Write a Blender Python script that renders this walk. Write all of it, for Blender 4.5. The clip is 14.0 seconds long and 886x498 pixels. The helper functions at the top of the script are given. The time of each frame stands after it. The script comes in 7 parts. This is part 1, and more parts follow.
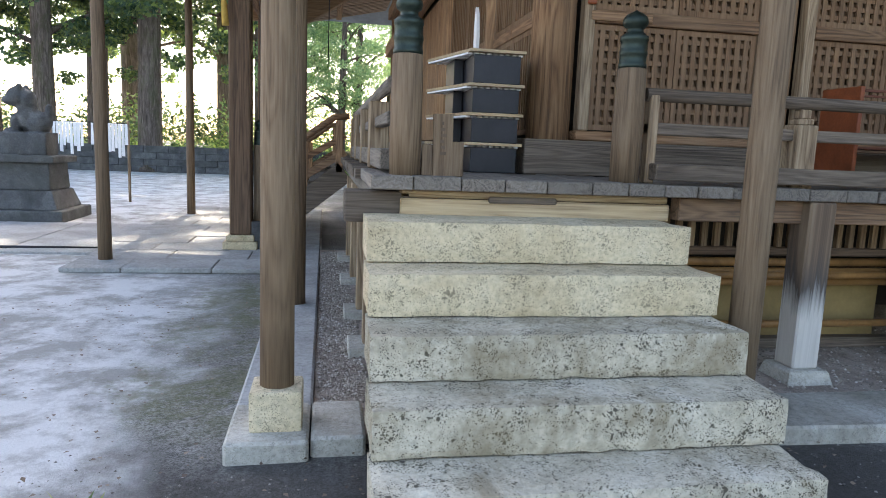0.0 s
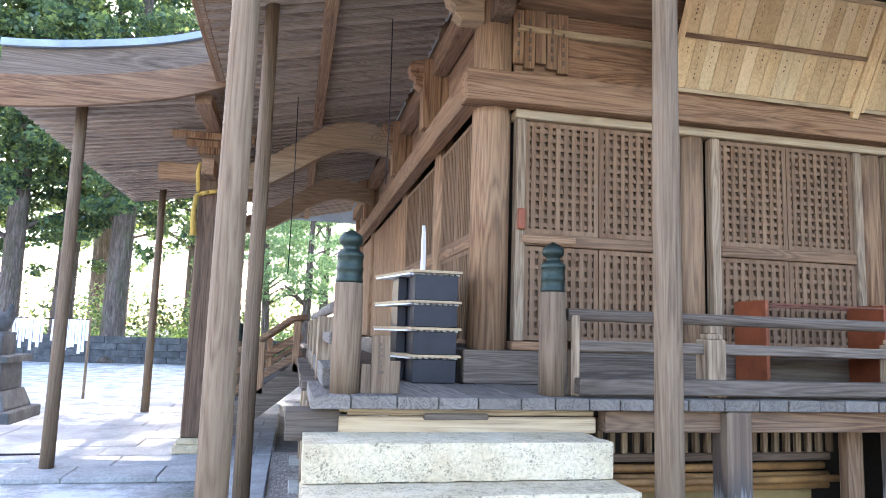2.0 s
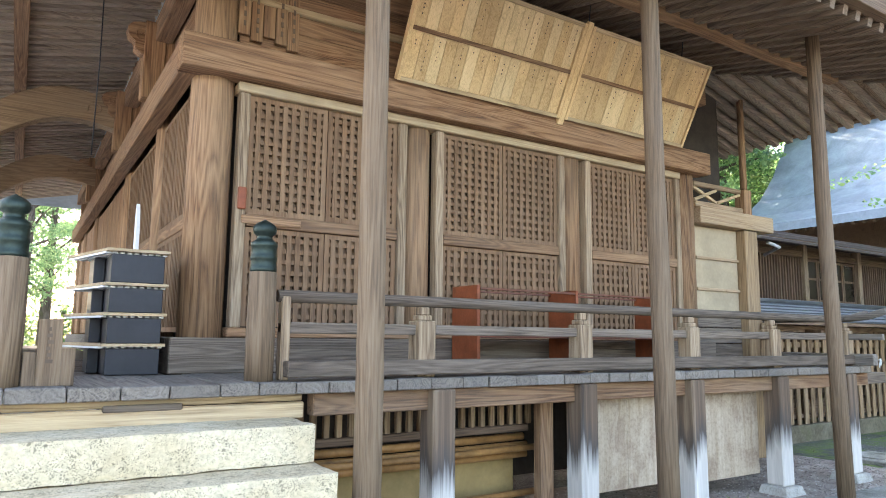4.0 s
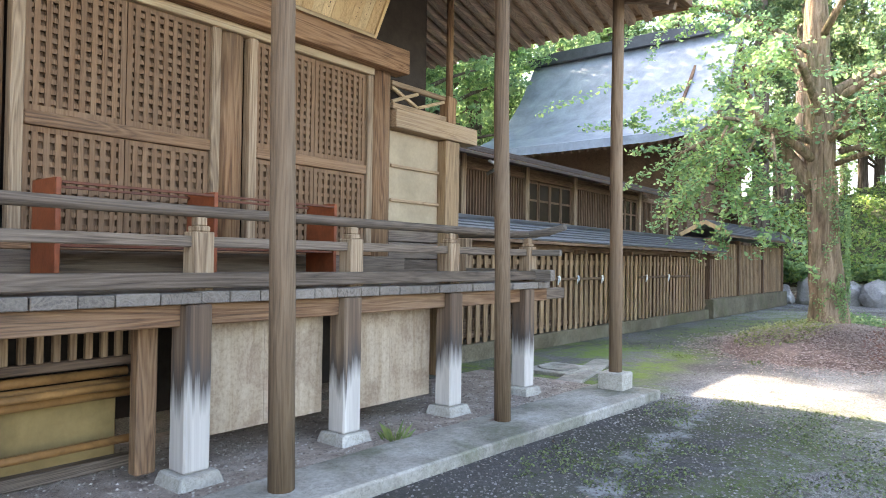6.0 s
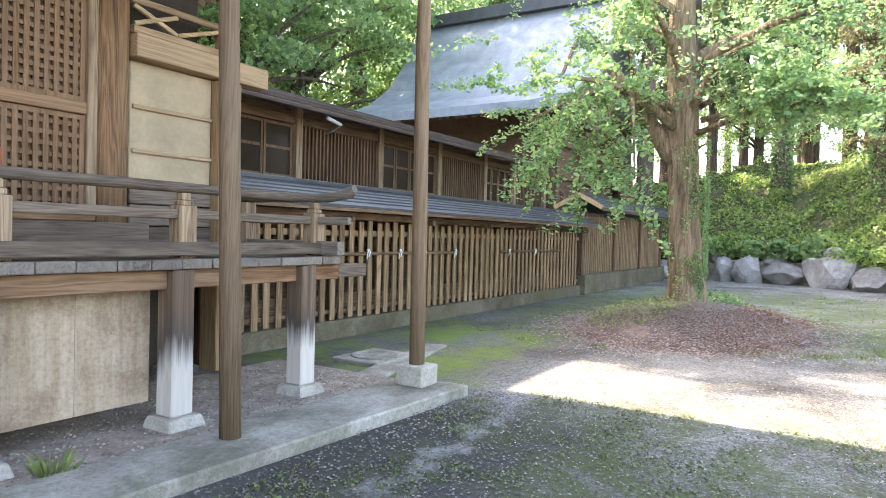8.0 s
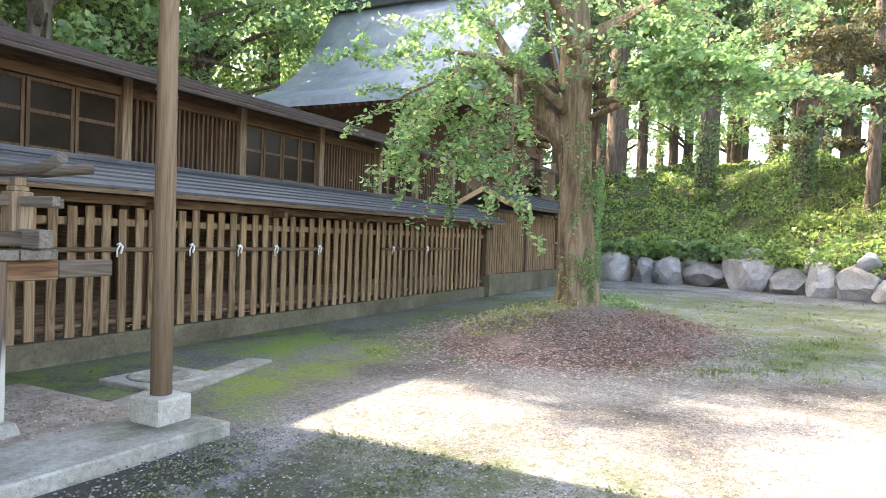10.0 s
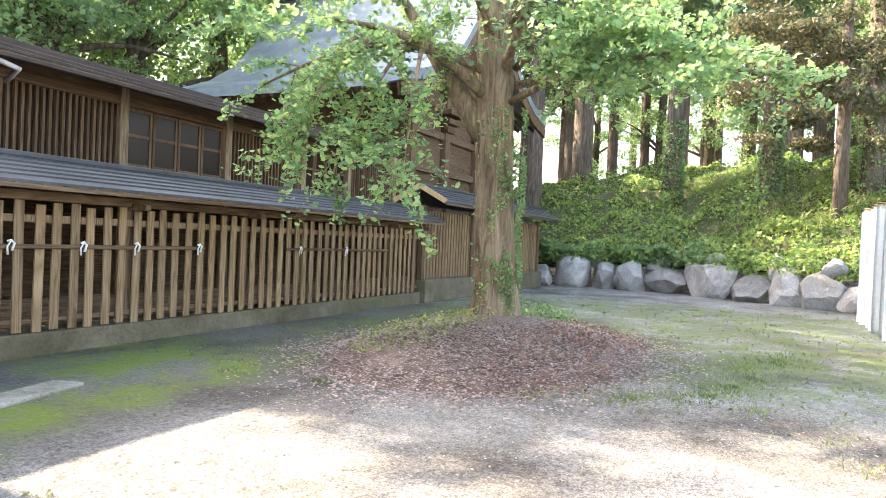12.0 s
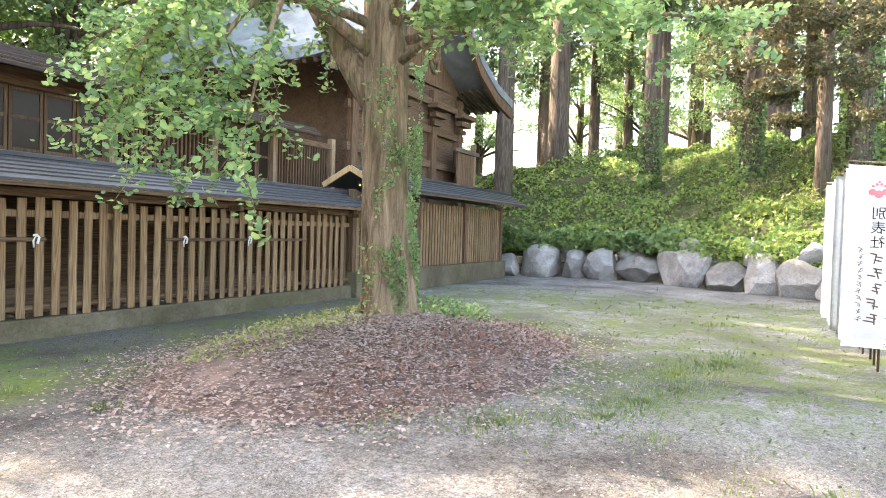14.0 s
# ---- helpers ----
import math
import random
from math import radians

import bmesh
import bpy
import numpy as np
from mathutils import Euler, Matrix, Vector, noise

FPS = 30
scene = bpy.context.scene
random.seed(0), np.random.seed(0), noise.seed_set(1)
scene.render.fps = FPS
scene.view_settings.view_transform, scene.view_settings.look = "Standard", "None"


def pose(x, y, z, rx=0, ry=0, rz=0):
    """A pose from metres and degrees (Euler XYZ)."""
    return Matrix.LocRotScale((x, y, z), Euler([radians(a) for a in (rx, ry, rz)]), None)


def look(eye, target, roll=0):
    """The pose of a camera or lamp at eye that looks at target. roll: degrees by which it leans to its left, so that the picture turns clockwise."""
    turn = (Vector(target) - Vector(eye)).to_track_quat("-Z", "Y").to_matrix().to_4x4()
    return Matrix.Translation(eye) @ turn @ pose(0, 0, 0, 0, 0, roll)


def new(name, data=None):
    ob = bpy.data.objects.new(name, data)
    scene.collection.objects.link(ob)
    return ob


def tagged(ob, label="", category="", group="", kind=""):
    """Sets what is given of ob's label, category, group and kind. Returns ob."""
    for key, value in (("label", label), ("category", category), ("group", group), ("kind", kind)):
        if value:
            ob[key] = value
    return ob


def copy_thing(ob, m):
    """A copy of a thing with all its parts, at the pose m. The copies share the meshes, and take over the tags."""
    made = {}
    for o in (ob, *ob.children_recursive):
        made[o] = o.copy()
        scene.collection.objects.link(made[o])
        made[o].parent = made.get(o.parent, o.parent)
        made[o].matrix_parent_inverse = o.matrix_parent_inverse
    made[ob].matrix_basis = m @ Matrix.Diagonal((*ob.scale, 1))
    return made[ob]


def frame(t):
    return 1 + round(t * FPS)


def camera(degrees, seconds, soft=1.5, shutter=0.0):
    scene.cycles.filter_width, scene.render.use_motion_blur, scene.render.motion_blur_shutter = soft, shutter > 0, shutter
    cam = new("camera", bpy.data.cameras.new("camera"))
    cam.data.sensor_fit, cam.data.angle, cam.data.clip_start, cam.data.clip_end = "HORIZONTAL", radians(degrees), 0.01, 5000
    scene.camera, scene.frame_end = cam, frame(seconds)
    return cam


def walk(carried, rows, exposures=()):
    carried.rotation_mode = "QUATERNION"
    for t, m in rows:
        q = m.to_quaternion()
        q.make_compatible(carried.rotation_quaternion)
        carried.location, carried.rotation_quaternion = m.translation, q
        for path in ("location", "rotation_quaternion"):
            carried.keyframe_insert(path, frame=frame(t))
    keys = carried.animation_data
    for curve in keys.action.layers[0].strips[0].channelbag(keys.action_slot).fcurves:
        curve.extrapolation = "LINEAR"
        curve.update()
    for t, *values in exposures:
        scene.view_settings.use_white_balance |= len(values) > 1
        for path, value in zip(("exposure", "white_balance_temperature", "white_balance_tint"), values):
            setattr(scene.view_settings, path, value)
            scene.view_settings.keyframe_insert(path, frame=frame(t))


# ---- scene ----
cam = camera(66.8, 14.0, soft=0.9)
PATH = [
    (0, (0.027, 0.01, 1.478), (0.377, 1.957, 1.183), 2.3),
    (0.5, (0.03, -0.077, 1.542), (0.361, 1.875, 1.256), 1.8),
    (1, (0.081, -0.181, 1.623), (0.385, 1.788, 1.44), 0.9),
    (1.5, (0.125, -0.279, 1.705), (0.476, 1.689, 1.774), 1.3),
    (2, (0.158, -0.33, 1.713), (0.58, 1.609, 1.959), 1.8),
    (2.5, (0.161, -0.355, 1.718), (0.657, 1.552, 2.064), 1.7),
    (3, (0.235, -0.384, 1.706), (0.861, 1.474, 2.1), 1.3),
    (3.5, (0.346, -0.389, 1.662), (1.248, 1.365, 1.994), 0.3),
    (4, (0.55, -0.304, 1.605), (1.606, 1.375, 1.864), 0.6),
    (4.2, (0.669, -0.248, 1.593), (1.831, 1.365, 1.817), 1.0),
    (6.3, (2.371, -0.223, 1.53), (3.94, 1.017, 1.55), 1.2),
    (6.5, (2.536, -0.214, 1.514), (4.117, 1.011, 1.524), 1.6),
    (7, (3.031, -0.286, 1.524), (4.673, 0.856, 1.499), 1.5),
    (7.5, (3.507, -0.409, 1.53), (5.184, 0.679, 1.483), 1.5),
    (8, (4.039, -0.463, 1.547), (5.744, 0.581, 1.505), 1.5),
    (8.2, (4.262, -0.529, 1.524), (5.989, 0.478, 1.485), 1.2),
    (10.3, (6.283, -0.996, 1.502), (8.078, -0.113, 1.468), 2.7),
    (10.5, (6.433, -1.078, 1.48), (8.238, -0.217, 1.449), 3.2),
    (11, (6.868, -1.177, 1.488), (8.678, -0.328, 1.456), 3.4),
    (11.5, (7.369, -1.235, 1.497), (9.178, -0.383, 1.465), 3.2),
    (12, (7.807, -1.363, 1.488), (9.607, -0.493, 1.463), 2.5),
    (12.5, (8.336, -1.49, 1.485), (10.129, -0.603, 1.46), 1.9),
    (13, (8.848, -1.646, 1.461), (10.647, -0.773, 1.428), 1.6),
    (13.5, (9.298, -1.836, 1.456), (11.094, -0.958, 1.416), 1.7),
    (14, (9.765, -2.026, 1.469), (11.564, -1.154, 1.416), 1.7),
]
EXPOSURES = [(0.0, 2.35, 7000, 14), (0.8, 2.2, 7000, 14), (1.5, 2.9, 6500, 17), (2.2, 3.48, 6200, 19), (3.0, 3.68, 6200, 18), (4.2, 3.38, 7100, 14), (6.5, 3.25, 7350, 18), (8.2, 3.3, 7550, 18), (10.5, 3.1, 7700, 17), (12.0, 3.3, 7750, 17), (14.0, 3.4, 8000, 18)]
walk(cam, [(t, look(eye, target, roll)) for t, eye, target, roll in PATH], EXPOSURES)

SUN_EL, SUN_AZ, SUN, SKY = 37.5, 0.4, 2.9, 0.15

# exposure and light
world = bpy.data.worlds.new("sky")
scene.world = world
world.use_nodes = True
wn = world.node_tree
sky = wn.nodes.new("ShaderNodeTexSky")
sky.sky_type = "NISHITA"
sky.sun_disc = False
sky.sun_elevation = radians(SUN_EL)
sky.sun_rotation = radians(SUN_AZ)
sky.altitude = 200
sky.dust_density = 3.0
wn.links.new(sky.outputs[0], wn.nodes["Background"].inputs[0])
wn.nodes["Background"].inputs[1].default_value = SKY
sun = new("sun", bpy.data.lights.new("sun", "SUN"))
sun.data.energy = SUN
sun.data.angle = radians(0.6)
sun.data.color = (1.0, 0.94, 0.82)
az, el = radians(SUN_AZ), radians(SUN_EL)
sun.matrix_world = look((0, 0, 30), (-30 * math.sin(az), -30 * math.cos(az), 30 - 30 * math.tan(el)))


# ---- materials ----
def ramp(nt, src, stops):
    r = nt.nodes.new("ShaderNodeValToRGB")
    els = r.color_ramp.elements
    while len(els) < len(stops):
        els.new(0.5)
    for e, (p, c) in zip(els, stops):
        e.position = p
        e.color = (*c, 1) if len(c) == 3 else c
    nt.links.new(src, r.inputs[0])
    return r.outputs[0]


def noise_at(nt, vec, scale, detail=5, rough=0.6, dist=0.0):
    n = nt.nodes.new("ShaderNodeTexNoise")
    n.inputs["Scale"].default_value = scale
    n.inputs["Detail"].default_value = detail
    n.inputs["Roughness"].default_value = rough
    n.inputs["Distortion"].default_value = dist
    if vec is not None:
        nt.links.new(vec, n.inputs["Vector"])
    return n.outputs["Fac"]


def mixc(nt, fac, a, b, mode="MIX"):
    m = nt.nodes.new("ShaderNodeMix")
    m.data_type, m.blend_type = "RGBA", mode
    for s, v in ((0, fac), (6, a), (7, b)):
        if isinstance(v, (int, float)):
            m.inputs[s].default_value = v
        elif isinstance(v, tuple):
            m.inputs[s].default_value = (*v, 1)
        else:
            nt.links.new(v, m.inputs[s])
    return m.outputs[2]


def math_node(nt, op, a, b=0.0):
    m = nt.nodes.new("ShaderNodeMath")
    m.operation = op
    for s, v in ((0, a), (1, b)):
        if isinstance(v, (int, float)):
            m.inputs[s].default_value = v
        else:
            nt.links.new(v, m.inputs[s])
    return m.outputs[0]


def coords(nt, scale=(1, 1, 1), kind="Object"):
    tc = nt.nodes.new("ShaderNodeTexCoord")
    mp = nt.nodes.new("ShaderNodeMapping")
    mp.inputs["Scale"].default_value = scale
    nt.links.new(tc.outputs[kind], mp.inputs["Vector"])
    oi = nt.nodes.new("ShaderNodeObjectInfo")
    ad = nt.nodes.new("ShaderNodeVectorMath")
    ad.operation = "MULTIPLY_ADD"
    cb = nt.nodes.new("ShaderNodeCombineXYZ")
    for i in range(3):
        nt.links.new(oi.outputs["Random"], cb.inputs[i])
    nt.links.new(cb.outputs[0], ad.inputs[0])
    ad.inputs[1].default_value = (13.1, 17.7, 9.3)
    nt.links.new(mp.outputs[0], ad.inputs[2])
    return ad.outputs[0], oi.outputs["Random"]


def base_mat(name, rough=0.8):
    m = bpy.data.materials.new(name)
    m.use_nodes = True
    nt = m.node_tree
    b = nt.nodes["Principled BSDF"]
    b.inputs["Roughness"].default_value = rough
    b.inputs["Specular IOR Level"].default_value = 0.3
    return m, nt, b


def bump(nt, b, h, strength=0.4, dist=0.01):
    n = nt.nodes.new("ShaderNodeBump")
    n.inputs["Strength"].default_value = strength
    n.inputs["Distance"].default_value = dist
    nt.links.new(h, n.inputs["Height"])
    nt.links.new(n.outputs[0], b.inputs["Normal"])


def wood(name, dark, mid, light, axis="z", grey=0.3, greyc=(0.24, 0.22, 0.2), rough=0.8, grain=1.0, streak=0.5, spread=0.36, warm=(1.02, 0.98, 0.88)):
    """Weathered timber, its grain along the given axis of the object; streak: how strong the growth lines are."""
    m, nt, b = base_mat(name, rough)
    dark, mid, light, greyc = (tuple(c * w for c, w in zip(k, warm)) for k in (dark, mid, light, greyc))
    st = {"x": (0.55, 9, 9), "y": (9, 0.55, 9), "z": (9, 9, 0.55)}[axis]
    v, rnd = coords(nt, tuple(s * grain for s in st))
    n1 = noise_at(nt, v, 0.55, 3, 0.5, 0.6)
    # growth rings cut lengthwise: contour lines of a slow noise
    rings = math_node(nt, "FRACT", math_node(nt, "MULTIPLY", n1, 13.0))
    tri = math_node(nt, "ABSOLUTE", math_node(nt, "SUBTRACT", rings, 0.5))
    vf, _ = coords(nt, tuple((90 if s > 1 else 3.0) * grain for s in st))
    fine = noise_at(nt, vf, 1.0, 3, 0.7, 0.2)
    tone = math_node(nt, "ADD", math_node(nt, "MULTIPLY", tri, streak), math_node(nt, "MULTIPLY", fine, 0.55))
    tone = math_node(nt, "ADD", tone, math_node(nt, "MULTIPLY", n1, 0.35))
    col = ramp(nt, tone, [(0.34, dark), (0.52, mid), (0.82, light)])
    v2, _ = coords(nt, tuple(0.9 if s > 1 else 0.3 for s in st))
    n3 = noise_at(nt, v2, 1.7, 6, 0.65, 0.5)
    g = math_node(nt, "MULTIPLY", ramp(nt, n3, [(0.36, (0, 0, 0)), (0.66, (1, 1, 1))]), grey)
    col = mixc(nt, g, col, greyc)
    hs = nt.nodes.new("ShaderNodeHueSaturation")
    nt.links.new(col, hs.inputs["Color"])
    nt.links.new(math_node(nt, "ADD", math_node(nt, "MULTIPLY", rnd, spread), 1.0 - spread / 2), hs.inputs["Value"])
    nt.links.new(hs.outputs[0], b.inputs["Base Color"])
    bump(nt, b, math_node(nt, "ADD", tri, fine), 0.5, 0.006)
    return m


def stone(name, a, bcol, c, pit=0.6, scale=1.0, moss=0.0, mosscol=(0.09, 0.1, 0.03)):
    """Porous cut stone or rock with pits and stains."""
    m, nt, b = base_mat(name, 0.92)
    v, rnd = coords(nt, (scale,) * 3)
    n1 = noise_at(nt, v, 2.2, 6, 0.65, 0.3)
    n2 = noise_at(nt, v, 38, 4, 0.7)
    col = ramp(nt, n1, [(0.3, a), (0.52, bcol), (0.72, c)])
    col = mixc(nt, 0.45, col, ramp(nt, n2, [(0.3, (0.3, 0.3, 0.3)), (0.6, (1, 1, 1))]), "MULTIPLY")
    wv = nt.nodes.new("ShaderNodeTexNoise")
    wv.inputs["Scale"].default_value = 30
    nt.links.new(v, wv.inputs["Vector"])
    wa = nt.nodes.new("ShaderNodeVectorMath")
    wa.operation = "MULTIPLY_ADD"
    nt.links.new(wv.outputs["Color"], wa.inputs[0])
    wa.inputs[1].default_value = (0.035, 0.035, 0.035)
    nt.links.new(v, wa.inputs[2])
    pits = None
    for sc, lim, cut in ((26, 0.55, 0.55), (64, 0.68, 0.45), (130, 0.7, 0.42)):
        vo = nt.nodes.new("ShaderNodeTexVoronoi")
        vo.inputs["Scale"].default_value = sc
        nt.links.new(wa.outputs[0], vo.inputs["Vector"])
        thr = math_node(nt, "MULTIPLY", math_node(nt, "SUBTRACT", noise_at(nt, v, 8, 3, 0.6), 0.12), lim)
        pp = math_node(nt, "MULTIPLY", math_node(nt, "LESS_THAN", vo.outputs["Distance"], thr), math_node(nt, "GREATER_THAN", noise_at(nt, v, 13, 3), cut))
        pits = pp if pits is None else math_node(nt, "MAXIMUM", pits, pp)
    col = mixc(nt, math_node(nt, "MULTIPLY", pits, pit), col, (0.06, 0.05, 0.035))
    if moss:
        n3 = noise_at(nt, v, 1.3, 6, 0.7, 0.5)
        mk = math_node(nt, "MULTIPLY", ramp(nt, n3, [(0.48, (0, 0, 0)), (0.62, (1, 1, 1))]), moss)
        col = mixc(nt, mk, col, mosscol)
    nt.links.new(col, b.inputs["Base Color"])
    h = math_node(nt, "SUBTRACT", math_node(nt, "ADD", n2, n1), math_node(nt, "MULTIPLY", pits, 1.2))
    bump(nt, b, h, 0.7, 0.012)
    return m


def plain(name, col, rough=0.6, metal=0.0, var=0.25, scale=6.0, bmp=0.15):
    m, nt, b = base_mat(name, rough)
    b.inputs["Metallic"].default_value = metal
    v, rnd = coords(nt)
    n = noise_at(nt, v, scale, 6, 0.65, 0.4)
    n2 = noise_at(nt, v, scale * 9, 3, 0.6)
    lo = tuple(max(0, c * (1 - var)) for c in col)
    hi = tuple(min(1, c * (1 + var)) for c in col)
    c = ramp(nt, n, [(0.3, lo), (0.7, hi)])
    c = mixc(nt, 0.3, c, ramp(nt, n2, [(0.3, (0.6, 0.6, 0.6)), (0.7, (1, 1, 1))]), "MULTIPLY")
    nt.links.new(c, b.inputs["Base Color"])
    bump(nt, b, math_node(nt, "ADD", n, n2), bmp, 0.01)
    return m


def leafy(name, c1, c2, c3, trans=0.45):
    """Leaves: two-sided, light shines through them; the tint changes from leaf to leaf."""
    m, nt, b = base_mat(name, 0.55)
    g = nt.nodes.new("ShaderNodeNewGeometry")
    col = ramp(nt, g.outputs["Random Per Island"], [(0.1, c1), (0.5, c2), (0.95, c3)])
    tc = nt.nodes.new("ShaderNodeTexCoord")
    patch = noise_at(nt, tc.outputs["Object"], 0.8, 4, 0.6)
    col = mixc(nt, ramp(nt, patch, [(0.38, (0, 0, 0)), (0.66, (1, 1, 1))]), col, ramp(nt, g.outputs["Random Per Island"], [(0.0, c2), (1.0, c3)]))
    nt.links.new(col, b.inputs["Base Color"])
    b.inputs["Roughness"].default_value = 0.42
    b.inputs["Specular IOR Level"].default_value = 0.5
    t = nt.nodes.new("ShaderNodeBsdfTranslucent")
    hs = nt.nodes.new("ShaderNodeHueSaturation")
    hs.inputs["Value"].default_value = 1.55
    hs.inputs["Saturation"].default_value = 1.0
    nt.links.new(col, hs.inputs["Color"])
    nt.links.new(hs.outputs[0], t.inputs["Color"])
    mx = nt.nodes.new("ShaderNodeMixShader")
    mx.inputs[0].default_value = trans
    nt.links.new(b.outputs[0], mx.inputs[1])
    nt.links.new(t.outputs[0], mx.inputs[2])
    nt.links.new(mx.outputs[0], nt.nodes["Material Output"].inputs["Surface"])
    return m


M_RED = wood("old_red_timber", (0.06, 0.028, 0.016), (0.195, 0.102, 0.053), (0.36, 0.22, 0.125), "z", 0.3, (0.32, 0.25, 0.185))
M_REDX = wood("old_red_timber_x", (0.06, 0.028, 0.016), (0.175, 0.092, 0.049), (0.32, 0.195, 0.115), "x", 0.3, (0.29, 0.225, 0.17))
M_REDY = wood("old_red_timber_y", (0.06, 0.028, 0.016), (0.175, 0.092, 0.049), (0.32, 0.195, 0.115), "y", 0.3, (0.29, 0.225, 0.17))
M_POLE = wood("weathered_pole", (0.07, 0.044, 0.028), (0.16, 0.108, 0.07), (0.27, 0.2, 0.14), "z", 0.4, (0.21, 0.16, 0.12), 0.85, 1.0, 0.3)
M_GREY = wood("grey_deck_timber", (0.055, 0.045, 0.038), (0.16, 0.135, 0.115), (0.28, 0.245, 0.215), "y", 0.45, (0.22, 0.2, 0.18), 0.8, 1.0, 0.3, 0.36, (1.0, 0.98, 0.92))
M_GREYX = wood("grey_rail_timber", (0.035, 0.026, 0.02), (0.105, 0.08, 0.064), (0.21, 0.168, 0.138), "x", 0.35, (0.18, 0.15, 0.128), 0.8, 1.0, 0.4)
M_GREYZ = wood("grey_post_timber", (0.065, 0.04, 0.026), (0.23, 0.16, 0.105), (0.43, 0.33, 0.235), "z", 0.3, (0.28, 0.22, 0.17))
M_DARK = wood("dark_corridor_timber", (0.035, 0.02, 0.013), (0.11, 0.064, 0.04), (0.2, 0.13, 0.085), "z", 0.25, (0.17, 0.13, 0.1))
M_DARKX = wood("dark_corridor_timber_x", (0.035, 0.02, 0.013), (0.11, 0.066, 0.042), (0.2, 0.135, 0.09), "x", 0.25, (0.17, 0.13, 0.1))
M_PICK = wood("fence_picket_timber", (0.075, 0.042, 0.023), (0.195, 0.12, 0.069), (0.35, 0.245, 0.152), "z", 0.25, (0.3, 0.25, 0.19))
M_PALE = wood("pale_new_board", (0.36, 0.24, 0.12), (0.54, 0.385, 0.215), (0.65, 0.49, 0.29), "z", 0.15, (0.58, 0.46, 0.32), 0.7, 1.0, 0.2, 0.3)
M_PALEX = wood("pale_board_x", (0.22, 0.145, 0.075), (0.4, 0.29, 0.175), (0.55, 0.43, 0.28), "x", 0.4, (0.36, 0.31, 0.25), 0.75)
M_SOFFIT = wood("eave_board", (0.09, 0.058, 0.042), (0.24, 0.165, 0.12), (0.4, 0.295, 0.22), "x", 0.3, (0.24, 0.2, 0.17))
M_RAFT = wood("weathered_rafter", (0.13, 0.1, 0.082), (0.27, 0.215, 0.18), (0.4, 0.33, 0.28), "x", 0.35, (0.34, 0.3, 0.27))
M_LATT = wood("lattice_timber", (0.085, 0.046, 0.026), (0.175, 0.1, 0.058), (0.27, 0.17, 0.105), "z", 0.4, (0.23, 0.16, 0.11), 0.85, 1.0, 0.3, 0.2)
M_LATTB = wood("lattice_backing", (0.085, 0.05, 0.032), (0.15, 0.094, 0.06), (0.21, 0.14, 0.092), "z", 0.2, (0.14, 0.11, 0.085), 0.9, 1.0, 0.3, 0.2)
M_WING = wood("tan_wing_timber", (0.16, 0.1, 0.055), (0.31, 0.205, 0.12), (0.44, 0.31, 0.19), "z", 0.3, (0.34, 0.27, 0.2))
M_WINGX = wood("tan_wing_timber_x", (0.14, 0.09, 0.055), (0.27, 0.18, 0.11), (0.4, 0.29, 0.19), "x", 0.4, (0.3, 0.25, 0.2))
M_EAVEY = wood("eave_rafter", (0.05, 0.035, 0.027), (0.14, 0.1, 0.075), (0.24, 0.18, 0.14), "y", 0.3, (0.22, 0.19, 0.17))
M_STEP = stone("porous_step_stone", (0.53, 0.415, 0.25), (0.68, 0.56, 0.365), (0.76, 0.65, 0.46), 0.6)
M_STEPM = stone("mossy_step_stone", (0.4, 0.34, 0.24), (0.6, 0.53, 0.4), (0.7, 0.635, 0.51), 0.9, 1.0, 0.6, (0.17, 0.125, 0.06))
M_BASE = stone("footing_stone", (0.36, 0.33, 0.28), (0.48, 0.45, 0.38), (0.6, 0.57, 0.5), 0.3)
M_CONC = stone("old_concrete", (0.2, 0.185, 0.15), (0.36, 0.335, 0.28), (0.48, 0.455, 0.4), 0.25, 0.7, 0.6, (0.085, 0.095, 0.045))
M_CONCW = stone("ochre_stained_concrete", (0.095, 0.08, 0.048), (0.165, 0.138, 0.09), (0.24, 0.21, 0.145), 0.2, 0.6, 0.6, (0.1, 0.105, 0.045))
M_ROCK = stone("bank_rock", (0.2, 0.19, 0.18), (0.38, 0.37, 0.35), (0.55, 0.54, 0.51), 0.3, 0.5, 0.35, (0.14, 0.13, 0.08))
M_LANT = stone("grey_carved_stone", (0.06, 0.06, 0.06), (0.12, 0.12, 0.118), (0.21, 0.21, 0.2), 0.35, 1.0, 0.4, (0.08, 0.085, 0.07))
M_COPPER = plain("weathered_copper_roof", (0.26, 0.3, 0.335), 0.5, 0.35, 0.25, 1.5)
M_TIN = plain("dark_sheet_roof", (0.085, 0.09, 0.1), 0.42, 0.4, 0.25, 2.0)
M_BRONZE = plain("green_bronze", (0.036, 0.05, 0.04), 0.45, 0.6, 0.4, 8.0)
M_BLACK = plain("black_lacquer_board", (0.018, 0.018, 0.022), 0.45, 0.0, 0.3, 3.0, 0.05)
M_ORANGE = plain("orange_stained_wood", (0.25, 0.065, 0.024), 0.5, 0.0, 0.3, 5.0)
M_DARKRED = plain("dark_red_stain", (0.13, 0.04, 0.02), 0.5, 0.0, 0.3, 5.0)
M_YELLOW = plain("ochre_plaster", (0.28, 0.19, 0.075), 0.9, 0.0, 0.25, 2.0)
M_PLASTER = plain("cream_wall_board", (0.4, 0.315, 0.205), 0.85, 0.0, 0.18, 2.5)
M_INK = plain("ink", (0.03, 0.025, 0.02), 0.7)
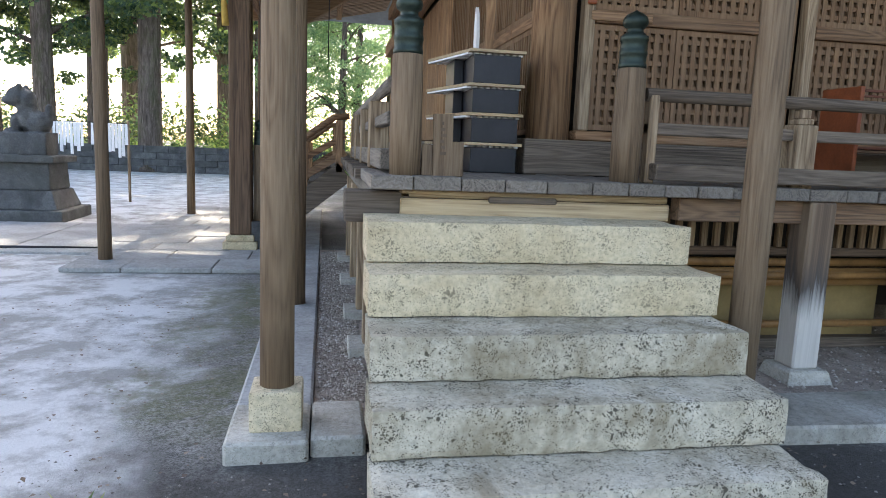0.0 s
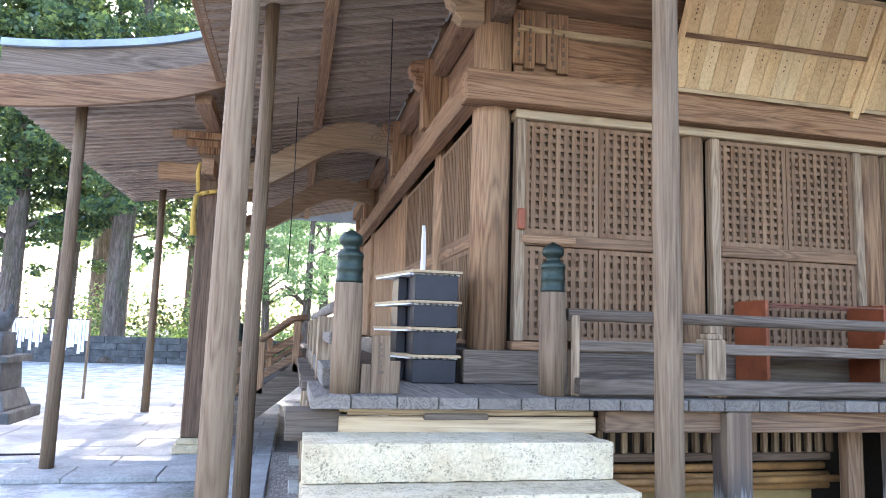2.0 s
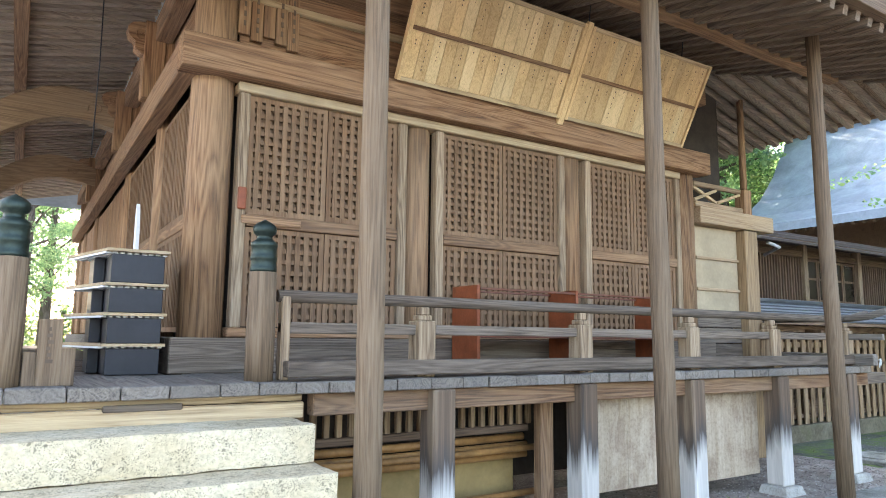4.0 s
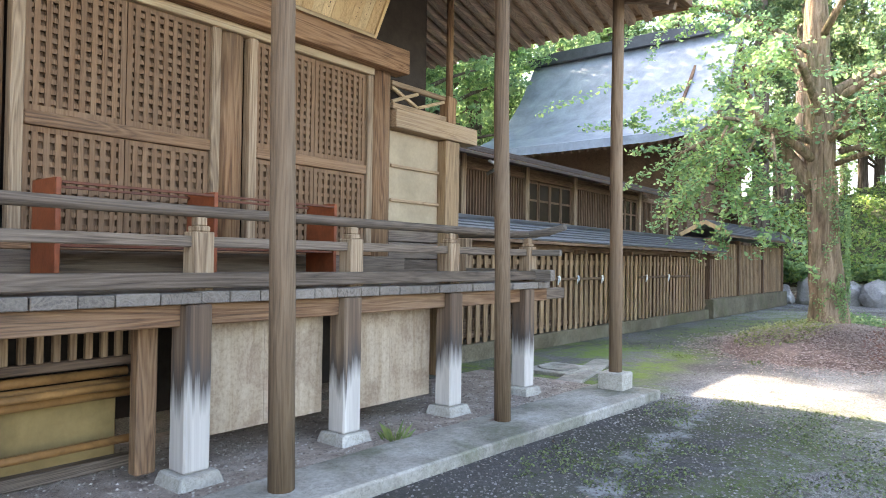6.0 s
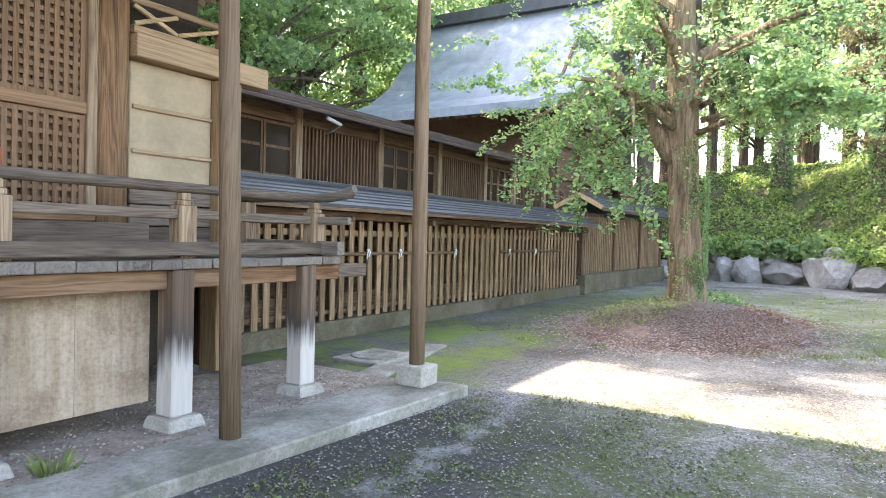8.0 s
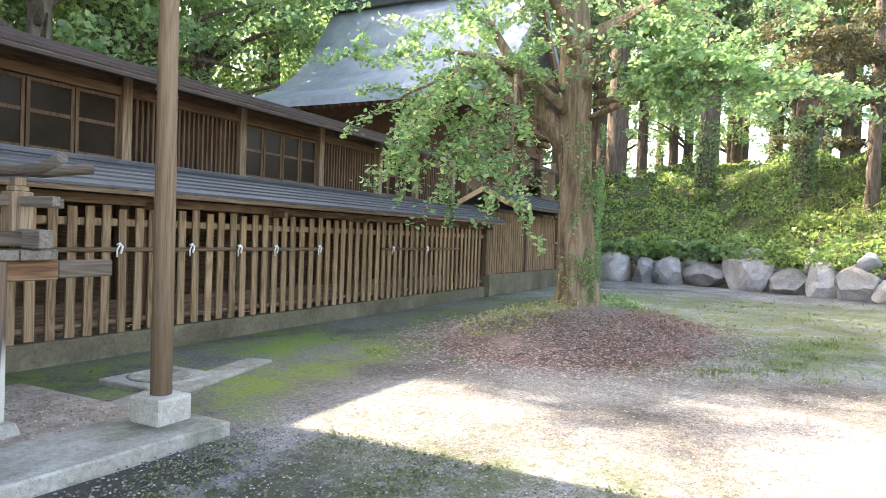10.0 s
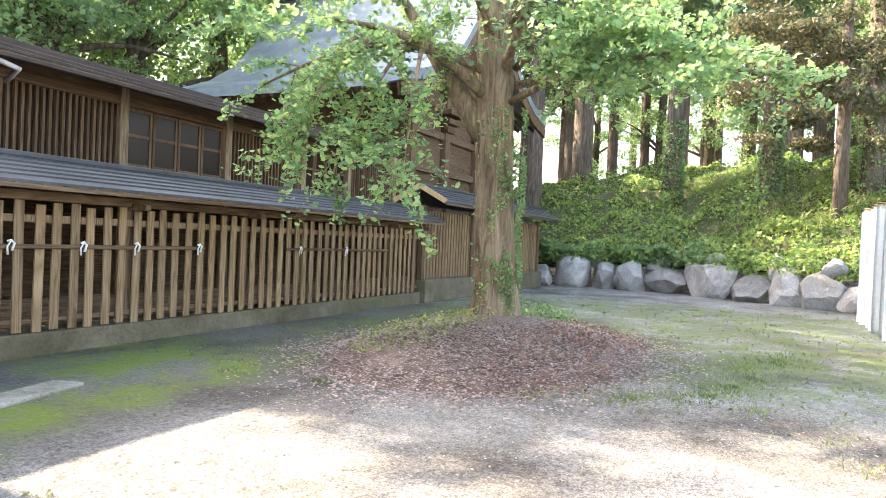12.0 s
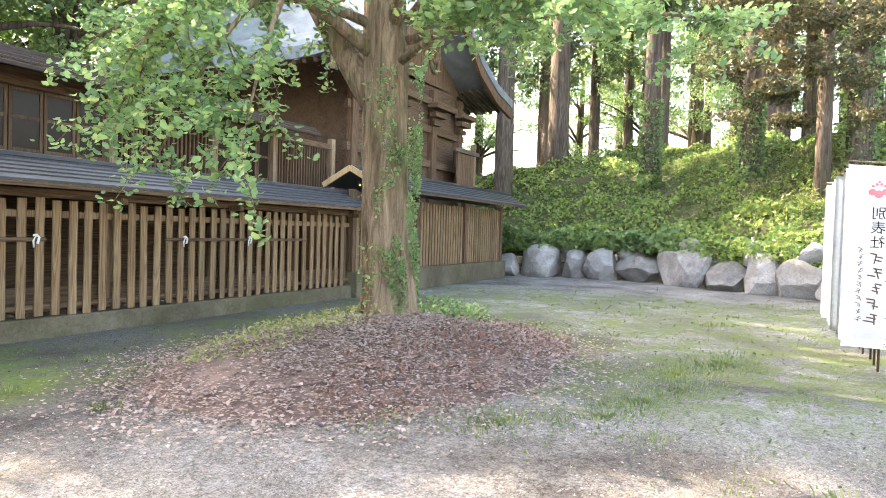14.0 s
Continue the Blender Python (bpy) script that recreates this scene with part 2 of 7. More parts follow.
M_INK2 = plain("faded_ink", (0.13, 0.09, 0.06), 0.8)
M_PALE2 = wood("pale_new_board_white", (0.42, 0.32, 0.19), (0.62, 0.475, 0.29), (0.72, 0.58, 0.38), "z", 0.15, (0.6, 0.5, 0.36), 0.7, 1.0, 0.2, 0.2)
M_CLOTH = plain("white_banner_cloth", (0.86, 0.86, 0.85), 0.9, 0.0, 0.06, 4.0)
M_PINK = plain("pink_print", (0.7, 0.2, 0.22), 0.9)
M_ROPE = plain("yellow_rope", (0.5, 0.33, 0.08), 0.9)
M_BAMBOO = plain("stored_pole_wood", (0.3, 0.15, 0.05), 0.55, 0.0, 0.4, 4.0)
M_IRON = plain("dark_iron", (0.04, 0.04, 0.045), 0.55, 0.6)
M_SHADE = plain("interior_shade_board", (0.05, 0.04, 0.032), 0.9)
M_GLASS = plain("dark_window_panel", (0.03, 0.02, 0.014), 0.22, 0.0, 0.3, 1.0, 0.02)
M_GLASS.node_tree.nodes["Principled BSDF"].inputs["Specular IOR Level"].default_value = 0.12
M_BROWNTIN = plain("dark_brown_roof", (0.07, 0.05, 0.042), 0.6, 0.1, 0.3, 2.0)
M_PIPE = plain("pale_plastic", (0.55, 0.53, 0.5), 0.5)


def bleached_post():
    """Square post: dark above, its foot bleached pale with a ragged edge."""
    m, nt, b = base_mat("bleached_post", 0.85)
    v, rnd = coords(nt, (9, 9, 0.35))
    n1 = noise_at(nt, v, 1.0, 6, 0.65, 1.0)
    tc = nt.nodes.new("ShaderNodeTexCoord")
    sep = nt.nodes.new("ShaderNodeSeparateXYZ")
    nt.links.new(tc.outputs["Object"], sep.inputs[0])
    edge = math_node(nt, "ADD", sep.outputs[2], math_node(nt, "MULTIPLY", math_node(nt, "SUBTRACT", n1, 0.5), 0.95))
    dark = ramp(nt, n1, [(0.3, (0.05, 0.034, 0.024)), (0.55, (0.15, 0.1, 0.065)), (0.75, (0.27, 0.195, 0.125))])
    pale = ramp(nt, n1, [(0.3, (0.4, 0.365, 0.32)), (0.7, (0.62, 0.58, 0.52))])
    col = mixc(nt, ramp(nt, edge, [(0.5, (0, 0, 0)), (0.72, (1, 1, 1))]), pale, (0.07, 0.06, 0.053))
    col = mixc(nt, ramp(nt, edge, [(0.68, (0, 0, 0)), (0.95, (1, 1, 1))]), col, dark)
    nt.links.new(col, b.inputs["Base Color"])
    bump(nt, b, n1, 0.4, 0.01)
    return m


M_POSTW = bleached_post()


def stained_panel():
    """Bleached board: pale tan with brown water stains and faint upright grain."""
    m, nt, b = base_mat("bleached_panel", 0.85)
    tc = nt.nodes.new("ShaderNodeTexCoord")
    mp = nt.nodes.new("ShaderNodeMapping")
    mp.inputs["Scale"].default_value = (14, 14, 1.2)
    nt.links.new(tc.outputs["Object"], mp.inputs["Vector"])
    gr = noise_at(nt, mp.outputs[0], 1.0, 5, 0.6, 0.6)
    st = noise_at(nt, tc.outputs["Object"], 2.6, 7, 0.7, 0.8)
    fine = noise_at(nt, tc.outputs["Object"], 30, 4, 0.7)
    col = ramp(nt, gr, [(0.3, (0.31, 0.23, 0.15)), (0.7, (0.47, 0.375, 0.27))])
    col = mixc(nt, math_node(nt, "MULTIPLY", ramp(nt, st, [(0.46, (0, 0, 0)), (0.66, (1, 1, 1))]), 0.75), col, (0.22, 0.15, 0.1))
    col = mixc(nt, 0.35, col, ramp(nt, fine, [(0.36, (0.4, 0.36, 0.32)), (0.56, (1, 1, 1))]), "MULTIPLY")
    nt.links.new(col, b.inputs["Base Color"])
    bump(nt, b, math_node(nt, "ADD", gr, fine), 0.3, 0.008)
    return m


M_WHITE = stained_panel()


def fused(ob, voxel):
    """Makes one closed skin of the overlapping masses of an object."""
    md = ob.modifiers.new("skin", "REMESH")
    md.mode, md.voxel_size, md.use_smooth_shade = "VOXEL", voxel, True
    dg = bpy.context.evaluated_depsgraph_get()
    me = bpy.data.meshes.new_from_object(ob.evaluated_get(dg))
    ob.modifiers.clear()
    ob.data = me
    return ob


def bark(name, a, b_, c, moss):
    m, nt, b = base_mat(name, 0.95)
    v, rnd = coords(nt, (7, 7, 0.9))
    n1 = noise_at(nt, v, 1.4, 6, 0.7, 1.0)
    n2 = noise_at(nt, v, 7, 4, 0.7)
    col = ramp(nt, n1, [(0.32, a), (0.5, b_), (0.7, c)])
    v2, _ = coords(nt, (1.2, 1.2, 0.6))
    mk = math_node(nt, "MULTIPLY", ramp(nt, noise_at(nt, v2, 1.7, 6, 0.7), [(0.5, (0, 0, 0)), (0.62, (1, 1, 1))]), moss)
    col = mixc(nt, mk, col, (0.07, 0.09, 0.03))
    nt.links.new(col, b.inputs["Base Color"])
    bump(nt, b, math_node(nt, "ADD", n1, math_node(nt, "MULTIPLY", n2, 0.5)), 1.0, 0.06)
    return m


M_BARK = bark("ginkgo_bark", (0.1, 0.066, 0.042), (0.28, 0.2, 0.13), (0.47, 0.36, 0.25), 0.5)
M_CEDAR = bark("cedar_bark", (0.05, 0.038, 0.03), (0.13, 0.1, 0.08), (0.24, 0.195, 0.16), 0.35)
M_LEAF = leafy("ginkgo_leaf", (0.11, 0.21, 0.11), (0.17, 0.305, 0.145), (0.33, 0.44, 0.16), 0.5)
M_LEAF2 = leafy("broad_leaf", (0.085, 0.165, 0.08), (0.16, 0.27, 0.125), (0.3, 0.4, 0.17), 0.6)
M_NEEDLE = leafy("cedar_foliage", (0.05, 0.1, 0.05), (0.08, 0.145, 0.065), (0.15, 0.2, 0.08), 0.4)
M_BROWNLEAF = leafy("dry_cedar_foliage", (0.03, 0.048, 0.024), (0.07, 0.085, 0.042), (0.19, 0.155, 0.08), 0.35)
M_IVY = leafy("ground_ivy", (0.06, 0.13, 0.045), (0.14, 0.25, 0.07), (0.32, 0.4, 0.11), 0.4)
M_GRASS = leafy("grass_blade", (0.08, 0.13, 0.04), (0.14, 0.2, 0.06), (0.26, 0.29, 0.11), 0.3)
M_MOSS = leafy("dark_moss", (0.055, 0.08, 0.027), (0.1, 0.135, 0.043), (0.18, 0.215, 0.075), 0.2)
M_WEED = leafy("pale_weed", (0.13, 0.17, 0.06), (0.24, 0.28, 0.1), (0.4, 0.4, 0.17), 0.35)
M_FALLEN = leafy("fallen_leaf", (0.15, 0.092, 0.075), (0.29, 0.2, 0.165), (0.47, 0.385, 0.34), 0.1)
M_REDPLANT = leafy("red_undergrowth", (0.13, 0.055, 0.042), (0.24, 0.12, 0.09), (0.33, 0.2, 0.15), 0.25)
M_DEADLEAF = leafy("dull_dead_leaf", (0.07, 0.045, 0.03), (0.16, 0.11, 0.075), (0.28, 0.21, 0.15), 0.1)
M_YARD = leafy("yard_tree_leaf", (0.035, 0.075, 0.045), (0.065, 0.12, 0.06), (0.2, 0.26, 0.07), 0.42)


def ground_mat():
    """Packed pale earth with gravel, moss and darker stretches."""
    m, nt, b = base_mat("packed_earth", 0.95)
    tc = nt.nodes.new("ShaderNodeTexCoord")
    v = tc.outputs["Object"]
    sep = nt.nodes.new("ShaderNodeSeparateXYZ")
    nt.links.new(v, sep.inputs[0])
    X, Y = sep.outputs[0], sep.outputs[1]
    n1 = noise_at(nt, v, 0.55, 7, 0.6, 0.4)
    n2 = noise_at(nt, v, 7, 6, 0.7)
    n3 = noise_at(nt, v, 75, 4, 0.8)
    n4 = noise_at(nt, v, 22, 5, 0.75)
    col = ramp(nt, n1, [(0.33, (0.16, 0.145, 0.125)), (0.48, (0.31, 0.3, 0.275)), (0.64, (0.47, 0.465, 0.44))])
    col = mixc(nt, 0.5, col, ramp(nt, n2, [(0.3, (0.45, 0.43, 0.4)), (0.6, (1, 1, 1))]), "MULTIPLY")
    col = mixc(nt, 0.75, col, ramp(nt, n3, [(0.4, (0.15, 0.14, 0.13)), (0.56, (1, 1, 1))]), "MULTIPLY")
    col = mixc(nt, 0.55, col, ramp(nt, n4, [(0.38, (0.2, 0.19, 0.17)), (0.52, (1, 1, 1)), (0.66, (1.35, 1.35, 1.35))]), "MULTIPLY")

    def band(src, lo, hi, soft):
        r1 = nt.nodes.new("ShaderNodeMapRange")
        r1.interpolation_type = "SMOOTHSTEP"
        nt.links.new(src, r1.inputs[0])
        r1.inputs[1].default_value, r1.inputs[2].default_value = lo - soft, lo + soft
        r2 = nt.nodes.new("ShaderNodeMapRange")
        r2.interpolation_type = "SMOOTHSTEP"
        nt.links.new(src, r2.inputs[0])
        r2.inputs[1].default_value, r2.inputs[2].default_value = hi - soft, hi + soft
        return math_node(nt, "SUBTRACT", r1.outputs[0], r2.outputs[0])

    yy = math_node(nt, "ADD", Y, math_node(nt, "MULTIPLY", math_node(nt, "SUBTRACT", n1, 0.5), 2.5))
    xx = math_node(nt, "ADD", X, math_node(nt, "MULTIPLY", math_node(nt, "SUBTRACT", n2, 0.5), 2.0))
    # darker soil along the foundation
    dark_soil = math_node(nt, "MULTIPLY", band(yy, 1.2, 3.3, 0.5), band(xx, -1.1, 9.5, 0.6))
    col = mixc(nt, math_node(nt, "MULTIPLY", dark_soil, 0.85), col, (0.055, 0.05, 0.044))
    dark_soil2 = math_node(nt, "MULTIPLY", band(yy, 3.0, 9.0, 0.5), band(xx, 9.2, 22.0, 0.6))
    col = mixc(nt, math_node(nt, "MULTIPLY", dark_soil2, 0.6), col, (0.075, 0.066, 0.052))
    # paler, blotched earth in the open yard
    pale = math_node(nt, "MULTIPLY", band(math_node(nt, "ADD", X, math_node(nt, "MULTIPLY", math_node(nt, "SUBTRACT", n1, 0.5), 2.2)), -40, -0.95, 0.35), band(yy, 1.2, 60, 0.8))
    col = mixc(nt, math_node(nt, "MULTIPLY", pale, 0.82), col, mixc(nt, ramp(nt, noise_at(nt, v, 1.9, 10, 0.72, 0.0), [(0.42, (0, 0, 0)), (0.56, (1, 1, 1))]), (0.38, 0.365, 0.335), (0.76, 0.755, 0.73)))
    # moss
    mn = ramp(nt, noise_at(nt, v, 1.5, 8, 0.8, 0.6), [(0.42, (0, 0, 0)), (0.56, (1, 1, 1))])
    mz = math_node(nt, "MULTIPLY", band(yy, -2.5, 2.0, 0.8), band(xx, 4.0, 10.5, 0.8))
    col = mixc(nt, math_node(nt, "MULTIPLY", math_node(nt, "MULTIPLY", mn, mz), 0.85), col, mixc(nt, n4, (0.03, 0.035, 0.015), (0.14, 0.18, 0.05)))
    mz2 = math_node(nt, "MULTIPLY", band(yy, 3.2, 5.8, 0.5), band(xx, 9.5, 14.5, 0.9))
    col = mixc(nt, math_node(nt, "MULTIPLY", math_node(nt, "MULTIPLY", ramp(nt, noise_at(nt, v, 1.3, 8, 0.75), [(0.42, (0, 0, 0)), (0.56, (1, 1, 1))]), mz2), 0.8), col, mixc(nt, n4, (0.07, 0.12, 0.012), (0.24, 0.34, 0.045)))
    mz3 = math_node(nt, "MULTIPLY", band(yy, -6, 5.5, 0.8), band(xx, 15.5, 27, 1.2))
    col = mixc(nt, math_node(nt, "MULTIPLY", math_node(nt, "MULTIPLY", mn, mz3), 0.85), col, mixc(nt, n4, (0.06, 0.08, 0.02), (0.22, 0.28, 0.08)))
    mz4 = math_node(nt, "MULTIPLY", band(yy, 3.6, 7.4, 0.4), band(xx, -1.1, -0.35, 0.25))
    col = mixc(nt, math_node(nt, "MULTIPLY", math_node(nt, "MULTIPLY", mz4, mn), 0.6), col, (0.12, 0.125, 0.045))
    # pale washed-out run beside the foundation
    line = math_node(nt, "ABSOLUTE", math_node(nt, "SUBTRACT", Y, math_node(nt, "ADD", math_node(nt, "MULTIPLY", X, 0.12), 1.02)))
    rn = math_node(nt, "ADD", math_node(nt, "MULTIPLY", line, 0.7), noise_at(nt, v, 3.1, 6, 0.7, 0.3))
    run = math_node(nt, "MULTIPLY", ramp(nt, rn, [(0.47, (1, 1, 1)), (0.6, (0, 0, 0))]), band(X, 5.2, 9.8, 0.9))
    col = mixc(nt, math_node(nt, "MULTIPLY", run, 0.6), col, (0.4, 0.4, 0.39))
    nt.links.new(col, b.inputs["Base Color"])
    bump(nt, b, math_node(nt, "ADD", math_node(nt, "MULTIPLY", n3, 0.6), n2), 0.8, 0.03)
    return m


M_GROUND = ground_mat()
M_GRAVEL = stone("fine_gravel", (0.24, 0.185, 0.145), (0.39, 0.315, 0.255), (0.54, 0.46, 0.38), 0.5, 2.2)
M_PAVE = stone("paving_flag", (0.3, 0.29, 0.27), (0.4, 0.395, 0.37), (0.5, 0.49, 0.47), 0.15, 0.8)
M_LITTER = plain("leaf_mould", (0.19, 0.135, 0.11), 0.95, 0, 0.5, 5.0, 0.8)
M_MANTLE = plain("bank_soil", (0.07, 0.075, 0.035), 0.95, 0, 0.5, 1.5, 0.6)


# ---- building helpers ----
def box(bm, x0, x1, y0, y1, z0, z1, jit=0.0):
    vs = [bm.verts.new((x + random.uniform(-jit, jit), y + random.uniform(-jit, jit), z + random.uniform(-jit, jit)))
          for z in (z0, z1) for y in (y0, y1) for x in (x0, x1)]
    for f in ((0, 2, 3, 1), (4, 5, 7, 6), (0, 1, 5, 4), (2, 6, 7, 3), (0, 4, 6, 2), (1, 3, 7, 5)):
        bm.faces.new([vs[i] for i in f])
    return vs


def beam(bm, p, q, w, h, up=(0, 0, 1)):
    """A squared timber from p to q; w across, h along up."""
    p, q = Vector(p), Vector(q)
    d = (q - p).normalized()
    s = d.cross(Vector(up)).normalized()
    u = s.cross(d).normalized()
    vs = []
    for c in (p, q):
        for a, b in ((-1, -1), (1, -1), (1, 1), (-1, 1)):
            vs.append(bm.verts.new(c + s * (a * w / 2) + u * (b * h / 2)))
    for f in ((0, 1, 2, 3), (7, 6, 5, 4), (0, 4, 5, 1), (1, 5, 6, 2), (2, 6, 7, 3), (3, 7, 4, 0)):
        bm.faces.new([vs[i] for i in f])


def tube(bm, pts, radii, seg=10, wob=0.0, caps=True):
    """A round bar through the points."""
    rings = []
    n = len(pts)
    pts = [Vector(p) for p in pts]
    for i, p in enumerate(pts):
        d = (pts[min(i + 1, n - 1)] - pts[max(i - 1, 0)]).normalized()
        s = d.cross(Vector((0.31, 0.17, 0.93)) if abs(d.z) < 0.9 else Vector((1, 0.02, 0))).normalized()
        u = d.cross(s).normalized()
        r = radii[i] if isinstance(radii, (list, tuple)) else radii
        rings.append([bm.verts.new(p + (s * math.cos(a) + u * math.sin(a)) * r * (1 + random.uniform(-wob, wob)))
                      for a in (2 * math.pi * k / seg for k in range(seg))])
    for a, b in zip(rings, rings[1:]):
        for k in range(seg):
            f = bm.faces.new((a[k], a[(k + 1) % seg], b[(k + 1) % seg], b[k]))
            f.smooth = True
    if caps:
        bm.faces.new(list(reversed(rings[0])))
        bm.faces.new(rings[-1])


def lathe(bm, cx, cy, prof, seg=20):
    rings = [[bm.verts.new((cx + r * math.cos(2 * math.pi * k / seg), cy + r * math.sin(2 * math.pi * k / seg), z)) for k in range(seg)] for r, z in prof]
    for a, b in zip(rings, rings[1:]):
        for k in range(seg):
            f = bm.faces.new((a[k], a[(k + 1) % seg], b[(k + 1) % seg], b[k]))
            f.smooth = True
    bm.faces.new(list(reversed(rings[0])))
    bm.faces.new(rings[-1])


def soften(bm, w=0.008, seg=1):
    bmesh.ops.bevel(bm, geom=list(bm.edges), offset=w, segments=seg, affect="EDGES", profile=0.6)


def mesh_of(name, bm, material):
    bmesh.ops.recalc_face_normals(bm, faces=bm.faces)
    me = bpy.data.meshes.new(name)
    bm.to_mesh(me)
    bm.free()
    me.materials.append(material)
    return me


def part(name, bm, material, parent=None, label=""):
    """Links a bmesh, or a finished mesh, as one mesh object under a thing or a part."""
    me = bm if isinstance(bm, bpy.types.Mesh) else mesh_of(name, bm, material)
    ob = new(name, me)
    if parent is not None:
        ob.parent = parent
        if parent.type == "EMPTY":
            ob.matrix_parent_inverse = Matrix.Translation(parent.location).inverted()
    if label:
        ob["label"] = label
    return ob


def thing(name, at, label, category, group="", kind=""):
    e = new(name)
    e.location = at
    e.empty_display_size = 0.2
    return tagged(e, label, category, group, kind)


def bx(name, x0, x1, y0, y1, z0, z1, material, parent=None, label="", bev=0.008, jit=0.0):
    bm = bmesh.new()
    box(bm, x0, x1, y0, y1, z0, z1, jit)
    if bev:
        soften(bm, bev)
    return part(name, bm, material, parent, label)


def bar(name, p, q, w, h, material, parent=None, label="", bev=0.006):
    bm = bmesh.new()
    beam(bm, p, q, w, h)
    if bev:
        soften(bm, bev)
    return part(name, bm, material, parent, label)


def rod(name, pts, radii, material, parent=None, label="", seg=10, wob=0.0):
    bm = bmesh.new()
    tube(bm, pts, radii, seg, wob)
    return part(name, bm, material, parent, label)


def solid(ob, label, category, kind="structure"):
    return tagged(ob, label, category, "", kind)


def leaves_mesh(name, pos, size, material, flat=0.0, fold=0.25, seed=1, aspect=0.8, shift=0.12):
    """Many small folded leaves (two triangles each side of the midrib) at the given places."""
    rs = np.random.RandomState(seed)
    n = len(pos)
    d = rs.normal(size=(n, 3))
    d[:, 2] *= 1 - flat
    d /= np.linalg.norm(d, axis=1)[:, None] + 1e-9
    up = rs.normal(size=(n, 3)) * (1 - flat) + np.array([0, 0, 1.0]) * (0.3 + flat * 2)
    s = np.cross(d, up)
    s /= np.linalg.norm(s, axis=1)[:, None] + 1e-9
    u = np.cross(s, d)
    sz = (size * rs.uniform(0.6, 1.35, n))[:, None]
    p0 = pos - d * sz * 0.5
    p1 = pos + d * sz * 0.5
    a = pos + s * sz * aspect * 0.5 + u * sz * fold + d * sz * shift
    b = pos - s * sz * aspect * 0.5 + u * sz * fold + d * sz * shift
    verts = np.stack([p0, a, p1, b], 1).reshape(-1, 3)
    i = np.arange(n)[:, None] * 4
    faces = np.concatenate([i + np.array([[0, 1, 2]]), i + np.array([[0, 2, 3]])], 1).reshape(-1, 3)
    me = bpy.data.meshes.new(name)
    me.vertices.add(len(verts))
    me.vertices.foreach_set("co", verts.astype(np.float32).ravel())
    me.loops.add(faces.size)
    me.loops.foreach_set("vertex_index", faces.astype(np.int32).ravel())
    me.polygons.add(len(faces))
    me.polygons.foreach_set("loop_start", (np.arange(len(faces)) * 3).astype(np.int32))
    me.update(calc_edges=True)
    me.materials.append(material)
    return me


def fan_leaves(name, pos, size, material, seed):
    """Fan-shaped leaves with a rounded, notched outer edge, each on its short stalk."""
    rs = np.random.RandomState(seed)
    n = len(pos)
    d = rs.normal(size=(n, 3)) * np.array((1, 1, 0.45)) + np.array((0, 0, -0.35))
    d /= np.linalg.norm(d, axis=1)[:, None]
    up = rs.normal(size=(n, 3)) * 0.55 + np.array((0, 0, 1.0))
    q = np.cross(d, up)
    q /= np.linalg.norm(q, axis=1)[:, None] + 1e-9
    u = np.cross(q, d)
    sz = (size * rs.uniform(0.65, 1.25, n))[:, None]
    rows = [pos]
    for a, r, lift in ((-62, 0.86, 0.1), (-36, 1.0, 0.05), (-12, 1.04, 0.0), (0, 0.86, -0.02), (12, 1.04, 0.0), (36, 1.0, 0.05), (62, 0.86, 0.1)):
        rows.append(pos + (d * math.cos(radians(a)) + q * math.sin(radians(a)) + u * lift * 2) * r * sz)
    verts = np.stack(rows, 1).reshape(-1, 3)
    tri = np.array([(0, k, k + 1) for k in range(1, 7)])
    faces = (np.arange(n)[:, None, None] * 8 + tri[None]).reshape(-1, 3)
    me = bpy.data.meshes.new(name)
    me.vertices.add(len(verts))
    me.vertices.foreach_set("co", verts.astype(np.float32).ravel())
    me.loops.add(faces.size)
    me.loops.foreach_set("vertex_index", faces.astype(np.int32).ravel())
    me.polygons.add(len(faces))
    me.polygons.foreach_set("loop_start", (np.arange(len(faces)) * 3).astype(np.int32))
    me.update(calc_edges=True)
    me.materials.append(material)
    return me


def clumps(centres, count, spread, seed):
    rs = np.random.RandomState(seed)
    c = np.asarray(centres, dtype=float)
    idx = rs.randint(0, len(c), count)
    sp = np.asarray(spread, dtype=float)
    r = rs.normal(size=(count, 3))
    r *= (rs.uniform(0, 1, count) ** 0.4 / (np.linalg.norm(r, axis=1) + 1e-9))[:, None]
    return c[idx] + r * sp


# ---- ground ----
DECK = 1.315
bm = bmesh.new()
xs = [-220, -120, -60, -30] + [-20 + i for i in range(66)] + [60, 100, 180, 300]
ys = [-200, -100, -50, -25] + [-15 + i for i in range(66)] + [60, 90, 150, 300]
grid = [[bm.verts.new((x, y, 0.03 * noise.noise((x * 0.4, y * 0.4, 3)) if -20 < x < 45 and -15 < y < 50 else 0)) for x in xs] for y in ys]
for a, b in zip(grid, grid[1:]):
    for k in range(len(xs) - 1):
        bm.faces.new((a[k], a[k + 1], b[k + 1], b[k])).smooth = True
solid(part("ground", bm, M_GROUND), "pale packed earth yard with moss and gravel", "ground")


def slab(name, pts, z0, z1, material, label, category, bev=0.015):
    b = bmesh.new()
    lo = [b.verts.new((x, y, z0)) for x, y in pts]
    hi = [b.verts.new((x, y, z1)) for x, y in pts]
    b.faces.new(list(reversed(lo)))
    b.faces.new(hi)
    n = len(pts)
    for k in range(n):
        b.faces.new((lo[k], lo[(k + 1) % n], hi[(k + 1) % n], hi[k]))
    soften(b, bev)
    return solid(part(name, b, material), label, category)


